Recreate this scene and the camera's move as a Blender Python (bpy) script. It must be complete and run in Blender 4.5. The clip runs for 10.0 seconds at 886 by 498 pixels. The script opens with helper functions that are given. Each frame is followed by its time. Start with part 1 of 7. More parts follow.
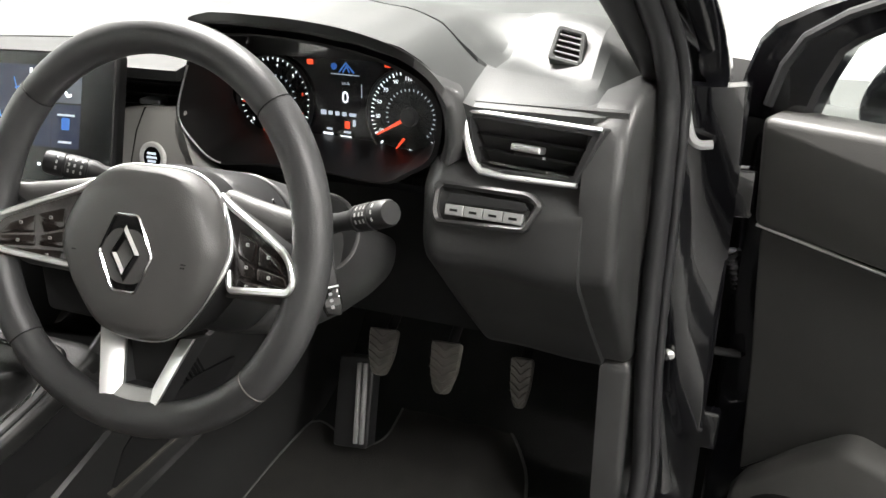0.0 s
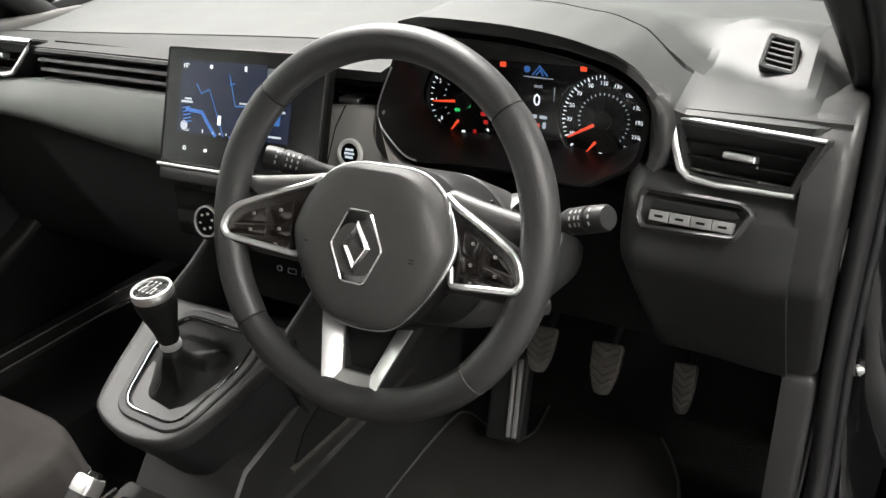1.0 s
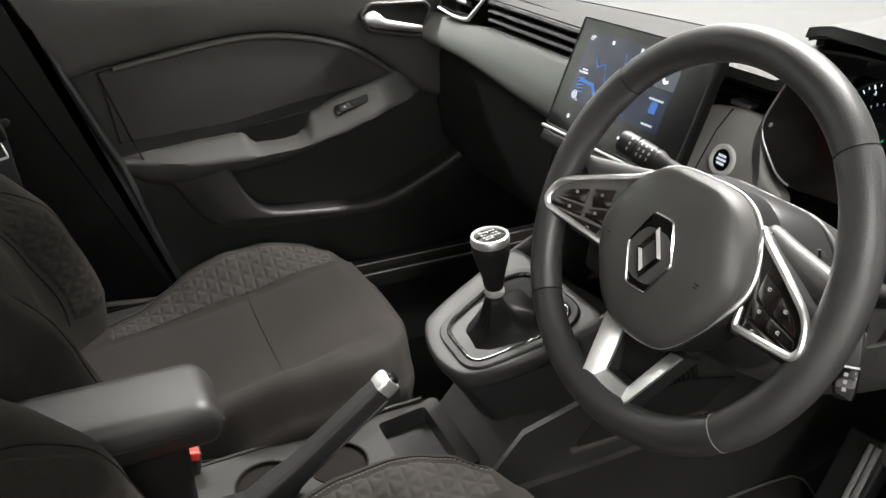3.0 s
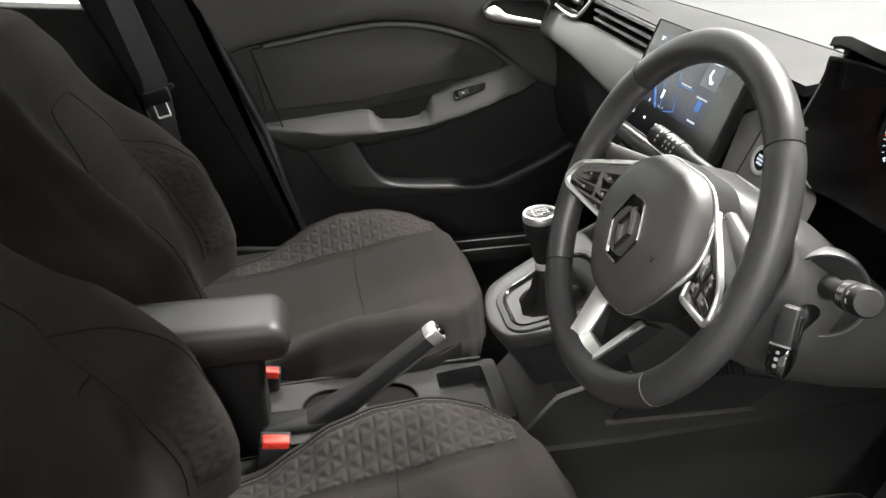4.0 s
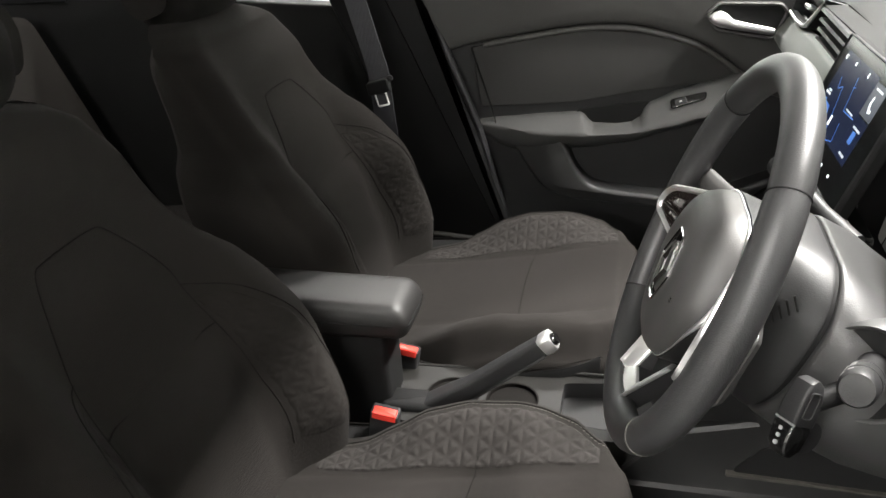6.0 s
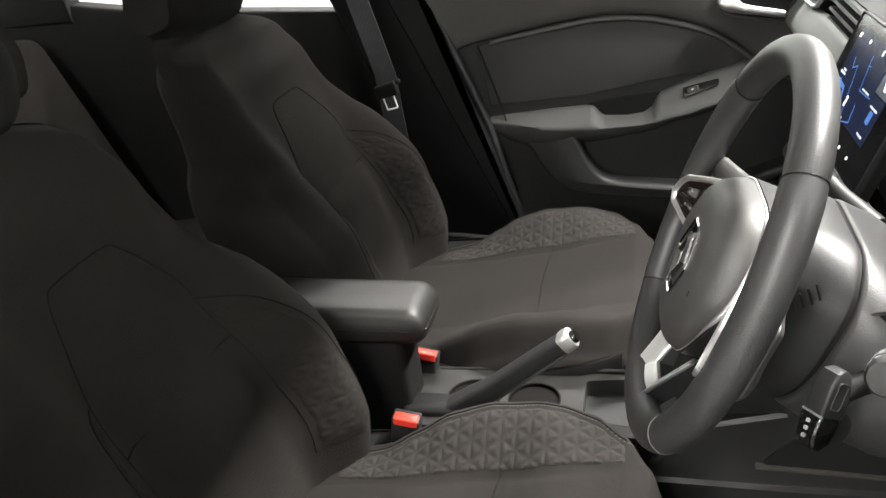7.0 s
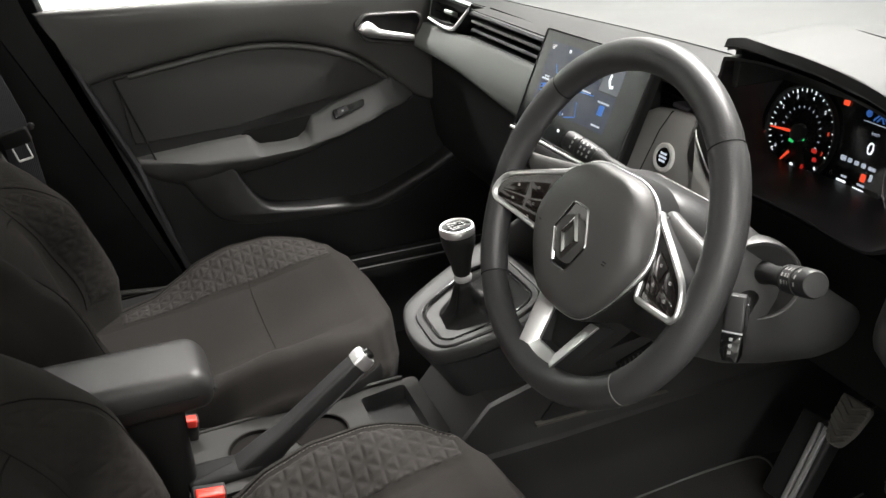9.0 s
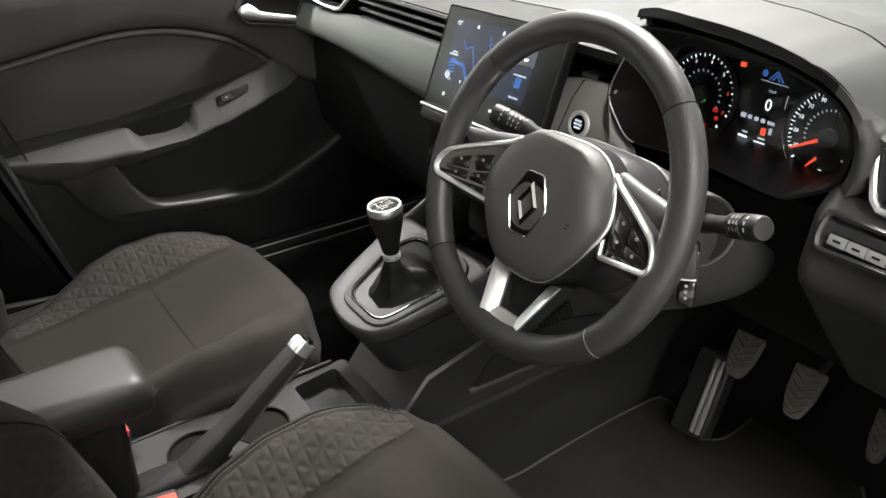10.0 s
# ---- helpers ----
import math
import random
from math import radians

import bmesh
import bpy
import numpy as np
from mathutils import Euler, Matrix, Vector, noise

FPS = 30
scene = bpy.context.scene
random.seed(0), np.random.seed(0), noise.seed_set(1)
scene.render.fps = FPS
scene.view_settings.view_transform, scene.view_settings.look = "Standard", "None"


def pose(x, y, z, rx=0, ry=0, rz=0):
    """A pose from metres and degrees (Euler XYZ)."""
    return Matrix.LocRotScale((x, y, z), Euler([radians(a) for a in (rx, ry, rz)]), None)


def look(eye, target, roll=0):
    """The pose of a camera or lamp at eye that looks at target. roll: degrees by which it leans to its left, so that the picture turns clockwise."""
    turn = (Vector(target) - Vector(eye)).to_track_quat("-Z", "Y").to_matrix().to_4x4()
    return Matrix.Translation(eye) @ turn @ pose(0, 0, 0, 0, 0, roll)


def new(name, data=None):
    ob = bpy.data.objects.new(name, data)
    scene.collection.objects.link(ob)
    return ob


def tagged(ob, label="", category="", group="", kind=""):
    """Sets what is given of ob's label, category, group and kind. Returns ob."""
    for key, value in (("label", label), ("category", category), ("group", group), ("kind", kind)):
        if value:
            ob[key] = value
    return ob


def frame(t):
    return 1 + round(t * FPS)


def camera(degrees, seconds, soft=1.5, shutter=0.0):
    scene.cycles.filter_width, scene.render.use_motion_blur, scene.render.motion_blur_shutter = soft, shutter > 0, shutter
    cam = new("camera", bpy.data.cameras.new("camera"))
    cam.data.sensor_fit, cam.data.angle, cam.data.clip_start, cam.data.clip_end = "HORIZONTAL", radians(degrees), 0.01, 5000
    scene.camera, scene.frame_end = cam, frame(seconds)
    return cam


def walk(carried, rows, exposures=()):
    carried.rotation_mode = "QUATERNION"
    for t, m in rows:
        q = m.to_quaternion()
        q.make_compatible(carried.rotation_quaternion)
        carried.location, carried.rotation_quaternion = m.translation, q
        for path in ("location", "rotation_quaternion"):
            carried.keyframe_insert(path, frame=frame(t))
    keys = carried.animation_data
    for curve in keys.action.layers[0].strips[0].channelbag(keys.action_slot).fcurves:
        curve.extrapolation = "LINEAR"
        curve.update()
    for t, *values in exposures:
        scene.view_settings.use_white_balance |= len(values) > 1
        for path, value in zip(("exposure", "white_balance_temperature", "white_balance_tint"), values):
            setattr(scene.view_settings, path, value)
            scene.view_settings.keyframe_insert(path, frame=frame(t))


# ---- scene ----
cam = camera(57.9, 10.0)
PATH = [
    (0, (0.814, -0.466, 1.157), (0.123, 1.19, 0.279), -1.7),
    (0.5, (0.766, -0.497, 1.175), (-0.057, 1.105, 0.295), -2.3),
    (1, (0.73, -0.524, 1.177), (-0.19, 1.018, 0.291), -2.9),
    (1.5, (0.704, -0.536, 1.176), (-0.287, 0.969, 0.299), -2.9),
    (2, (0.702, -0.504, 1.175), (-0.466, 0.867, 0.304), -2.6),
    (2.5, (0.758, -0.445, 1.175), (-0.711, 0.589, 0.301), 0.71),
    (3, (0.809, -0.418, 1.175), (-0.808, 0.323, 0.275), -0.35),
    (4.3, (1.001, -0.235, 1.201), (-0.775, -0.037, 0.303), -1.1),
    (4.5, (0.995, -0.186, 1.187), (-0.791, -0.069, 0.299), -1.6),
    (5, (1.009, -0.106, 1.189), (-0.772, -0.165, 0.287), -1.8),
    (5.5, (1.005, -0.056, 1.196), (-0.766, -0.368, 0.326), -2.3),
    (5.7, (0.996, -0.045, 1.207), (-0.754, -0.429, 0.318), -2.7),
    (6.8, (0.983, -0.01, 1.209), (-0.721, -0.587, 0.335), -7.3),
    (7, (0.976, -0.026, 1.204), (-0.741, -0.536, 0.314), -7.6),
    (7.5, (0.932, -0.131, 1.204), (-0.825, -0.159, 0.249), -5.9),
    (8, (0.907, -0.249, 1.203), (-0.83, 0.072, 0.264), -5.0),
    (8.5, (0.913, -0.315, 1.211), (-0.808, 0.175, 0.317), -3.3),
    (9, (0.939, -0.39, 1.206), (-0.715, 0.291, 0.312), -1.2),
    (9.5, (0.924, -0.447, 1.209), (-0.583, 0.469, 0.265), -0.2),
    (10, (0.893, -0.504, 1.21), (-0.553, 0.506, 0.267), -0.4),
]
walk(cam, [(t, look(eye, target, roll)) for t, eye, target, roll in PATH],
     exposures=((0, 0.45), (0.5, 0.18), (1, 0.02), (1.5, 0.03), (2, 0.13), (2.5, 0.02), (3, 0.06), (4.5, 0.28), (5.5, 0.28), (7, 0.38), (7.5, 0.02), (8, -0.33), (8.5, -0.15), (9.5, 0.03), (10, 0.06)))

# ---- world, lamps, exposure ----
world = bpy.data.worlds.new("world")
scene.world = world
world.use_nodes = True
world.node_tree.nodes["Background"].inputs[0].default_value = (0.9, 0.95, 1.0, 1)
world.node_tree.nodes["Background"].inputs[1].default_value = 0.05
scene.view_settings.exposure = 0.0


def strip_lamp(place, size_x, size_y, watts, turn=0):
    lamp = bpy.data.lights.new("unseen_lamp", "AREA")
    lamp.shape, lamp.size, lamp.size_y, lamp.energy = "RECTANGLE", size_x, size_y, watts
    lamp.color = (1.0, 0.97, 0.93)
    ob = new("unseen_lamp", lamp)
    ob.matrix_world = pose(*place, 0, 0, turn)
    return ob


# None in view: first two follow shadows and reflections, other three are added fill.
LAMPS = [(-0.75, 1.2, 1.8, 0.2, 480), (2.2, -0.9, 0.2, 1.0, 85), (5.2, -1.5, 0.25, 1.6, 260), (3.6, 3.3, 1.6, 0.2, 280), (-2.4, -0.9, 0.25, 2.2, 190)]
for lx, ly, sx, sy, w in LAMPS:
    strip_lamp((lx, ly, 2.92), sx, sy, w)

# ---- mesh tools ----
class Frame3:
    """A local frame: origin o and axes u, v, n."""
    def __init__(self, o, u, v, n=None):
        self.o, self.u, self.v = Vector(o), Vector(u).normalized(), Vector(v).normalized()
        self.n = Vector(n).normalized() if n is not None else self.u.cross(self.v)

    def at(self, u, v, n=0.0):
        return self.o + self.u * u + self.v * v + self.n * n


def thing(name, label, category, group="", place=(0, 0, 0), kind=""):
    ob = new(name)
    ob.empty_display_size = 0.02
    ob.location = place
    return tagged(ob, label, category, group, kind)


def to_data(name, bm, mats, smooth=True, sharp=40):
    bmesh.ops.recalc_face_normals(bm, faces=bm.faces)
    me = bpy.data.meshes.new(name)
    bm.to_mesh(me)
    bm.free()
    for m in (mats if isinstance(mats, (list, tuple)) else [mats]):
        me.materials.append(m)
    if smooth:
        me.shade_smooth()
        me.set_sharp_from_angle(angle=radians(sharp))
    return me


def part(name, bm, mats, parent=None, label="", smooth=True, sharp=40, kind=""):
    """Links bm as one mesh object, at its parent's place."""
    ob = new(name, to_data(name, bm, mats, smooth, sharp))
    if parent is not None:
        ob.parent = parent
        if parent.parent is None:
            ob.matrix_parent_inverse = Matrix.Translation(-parent.location)
    return tagged(ob, label, kind=kind)


def solid(name, bm, mats, label, category, group="", kind="", **kw):
    """A thing of one mesh."""
    ob = part(name, bm, mats, None, **kw)
    return tagged(ob, label, category, group, kind)


def BM():
    return bmesh.new()


def spline(pts, n=8, closed=True):
    """A Catmull-Rom line through pts."""
    pts = [Vector(p) for p in pts]
    out, k = [], len(pts)
    for i in range(k if closed else k - 1):
        if closed:
            p0, p1, p2, p3 = pts[i - 1], pts[i], pts[(i + 1) % k], pts[(i + 2) % k]
        else:
            p0, p1, p2, p3 = pts[max(i - 1, 0)], pts[i], pts[i + 1], pts[min(i + 2, k - 1)]
        for j in range(n):
            t = j / n
            out.append(0.5 * ((2 * p1) + (p2 - p0) * t + (2 * p0 - 5 * p1 + 4 * p2 - p3) * t * t + (3 * p1 - p0 - 3 * p2 + p3) * t ** 3))
    if not closed:
        out.append(pts[-1])
    return out


def rounded(pts, r, seg=5):
    """A polygon in two dimensions with its corners rounded."""
    pts = [Vector(p) for p in pts]
    out, k = [], len(pts)
    for i in range(k):
        a, b, c = pts[i - 1], pts[i], pts[(i + 1) % k]
        d1, d2 = a - b, c - b
        q = min(r, d1.length * 0.45, d2.length * 0.45)
        s, e = b + d1.normalized() * q, b + d2.normalized() * q
        for j in range(seg + 1):
            t = j / seg
            out.append(s * (1 - t) ** 2 + b * 2 * t * (1 - t) + e * t * t)
    return out


def inset(poly, d):
    """The polygon moved inward by d."""
    area = sum(poly[i - 1][0] * poly[i][1] - poly[i][0] * poly[i - 1][1] for i in range(len(poly)))
    sg, out, k = (1 if area > 0 else -1), [], len(poly)
    for i in range(k):
        a, b, c = Vector(poly[i - 1]), Vector(poly[i]), Vector(poly[(i + 1) % k])
        e1, e2 = (b - a), (c - b)
        if e1.length < 1e-7 or e2.length < 1e-7:
            e1 = e2 = (c - a)
        n1, n2 = Vector((-e1.y, e1.x)).normalized() * sg, Vector((-e2.y, e2.x)).normalized() * sg
        m = (n1 + n2)
        m = m.normalized() / max(0.5, m.normalized().dot(n1)) if m.length > 1e-6 else n1
        out.append(b + m * d)
    return out


def rings(bm, loops, closed=True, cap0=True, cap1=True):
    """Joins loops of points into a skin."""
    vs = [[bm.verts.new(p) for p in lp] for lp in loops]
    for a, b in zip(vs, vs[1:]):
        k = len(a)
        for i in range(k if closed else k - 1):
            j = (i + 1) % k
            bm.faces.new((a[i], a[j], b[j], b[i]))
    if cap0:
        bm.faces.new(list(reversed(vs[0])))
    if cap1:
        bm.faces.new(vs[-1])
    return vs


def prism(bm, poly, fr, n0, n1, bev=0.0, seg=3):
    """A polygon of frame fr, from depth n0 to n1, its front edge rounded by bev."""
    loops = [[fr.at(p[0], p[1], n0) for p in poly]]
    if bev > 0:
        for j in range(seg + 1):
            a = math.pi / 2 * j / seg
            ip = inset(poly, bev * (1 - math.cos(a)))
            loops.append([fr.at(p[0], p[1], n1 - bev + bev * math.sin(a)) for p in ip])
    else:
        loops.append([fr.at(p[0], p[1], n1) for p in poly])
    rings(bm, loops)
    return bm


def band(bm, outer, inner, fr, n0, n1, bev=0.001):
    """A frame between two polygons of as many points each."""
    o2, i2 = inset(outer, bev), inset(inner, -bev)
    seq = [(outer, n0), (outer, n1 - bev), (o2, n1), (i2, n1), (inner, n1 - bev), (inner, n0)]
    vs = [[bm.verts.new(fr.at(p[0], p[1], n)) for p in lp] for lp, n in seq]
    vs.append(vs[0])
    for a, b in zip(vs, vs[1:]):
        for i in range(len(a)):
            j = (i + 1) % len(a)
            bm.faces.new((a[i], a[j], b[j], b[i]))
    return bm


def box(bm, fr, u0, u1, v0, v1, n0, n1, r=0.0, bev=0.0):
    poly = [(u0, v0), (u1, v0), (u1, v1), (u0, v1)]
    if r > 0:
        poly = rounded(poly, r)
    return prism(bm, poly, fr, n0, n1, bev)


def tube(bm, path, rad, sides=12, closed=False, flat=1.0, ref=(0, 0, 1), cap=True):
    """A tube along path; rad a number or one for each point; flat squeezes it along ref."""
    path = [Vector(p) for p in path]
    k, loops, ref = len(path), [], Vector(ref)
    for i, p in enumerate(path):
        a = path[i - 1] if (i or closed) else path[0]
        b = path[(i + 1) % k] if (i < k - 1 or closed) else path[-1]
        t = (b - a).normalized()
        s = t.cross(ref)
        s = s.normalized() if s.length > 1e-5 else t.orthogonal().normalized()
        q = s.cross(t).normalized()
        r = rad[i] if isinstance(rad, (list, tuple)) else rad
        loops.append([p + s * (r * math.cos(2 * math.pi * j / sides)) + q * (r * flat * math.sin(2 * math.pi * j / sides)) for j in range(sides)])
    if closed:
        loops.append(loops[0])
        vs = [[bm.verts.new(p) for p in lp] for lp in loops[:-1]]
        vs.append(vs[0])
        for a, b in zip(vs, vs[1:]):
            for i in range(sides):
                j = (i + 1) % sides
                bm.faces.new((a[i], a[j], b[j], b[i]))
        return bm
    rings(bm, loops, True, cap, cap)
    return bm


def lathe(bm, prof, fr, seg=32):
    """Turns prof, pairs of radius and height along n, about the frame's n axis."""
    loops = [[fr.at(r * math.cos(2 * math.pi * j / seg), r * math.sin(2 * math.pi * j / seg), h) for j in range(seg)] for r, h in prof]
    rings(bm, loops)
    return bm


def slab(bm, fn, us, vs_, off):
    """A surface with thickness: off is the way to its back."""
    off = Vector(off)
    top = [[bm.verts.new(fn(u, v)) for u in us] for v in vs_]
    bot = [[bm.verts.new(x.co + off) for x in row] for row in top]
    nu, nv = len(us), len(vs_)
    for i in range(nv - 1):
        for j in range(nu - 1):
            bm.faces.new((top[i][j], top[i][j + 1], top[i + 1][j + 1], top[i + 1][j]))
            bm.faces.new((bot[i + 1][j], bot[i + 1][j + 1], bot[i][j + 1], bot[i][j]))
    edge = [(0, j) for j in range(nu)] + [(i, nu - 1) for i in range(1, nv)] + [(nv - 1, j) for j in range(nu - 2, -1, -1)] + [(i, 0) for i in range(nv - 2, 0, -1)]
    for a, b in zip(edge, edge[1:] + edge[:1]):
        bm.faces.new((top[b[0]][b[1]], top[a[0]][a[1]], bot[a[0]][a[1]], bot[b[0]][b[1]]))
    return bm


def lin(a, b, n):
    return [a + (b - a) * i / (n - 1) for i in range(n)]


def interp(x, table):
    """Smooth value at x of a table of pairs."""
    if x <= table[0][0]:
        return table[0][1]
    for (x0, y0), (x1, y1) in zip(table, table[1:]):
        if x <= x1:
            t = (x - x0) / (x1 - x0)
            t = t * t * (3 - 2 * t) * 0.5 + t * 0.5
            return y0 + (y1 - y0) * t
    return table[-1][1]


def smooth(t):
    t = min(1, max(0, t))
    return t * t * (3 - 2 * t)


def words(name, text, fr, u, v, n, size, mat, parent, label="", align="CENTER"):
    """Raised letters in the built-in font, as a mesh."""
    cu = bpy.data.curves.new(name, "FONT")
    cu.body, cu.size, cu.align_x, cu.align_y = text, size, align, "CENTER"
    cu.resolution_u, cu.extrude = 2, 0.00005
    tmp = bpy.data.objects.new(name, cu)
    scene.collection.objects.link(tmp)
    me = bpy.data.meshes.new_from_object(tmp)
    bpy.data.objects.remove(tmp)
    me.transform(Matrix(((fr.u.x, fr.v.x, fr.n.x, 0), (fr.u.y, fr.v.y, fr.n.y, 0), (fr.u.z, fr.v.z, fr.n.z, 0), (0, 0, 0, 1))))
    me.transform(Matrix.Translation(fr.at(u, v, n)))
    me.materials.clear()
    me.materials.append(mat)
    ob = new(name, me)
    if parent is not None:
        ob.parent = parent
        if parent.parent is None:
            ob.matrix_parent_inverse = Matrix.Translation(-parent.location)
    return tagged(ob, label)

# ---- materials ----
def shader(name, base, rough=0.5, metal=0.0, grain=0.0, grain_size=0.001, stain=0.15, stain_size=0.12, coat=0.0, sheen=0.0, glow=None, glow_power=0.0,
           rough_var=0.08, weave=False, spec=0.5):
    """A surface with fine relief (grain) and a slow variation of tone (stain)."""
    m = bpy.data.materials.new(name)
    m.use_nodes = True
    nt = m.node_tree
    bs = nt.nodes["Principled BSDF"]
    bs.inputs["Roughness"].default_value, bs.inputs["Metallic"].default_value = rough, metal
    bs.inputs["Coat Weight"].default_value, bs.inputs["Sheen Weight"].default_value = coat, sheen
    bs.inputs["Coat Roughness"].default_value = 0.06
    bs.inputs["Specular IOR Level"].default_value = spec
    if sheen:
        bs.inputs["Sheen Roughness"].default_value = 0.5
    tc = nt.nodes.new("ShaderNodeTexCoord")
    slow = nt.nodes.new("ShaderNodeTexNoise")
    slow.inputs["Scale"].default_value, slow.inputs["Detail"].default_value = 1.0 / stain_size, 6
    nt.links.new(tc.outputs["Object"], slow.inputs["Vector"])
    ramp = nt.nodes.new("ShaderNodeMix")
    ramp.data_type = "RGBA"
    lo, hi = [c * (1 - stain) for c in base], [min(1, c * (1 + stain)) for c in base]
    ramp.inputs[6].default_value, ramp.inputs[7].default_value = (*lo, 1), (*hi, 1)
    nt.links.new(slow.outputs["Fac"], ramp.inputs[0])
    nt.links.new(ramp.outputs[2], bs.inputs["Base Color"])
    rr = nt.nodes.new("ShaderNodeMapRange")
    rr.inputs["To Min"].default_value, rr.inputs["To Max"].default_value = max(0.02, rough - rough_var), min(1, rough + rough_var)
    nt.links.new(slow.outputs["Fac"], rr.inputs["Value"])
    nt.links.new(rr.outputs[0], bs.inputs["Roughness"])
    if grain > 0:
        bump = nt.nodes.new("ShaderNodeBump")
        bump.inputs["Strength"].default_value, bump.inputs["Distance"].default_value = 1.0, grain
        if weave:
            w1 = nt.nodes.new("ShaderNodeTexWave")
            w1.inputs["Scale"].default_value, w1.inputs["Distortion"].default_value = 0.16 / grain_size, 1.5
            w2 = nt.nodes.new("ShaderNodeTexWave")
            w2.bands_direction = "Y"
            w2.inputs["Scale"].default_value, w2.inputs["Distortion"].default_value = 0.16 / grain_size, 1.5
            fine = nt.nodes.new("ShaderNodeTexNoise")
            fine.inputs["Scale"].default_value = 0.5 / grain_size
            for w in (w1, w2, fine):
                nt.links.new(tc.outputs["Object"], w.inputs["Vector"])
            add = nt.nodes.new("ShaderNodeMath")
            nt.links.new(w1.outputs["Fac"], add.inputs[0])
            nt.links.new(w2.outputs["Fac"], add.inputs[1])
            add2 = nt.nodes.new("ShaderNodeMath")
            nt.links.new(add.outputs[0], add2.inputs[0])
            nt.links.new(fine.outputs["Fac"], add2.inputs[1])
            nt.links.new(add2.outputs[0], bump.inputs["Height"])
        else:
            vo = nt.nodes.new("ShaderNodeTexVoronoi")
            vo.inputs["Scale"].default_value = 1.0 / grain_size
            fine = nt.nodes.new("ShaderNodeTexNoise")
            fine.inputs["Scale"].default_value, fine.inputs["Detail"].default_value = 0.6 / grain_size, 3
            for w in (vo, fine):
                nt.links.new(tc.outputs["Object"], w.inputs["Vector"])
            add = nt.nodes.new("ShaderNodeMath")
            nt.links.new(vo.outputs["Distance"], add.inputs[0])
            nt.links.new(fine.outputs["Fac"], add.inputs[1])
            nt.links.new(add.outputs[0], bump.inputs["Height"])
        nt.links.new(bump.outputs[0], bs.inputs["Normal"])
    if glow is not None:
        bs.inputs["Emission Color"].default_value = (*glow, 1)
        bs.inputs["Emission Strength"].default_value = glow_power
    return m


M_TOP = shader("dash_top_plastic", (0.026, 0.0279, 0.0271), 0.56, grain=0.00008, grain_size=0.0016, spec=0.38)
M_BROW = shader("dark_brow", (0.0105, 0.0112, 0.0108), 0.62, grain=0.00010, grain_size=0.0016, spec=0.25)
M_PLASTIC = shader("grained_plastic", (0.032, 0.032, 0.032), 0.40, grain=0.00010, grain_size=0.0013, spec=0.4)
M_PANEL = shader("dark_plastic", (0.0165, 0.0165, 0.017), 0.46, grain=0.00008, grain_size=0.0012, spec=0.32)
M_SOFT = shader("soft_strip", (0.165, 0.175, 0.166), 0.55, grain=0.00008, grain_size=0.002)
M_DOORCLOTH = shader("door_insert", (0.03, 0.0293, 0.0283), 0.75, grain=0.0001, grain_size=0.0012, spec=0.3)
M_BLACK = shader("matt_black", (0.0085, 0.0085, 0.0085), 0.6, spec=0.12)
M_SHROUD = shader("column_plastic", (0.037, 0.037, 0.037), 0.42, grain=0.00010, grain_size=0.0013)
M_PALETHREAD = shader("pale_thread", (0.11, 0.106, 0.098), 0.8, spec=0.2)
M_GLOSS = shader("gloss_black", (0.006, 0.006, 0.006), 0.1, coat=0.6, rough_var=0.03)
M_PIANO = shader("pod_gloss", (0.012, 0.009, 0.008), 0.18, coat=0.4, rough_var=0.03)
M_LEATHER = shader("rim_leather", (0.023, 0.023, 0.0235), 0.44, grain=0.00008, grain_size=0.0013, spec=0.6)
M_GRIP = shader("grip_leather", (0.029, 0.029, 0.0297), 0.45, grain=0.00010, grain_size=0.0013, spec=0.55)
M_HUB = shader("airbag_plastic", (0.045, 0.0437, 0.0425), 0.48, grain=0.00010, grain_size=0.0010)
M_STITCH = shader("thread", (0.324, 0.324, 0.315), 0.8)
M_SATIN = shader("satin_chrome", (0.86, 0.86, 0.86), 0.40, metal=1.0, rough_var=0.05)
M_CHROME = shader("bright_chrome", (0.6, 0.6, 0.6), 0.08, metal=1.0, rough_var=0.03)
M_FABRIC = shader("seat_fabric", (0.0138, 0.0123, 0.0111), 0.9, grain=0.00015, grain_size=0.0005, sheen=0.015, weave=True, spec=0.11)
M_FABRIC2 = shader("seat_pattern_fabric", (0.0205, 0.0185, 0.0171), 0.85, grain=0.00012, grain_size=0.0005, sheen=0.02, weave=True, spec=0.17)
M_SIDE = shader("seat_side_fabric", (0.0125, 0.0112, 0.0102), 0.9, grain=0.00015, grain_size=0.0005, sheen=0.008, weave=True, spec=0.09)
M_ARM = shader("armrest_vinyl", (0.0105, 0.01, 0.0095), 0.5, grain=0.00012, grain_size=0.0014, spec=0.4)
M_CARPET = shader("carpet", (0.017, 0.017, 0.017), 0.95, grain=0.0012, grain_size=0.002, stain=0.35, spec=0.06)
M_MAT = shader("mat_carpet", (0.036, 0.035, 0.033), 0.95, grain=0.0010, grain_size=0.0015, stain=0.3, stain_size=0.05, spec=0.08)
M_RUBBER = shader("pedal_rubber", (0.075, 0.07, 0.062), 0.6, grain=0.0002, grain_size=0.002, stain=0.6, stain_size=0.02)
M_RED = shader("red_plastic", (0.62, 0.035, 0.022), 0.35)
M_BELT = shader("belt_webbing", (0.025, 0.025, 0.02875), 0.7, grain=0.0003, grain_size=0.0015, weave=True)
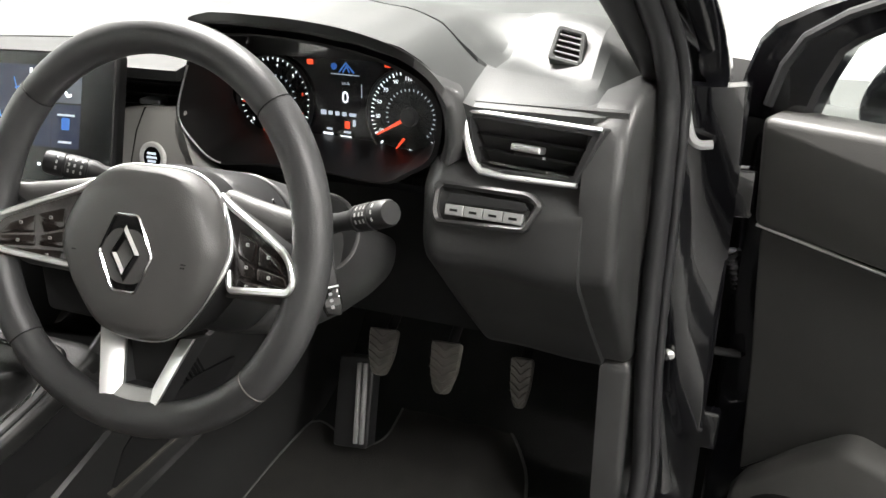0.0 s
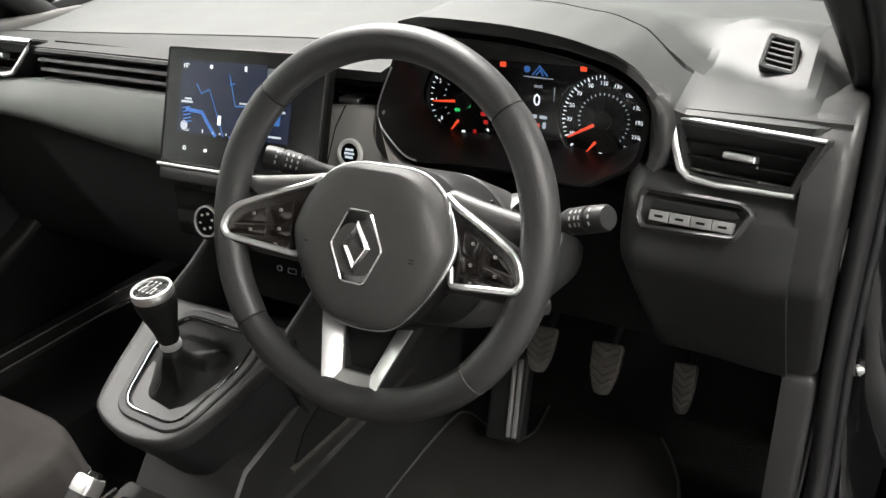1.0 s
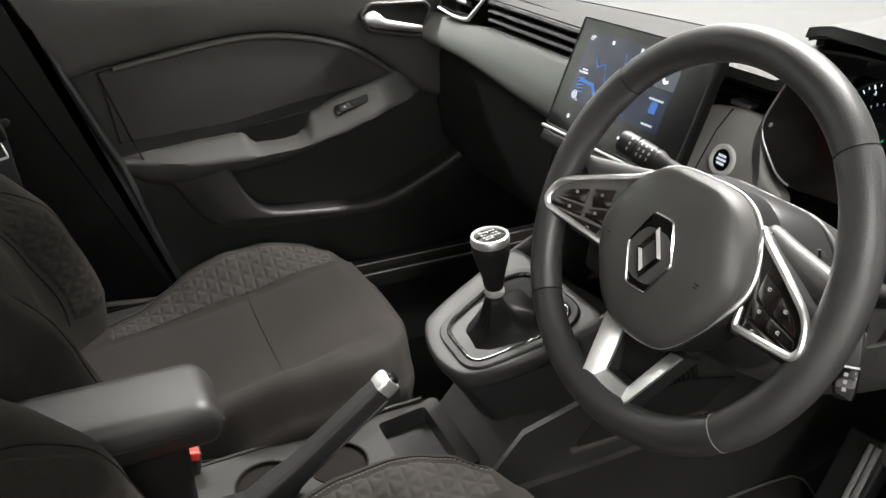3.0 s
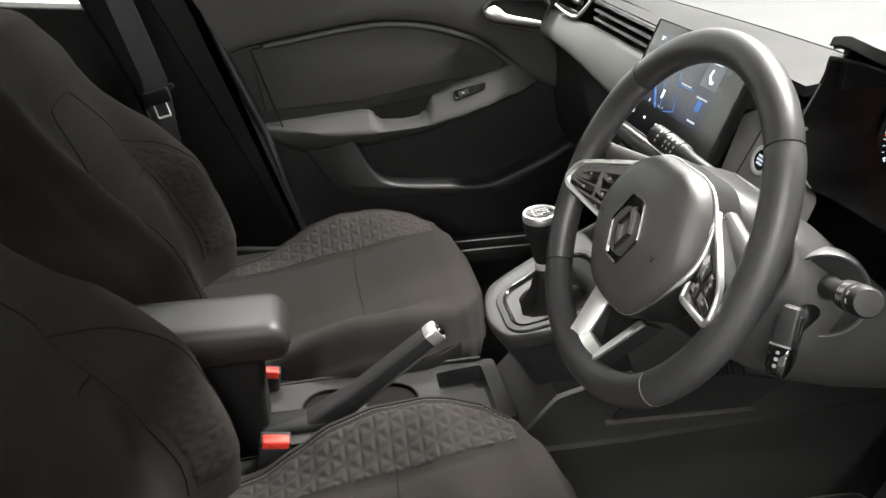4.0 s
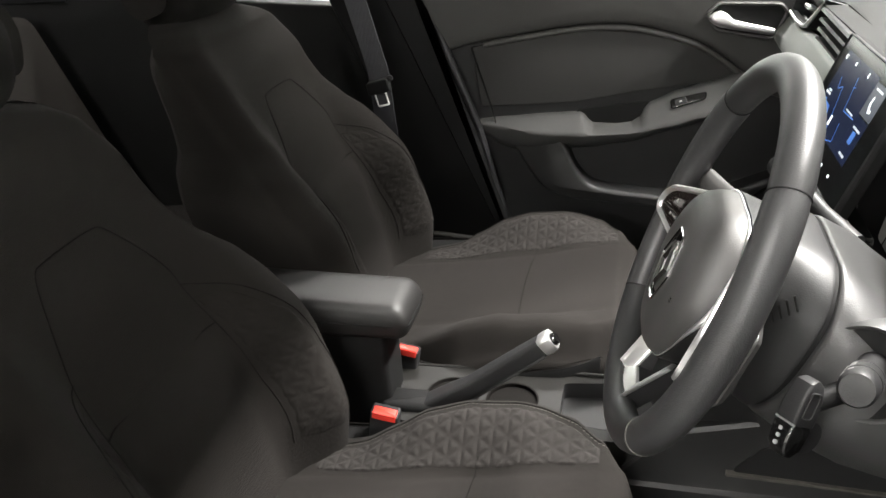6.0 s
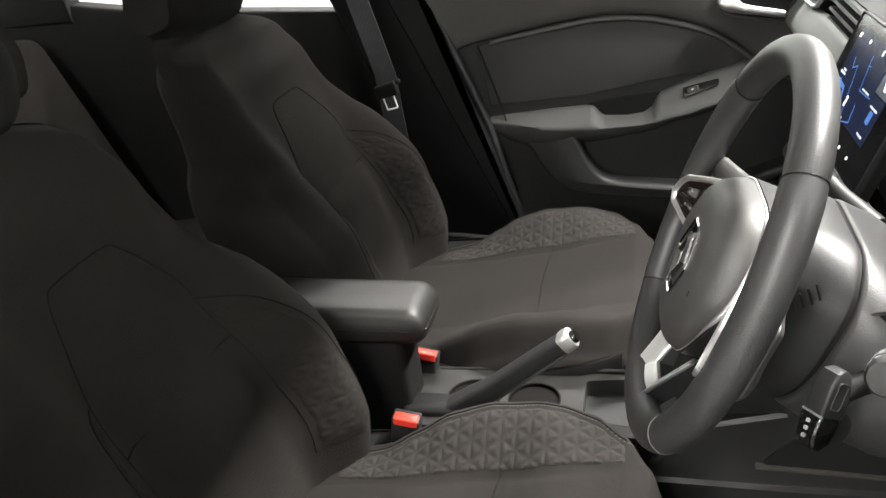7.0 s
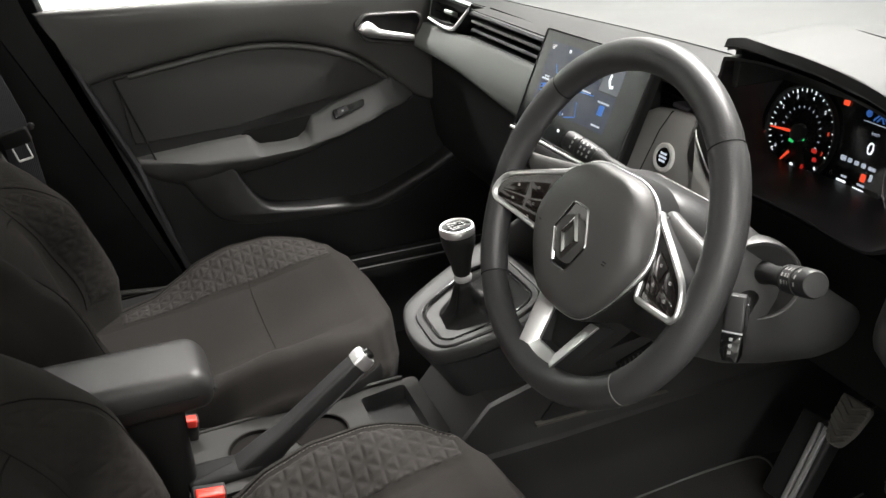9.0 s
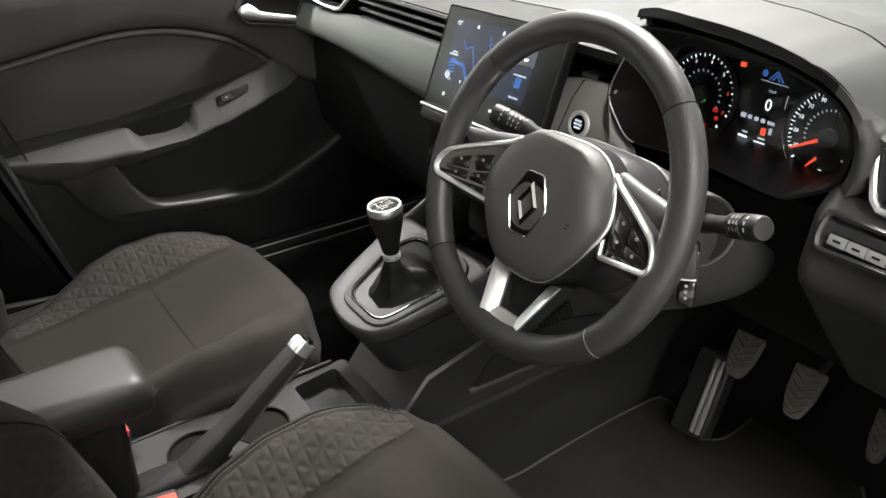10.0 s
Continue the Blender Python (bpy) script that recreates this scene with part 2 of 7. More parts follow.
M_TRAY = shader("tray_plastic", (0.0095, 0.0092, 0.0084), 0.5, grain=0.00008, grain_size=0.001, stain=0.35, stain_size=0.03, spec=0.22)
M_POD = shader("start_pod_plastic", (0.27, 0.264, 0.252), 0.42, grain=0.00006, grain_size=0.0012)
# pale diffuse colour stands in for the bright reflections of silver and steel
M_PALE = shader("pale_shine", (0.62, 0.62, 0.60), 0.35)
M_CLUSTER = shader("cluster_plastic", (0.009, 0.0086, 0.0086), 0.42, rough_var=0.03, spec=0.25)
M_DOORTRIM = shader("door_trim_plastic", (0.052, 0.0512, 0.049), 0.44, grain=0.00010, grain_size=0.0013, spec=0.45)
M_DOORARM = shader("door_arm_plastic", (0.05, 0.05, 0.0485), 0.62, grain=0.00010, grain_size=0.0013, spec=0.4)
M_CONSOLE = shader("console_plastic", (0.022, 0.022, 0.022), 0.42, grain=0.00010, grain_size=0.0013, spec=0.4)
M_GROOVE = shader("seam_groove", (0.0075, 0.0068, 0.0063), 0.9, spec=0.05)
M_TUNNEL = shader("tunnel_plastic", (0.023, 0.023, 0.023), 0.42, grain=0.00010, grain_size=0.0015, spec=0.45)
M_GREY = shader("grey_trim", (0.24, 0.24, 0.24), 0.5, grain=0.00006, grain_size=0.0012)
M_PAINT = shader("black_body_paint", (0.004, 0.004, 0.0048), 0.10, coat=0.7, rough_var=0.02, spec=0.4)
M_SEAL = shader("rubber_seal", (0.02, 0.02, 0.02125), 0.45, spec=0.4)
M_HEAD = shader("headliner", (0.55, 0.54, 0.52), 0.95, grain=0.0003, grain_size=0.002)
M_WALL = shader("white_paint", (0.8, 0.8, 0.79), 0.8, stain=0.03, stain_size=1.5)
M_FLOOR = shader("showroom_floor", (0.11, 0.11, 0.108), 0.35, stain=0.1, stain_size=0.6)
M_SCREEN = shader("screen_glass", (0.006, 0.007, 0.008), 0.14, rough_var=0.02)
M_GLOWWHITE = shader("white_glow", (0.8, 0.8, 0.8), 0.5, glow=(0.9, 0.95, 1.0), glow_power=1.4)
M_GLOWDIM = shader("dim_white_glow", (0.4, 0.4, 0.4), 0.5, glow=(0.75, 0.85, 1.0), glow_power=0.55)
M_GLOWRED = shader("red_glow", (0.6, 0.03, 0.02), 0.5, glow=(1.0, 0.09, 0.03), glow_power=1.0)
M_GLOWDEEP = shader("deep_red_glow", (0.3, 0.01, 0.01), 0.5, glow=(0.8, 0.03, 0.02), glow_power=0.45)
M_GLOWGREEN = shader("green_glow", (0.02, 0.4, 0.1), 0.5, glow=(0.05, 0.9, 0.25), glow_power=0.6)
M_GLOWBLUE = shader("blue_glow", (0.05, 0.2, 0.6), 0.5, glow=(0.05, 0.17, 0.6), glow_power=0.38)
M_MAP = shader("map_glow", (0.004, 0.006, 0.012), 0.2, glow=(0.012, 0.020, 0.060), glow_power=0.55, rough_var=0.02)
M_TILE = shader("tile_glow", (0.1, 0.11, 0.13), 0.25, glow=(0.13, 0.15, 0.19), glow_power=0.3, rough_var=0.02)
M_LIGHT = shader("lamp_tube", (0.9, 0.9, 0.9), 0.5, glow=(1.0, 0.97, 0.93), glow_power=6.0)


def glass(name, tint=(0.92, 0.95, 0.94), rough=0.0):
    m = bpy.data.materials.new(name)
    m.use_nodes = True
    nt = m.node_tree
    nt.nodes.remove(nt.nodes["Principled BSDF"])
    tr, gl, mix, lw, pw, ma = (nt.nodes.new("ShaderNode" + k) for k in ("BsdfTransparent", "BsdfGlossy", "MixShader", "LayerWeight", "Math", "Math"))
    pw.operation, pw.inputs[1].default_value = "POWER", 4.0
    ma.operation, ma.inputs[1].default_value, ma.inputs[2].default_value = "MULTIPLY_ADD", 0.6, 0.04
    nt.links.new(lw.outputs["Facing"], pw.inputs[0])
    nt.links.new(pw.outputs[0], ma.inputs[0])
    tr.inputs[0].default_value, gl.inputs["Roughness"].default_value = (*tint, 1), rough + 0.01
    nt.links.new(ma.outputs[0], mix.inputs[0])
    nt.links.new(tr.outputs[0], mix.inputs[1])
    nt.links.new(gl.outputs[0], mix.inputs[2])
    nt.links.new(mix.outputs[0], nt.nodes["Material Output"].inputs[0])
    return m


M_GLASS = glass("window_glass")
M_LENS = glass("dial_glass", (0.97, 0.97, 0.97), 0.02)

# ---- steering wheel ----
WT, WY, WR = radians(22.1), radians(1.4), radians(0.6)
WN = Vector((math.sin(WY) * math.cos(WT), -math.cos(WY) * math.cos(WT), math.sin(WT)))
U0 = Vector((math.cos(WY), math.sin(WY), 0))
V0 = WN.cross(U0)
WHEEL = Frame3((0.3257, 0.0101, 0.8749), U0 * math.cos(WR) + V0 * math.sin(WR), V0 * math.cos(WR) - U0 * math.sin(WR), WN)


def rim_point(a):
    """The rim's centre line at angle a in degrees; the foot of the wheel is slightly flat."""
    x, y = 0.1678 * math.cos(radians(a)), 0.1699 * math.sin(radians(a))
    if y < -0.12:
        y = -0.12 + (y + 0.12) * 0.93
    return x, y


def mirror_poly(half):
    """A closed outline from its right half, listed from the top down."""
    return list(half) + [(-x, y) for x, y in reversed(half) if abs(x) > 1e-6]


def rim_piece(a0, a1, swell):
    bm, loops = BM(), []
    steps = max(8, int(abs(a1 - a0) / 3))
    for i in range(steps + 1):
        a = a0 + (a1 - a0) * i / steps
        x, y = rim_point(a)
        rad = Vector((x, y)).normalized()
        end = min(i, steps - i)
        k = 0.955 if end == 0 else 1.0
        w, d = (0.0162 + swell) * k, (0.0152 + swell * 0.6) * k
        ring = []
        for j in range(20):
            b = 2 * math.pi * j / 20
            ring.append(WHEEL.at(x + rad.x * w * math.cos(b), y + rad.y * w * math.cos(b), -0.0145 + d * math.sin(b)))
        loops.append(ring)
    rings(bm, loops)
    return bm


def build_wheel():
    w = thing("steering_wheel", "black leather steering wheel with satin silver spokes", "steering wheel", place=WHEEL.o)
    for name, a0, a1, swell, mat in (("rim_top", 43, 138.5, 0, M_LEATHER), ("rim_grip", -43, 43, 0.0007, M_GRIP), ("rim_grip", 138.5, 222, 0.0007, M_GRIP), ("rim_foot", 222, 317, 0, M_LEATHER)):
        part(name, rim_piece(a0, a1, swell), mat, w)
    for a in (43, 138.5, 222, -43):
        x, y = rim_point(a)
        rad = Vector((x, y)).normalized()
        bm = BM()
        pts = [WHEEL.at(x + rad.x * 0.0161 * math.cos(b), y + rad.y * 0.0161 * math.cos(b), -0.0145 + 0.0151 * math.sin(b)) for b in [2 * math.pi * j / 24 for j in range(24)]]
        tube(bm, pts, 0.0007, 6, True)
        part("seam", bm, M_PALETHREAD if a < 0 else M_BLACK, w, "pale stitched seam" if a < 0 else "dark seam")
    # stitches along the inside of the two grips
    for a0, a1 in ((-39, 39), (142, 218)):
        bm = BM()
        for i in range(46):
            a = a0 + (a1 - a0) * i / 45
            x, y = rim_point(a)
            rad = Vector((x, y)).normalized()
            tang = Vector((-rad.y, rad.x))
            c = Vector((x, y)) - rad * 0.0158
            p, q = c - tang * 0.0014 + rad * 0.0003, c + tang * 0.0014
            tube(bm, [WHEEL.at(p.x, p.y, -0.0105), WHEEL.at(q.x, q.y, -0.0125)], 0.0006, 5)
        part("stitching", bm, M_BLACK, w)
    hub = mirror_poly([(0.0, 0.058), (0.030, 0.0572), (0.050, 0.0500), (0.066, 0.036), (0.078, 0.016), (0.0850, -0.006), (0.0830, -0.022), (0.0725, -0.046), (0.059, -0.066), (0.044, -0.083), (0.027, -0.0925), (0.0, -0.0955)])
    hub = [(p.x, p.y) for p in spline([Vector(p).to_3d() for p in hub], 4)]
    bm, loops = BM(), []

    def sink(y):
        """How far the hub's edge lies behind its crown."""
        return 0.015 + 0.014 * smooth((y + 0.05) / 0.09)

    for s, f in ((1.0, 1.7), (1.0, 1.0), (0.992, 0.84), (0.965, 0.62), (0.91, 0.37), (0.82, 0.18), (0.69, 0.075), (0.52, 0.03), (0.35, 0.01), (0.15, 0.0)):
        loops.append([WHEEL.at(x * s, -0.017 * (1 - s) + y * s, 0.005 - (sink(y) + 0.005) * f) for x, y in hub])
    rings(bm, loops)
    airbag = part("airbag_cover", bm, M_HUB, w, "grained dark grey airbag cover")
    for sx in (-1, 1):
        bm = BM()
        for dx, dy, ww in ((0, 0, 0.010), (0.002, -0.003, 0.004)):
            box(bm, WHEEL, sx * 0.055 + dx - ww / 2, sx * 0.055 + dx + ww / 2, -0.0215 + dy, -0.0203 + dy, 0.001, 0.0034)
        part("horn_mark", bm, M_BLACK, airbag)
    bm = BM()
    tube(bm, [WHEEL.at(x * 1.012, y * 1.012, -sink(y) - 0.001) for x, y in hub], [0.0007 + 0.0018 * smooth((abs(x) - 0.03) / 0.03) * smooth((y + 0.055) / 0.04) for x, y in hub], 10, True)
    part("hub_trim", bm, M_SATIN, w, "satin silver line round the hub's shoulder")
    bm = BM()
    rings(bm, [[WHEEL.at(x * k, y * k, -0.062 if low else -sink(y) - 0.003) for x, y in hub] for low, k in ((True, 0.9), (True, 1.0), (False, 1.03), (False, 0.95))])
    part("hub_back", bm, M_PANEL, w)
    # maker's mark as a plain lozenge in a six-sided frame
    hexa = rounded([(0.0125, 0.0165), (0.029, -0.018), (0.0125, -0.0525), (-0.0125, -0.0525), (-0.029, -0.018), (-0.0125, 0.0165)], 0.004)
    bm = BM()
    band(bm, hexa, inset(hexa, 0.0024), WHEEL, 0.001, 0.0068, 0.0011)
    badge = part("badge_frame", bm, M_CHROME, w, "bright six-sided badge frame")
    bm = BM()
    prism(bm, inset(hexa, 0.0022), WHEEL, 0.001, 0.0048)
    part("badge_field", bm, M_GLOSS, badge)
    loz = [(0.0, 0.0065), (0.0155, -0.018), (0.0, -0.0425), (-0.0155, -0.018)]
    bm = BM()
    band(bm, loz, inset(loz, 0.0058), WHEEL, 0.004, 0.0086, 0.0024)
    part("lozenge", bm, M_CHROME, badge)
    # switch pods
    pod = [(0.066, 0.044), (0.080, 0.034), (0.118, 0.018), (0.150, 0.003), (0.160, -0.008), (0.1645, -0.024), (0.158, -0.0345), (0.083, -0.0445)]

    def lift(u):
        return -0.028 + 0.031 * (abs(u) - 0.07) / 0.09

    for sx in (-1, 1):
        pl = rounded([(sx * x, y) for x, y in pod], 0.008, 6)
        bm = BM()
        inner = inset(pl, 0.0062)
        seq = [(pl, -0.0045), (pl, -0.001), (inset(pl, 0.0015), 0.0008), (inset(pl, 0.0046), 0.0006), (inner, -0.0014), (inner, -0.008)]
        rings(bm, [[WHEEL.at(p[0], p[1], lift(p[0]) + n) for p in lp] for lp, n in seq], True, True, False)
        pod_ob = part("switch_pod", bm, M_SATIN, w, "satin silver switch surround")
        bm = BM()
        rings(bm, [[WHEEL.at(p[0], p[1], lift(p[0]) + n) for p in lp] for lp, n in ((inset(pl, 0.0060), -0.010), (inset(pl, 0.0060), -0.0022))])
        part("switch_plate", bm, M_PIANO, pod_ob, "gloss dark brown switch plate")
        # buttons of the pod
        for pts in ([(0.094, 0.011), (0.118, 0.003), (0.112, -0.014), (0.094, -0.008)], [(0.120, 0.002), (0.143, -0.008), (0.151, -0.018), (0.120, -0.0145)],
                    [(0.094, -0.0105), (0.116, -0.017), (0.116, -0.026), (0.094, -0.0265)], [(0.119, -0.0165), (0.152, -0.020), (0.156, -0.029), (0.119, -0.027)], [(0.094, -0.029), (0.155, -0.031), (0.149, -0.0375), (0.095, -0.041)]):
            q = rounded([(sx * x, y) for x, y in pts], 0.0025, 3)
            bm = BM()
            rings(bm, [[WHEEL.at(p[0], p[1], lift(p[0]) + n) for p in lp] for lp, n in ((q, -0.006), (q, -0.0019), (inset(q, 0.0006), -0.0014))])
            part("switch_button", bm, M_PIANO, pod_ob)
        for u, v in ((0.106, 0.001), (0.132, -0.006), (0.106, -0.018), (0.134, -0.0225), (0.108, -0.034), (0.138, -0.033)):
            bm = BM()
            h = lift(sx * u)
            band(bm, rounded([(sx * u - 0.0019, v - 0.0014), (sx * u + 0.0019, v - 0.0014), (sx * u + 0.0019, v + 0.0014), (sx * u - 0.0019, v + 0.0014)], 0.0008, 2),
                 rounded([(sx * u - 0.0011, v - 0.0006), (sx * u + 0.0011, v - 0.0006), (sx * u + 0.0011, v + 0.0006), (sx * u - 0.0011, v + 0.0006)], 0.0004, 2), WHEEL, h - 0.0018, h - 0.0009, 0.0001)
            part("switch_symbol", bm, M_STITCH, pod_ob, "small pale printed symbol")
        # arm behind the pod
        arm = rounded([(sx * 0.060, 0.046), (sx * 0.098, 0.038), (sx * 0.150, 0.030), (sx * 0.168, 0.028), (sx * 0.168, -0.035), (sx * 0.15, -0.048), (sx * 0.06, -0.052)], 0.012)
        bm = BM()
        rings(bm, [[WHEEL.at(p.x, p.y, n + 0.45 * (lift(p.x) + 0.028)) for p in inset(arm, d)] for d, n in ((0.004, -0.052), (0, -0.048), (0, -0.044), (0.002, -0.040), (0.007, -0.037), (0.014, -0.036))])
        part("spoke", bm, M_HUB, w, "grey moulded spoke behind the switches")
        bm = BM()
        rings(bm, [[WHEEL.at(p[0], p[1], (-0.040 if low else lift(p[0]) - 0.0042)) for p in inset(pl, d)] for low, d in ((True, 0.006), (True, 0.002), (False, 0.0004))])
        part("pod_body", bm, M_PANEL, w)
    # lower spoke: two arms and a foot, their faces sloping inward
    quads = {"spoke_arm": [[(-0.051, -0.090), (-0.0265, -0.1625), (-0.0160, -0.140), (-0.0300, -0.095)], [(0.0265, -0.1625), (0.051, -0.090), (0.0300, -0.095), (0.0160, -0.140)]],
             "spoke_foot": [[(-0.0265, -0.1625), (0.0265, -0.1625), (0.0160, -0.140), (-0.0160, -0.140)]]}
    for name, qs in quads.items():
        for q in qs:
            bm = BM()
            if name == "spoke_foot":
                hs = (-0.003, -0.003, -0.020, -0.020)
            elif q[0][0] < 0:
                hs = (-0.027, -0.003, -0.020, -0.036)
            else:
                hs = (-0.003, -0.027, -0.036, -0.020)

            def plate(depth, grow):
                top = [bm.verts.new(WHEEL.at(x, y, h + grow)) for (x, y), h in zip(q, hs)]
                bot = [bm.verts.new(WHEEL.at(x, y, h + grow - depth)) for (x, y), h in zip(q, hs)]
                bm.faces.new(top)
                bm.faces.new(bot[::-1])
                for i in range(4):
                    bm.faces.new((top[i], bot[i], bot[(i + 1) % 4], top[(i + 1) % 4]))

            plate(0.020, -0.0045)
            part("spoke_body", bm, M_PANEL, w)
            bm = BM()
            plate(0.0045, 0.0)
            bmesh.ops.bevel(bm, geom=[e for e in bm.edges], offset=0.0011, segments=2, affect="EDGES", profile=0.5)
            part(name, bm, M_SATIN, w, "satin silver lower spoke")
    bm = BM()
    prism(bm, [(-0.027, -0.088), (-0.017, -0.14), (0.017, -0.14), (0.027, -0.088)], WHEEL, -0.047, -0.038)
    part("spoke_infill", bm, M_BLACK, w)
    return w


build_wheel()

# ---- the showroom round the car ----
def plain_box(name, x0, x1, y0, y1, z0, z1, mat, label, category):
    bm = BM()
    box(bm, Frame3((0, 0, 0), (1, 0, 0), (0, 1, 0)), x0, x1, y0, y1, z0, z1)
    return solid(name, bm, mat, label, category, kind="structure", smooth=False)


plain_box("floor", -3.4, 6.6, -3.6, 4.4, -0.2, 0.0, M_FLOOR, "grey polished showroom floor under the car", "floor")
plain_box("ceiling", -3.4, 6.6, -3.6, 4.4, 3.0, 3.2, M_WALL, "white showroom ceiling", "ceiling")
plain_box("wall_north", -3.4, 6.6, 4.4, 4.6, 0, 3, M_WALL, "white painted showroom wall", "wall")
plain_box("wall_south", -3.4, 6.6, -3.8, -3.6, 0, 3, M_WALL, "white painted showroom wall", "wall")
plain_box("wall_west", -3.6, -3.4, -3.6, 4.4, 0, 3, M_WALL, "white painted showroom wall", "wall")
plain_box("wall_east", 6.6, 6.8, -3.6, 4.4, 0, 3, M_WALL, "white painted showroom wall", "wall")
# housings and glowing diffusers for these unseen lamps
for lx, ly, sx, sy, w in LAMPS:
    lamp_ob = thing("unseen_light", "long white lighting strip added out of view, in a pale housing", "ceiling light", "showroom ceiling lights", (lx, ly, 3.0))
    fr = Frame3((lx, ly, 0), (1, 0, 0), (0, 1, 0))
    bm = BM()
    band(bm, [(-sx / 2 - 0.03, -sy / 2 - 0.03), (sx / 2 + 0.03, -sy / 2 - 0.03), (sx / 2 + 0.03, sy / 2 + 0.03), (-sx / 2 - 0.03, sy / 2 + 0.03)],
         [(-sx / 2, -sy / 2), (sx / 2, -sy / 2), (sx / 2, sy / 2), (-sx / 2, sy / 2)], fr, 2.90, 3.0)
    part("housing", bm, M_WALL, lamp_ob)
    bm = BM()
    box(bm, fr, -sx / 2, sx / 2, -sy / 2, sy / 2, 2.94, 2.96)
    part("diffuser", bm, M_LIGHT, lamp_ob)

# ---- dashboard ----
dash = thing("dashboard", "dark grey grained plastic dashboard with a pale soft strip", "dashboard", place=(0, 0.4, 0.3))
XYZ = Frame3((0, 0, 0), (1, 0, 0), (0, 0, 1), (0, -1, 0))   # u across, v up, n to the rear


def back(y, tilt=0.0, x=0.0, z=0.0):
    """A frame in a plane across the car at y that faces the rear, its top leaning forward by tilt."""
    a = radians(tilt)
    return Frame3((x, y, z), (1, 0, 0), (0, math.sin(a), math.cos(a)), (0, -math.cos(a), math.sin(a)))


HOOD = [(0.214, 1.001), (0.225, 1.006), (0.25, 1.011), (0.294, 1.013), (0.361, 1.010), (0.424, 1.002), (0.473, 0.991), (0.514, 0.972), (0.55, 0.962)]


def brow(x):
    """Height of the crease where the top pad turns flat."""
    return interp(x, [(-0.70, 0.9325), (0.10, 0.9605), (0.55, 0.962), (0.60, 0.957), (0.70, 0.945)])


def hood_rise(x, spread=0.0):
    """How far the roof over the instruments stands above the crease; spread softens its outer end."""
    if x > 0.56:
        return 0.0
    return max(0.0, interp(max(x, 0.214), HOOD) - brow(x)) * smooth((x - 0.2135 + spread) / (0.005 + spread))


def mound(x, y):
    """The pad's gentle rise towards the side window, which carries a small vent."""
    d = y - 0.30 - (0.651 - x) * 0.64
    return 0.042 * smooth(d / 0.095) * smooth((x - 0.44) / 0.145) * (1 - smooth((x - 0.646) / 0.036)) * (1 - smooth((y - 0.42) / 0.22))


def dash_top(x, v, roof=False):
    """The top pad: v 0 at the lower edge of its front slope, 1 at the crease, 2 at the windscreen; roof: with the hood over the instruments."""
    bow = 0.02 * (x / 0.7) ** 2
    right = smooth((x - 0.44) / 0.10)
    yf = 0.262 - bow * 0.6
    yr = 0.370 - 0.045 * right - bow * 0.4
    zf = 0.935 + 0.011 * smooth((x + 0.15) / 0.25) * (1 - right) + 0.001 * right
    zc = brow(x) - 0.004
    hood = 1 - smooth((x - 0.50) / 0.05)
    slip = 0.030 * smooth((x - 0.645) / 0.06) ** 2
    if v <= 1:
        a = v * math.pi / 2
        y = yf + (yr - yf) * ((1 - math.cos(a)) * 0.15 + 0.85 * v)
        z = zf + (zc - zf) * (math.sin(a) * 0.30 + 0.70 * v)
        if roof and hood > 0:
            y = y * (1 - hood) + hood * (0.2425 + 0.021 * smooth((0.32 - x) / 0.11) + (yr - 0.2425) * v)
            z = z * (1 - hood) + hood * (zc + hood_rise(x, 0.02) + 0.008 + 0.003 * smooth(v))
        return Vector((x, y + 0.03 * smooth((x - 0.66) / 0.04) ** 2 * (1 - v), z + mound(x, y) - slip * v))
    t = v - 1
    y = yr + (0.86 - 0.10 * (x / 0.7) ** 2 - yr) * t
    far = 0.966 - 0.008 * (x / 0.7) ** 2
    k = smooth(t * 1.25)
    z = (zc + hood_rise(x, 0.5 * t) + 0.011 * hood * smooth((x - 0.2135) / 0.005) * (1 - smooth(t * 1.5))) * (1 - k) + far * k
    return Vector((x, y, z + mound(x, y) - slip))


XS = lin(-0.70, 0.10, 33)[:-1] + lin(0.10, 0.212, 10)[:-1] + lin(0.212, 0.220, 7)[:-1] + lin(0.220, 0.70, 49)
# front slope: a darker, rougher surface than the top pad behind it
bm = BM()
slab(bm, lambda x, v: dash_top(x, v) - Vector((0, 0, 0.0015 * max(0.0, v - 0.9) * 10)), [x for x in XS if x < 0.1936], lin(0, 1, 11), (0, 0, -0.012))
part("front_brow", bm, M_BROW, dash, "darker matt brow along the dashboard", sharp=30)
bm = BM()
slab(bm, lambda x, v: dash_top(x, v, True), [x for x in XS if x > 0.217], lin(0, 1, 9), (0, 0, -0.012))
slab(bm, dash_top, XS, lin(1, 1.2, 22)[:-1] + lin(1.2, 2, 18), (0, 0, -0.012))
bmesh.ops.remove_doubles(bm, verts=bm.verts[:], dist=0.00002)
bmesh.ops.delete(bm, geom=[f for f in bm.faces if sum(len(e.link_faces) > 2 for e in f.edges) >= 2 and abs(f.normal.z) < 0.3], context="FACES")
part("top_pad", bm, M_TOP, dash, "dark grey grained top pad", sharp=16)

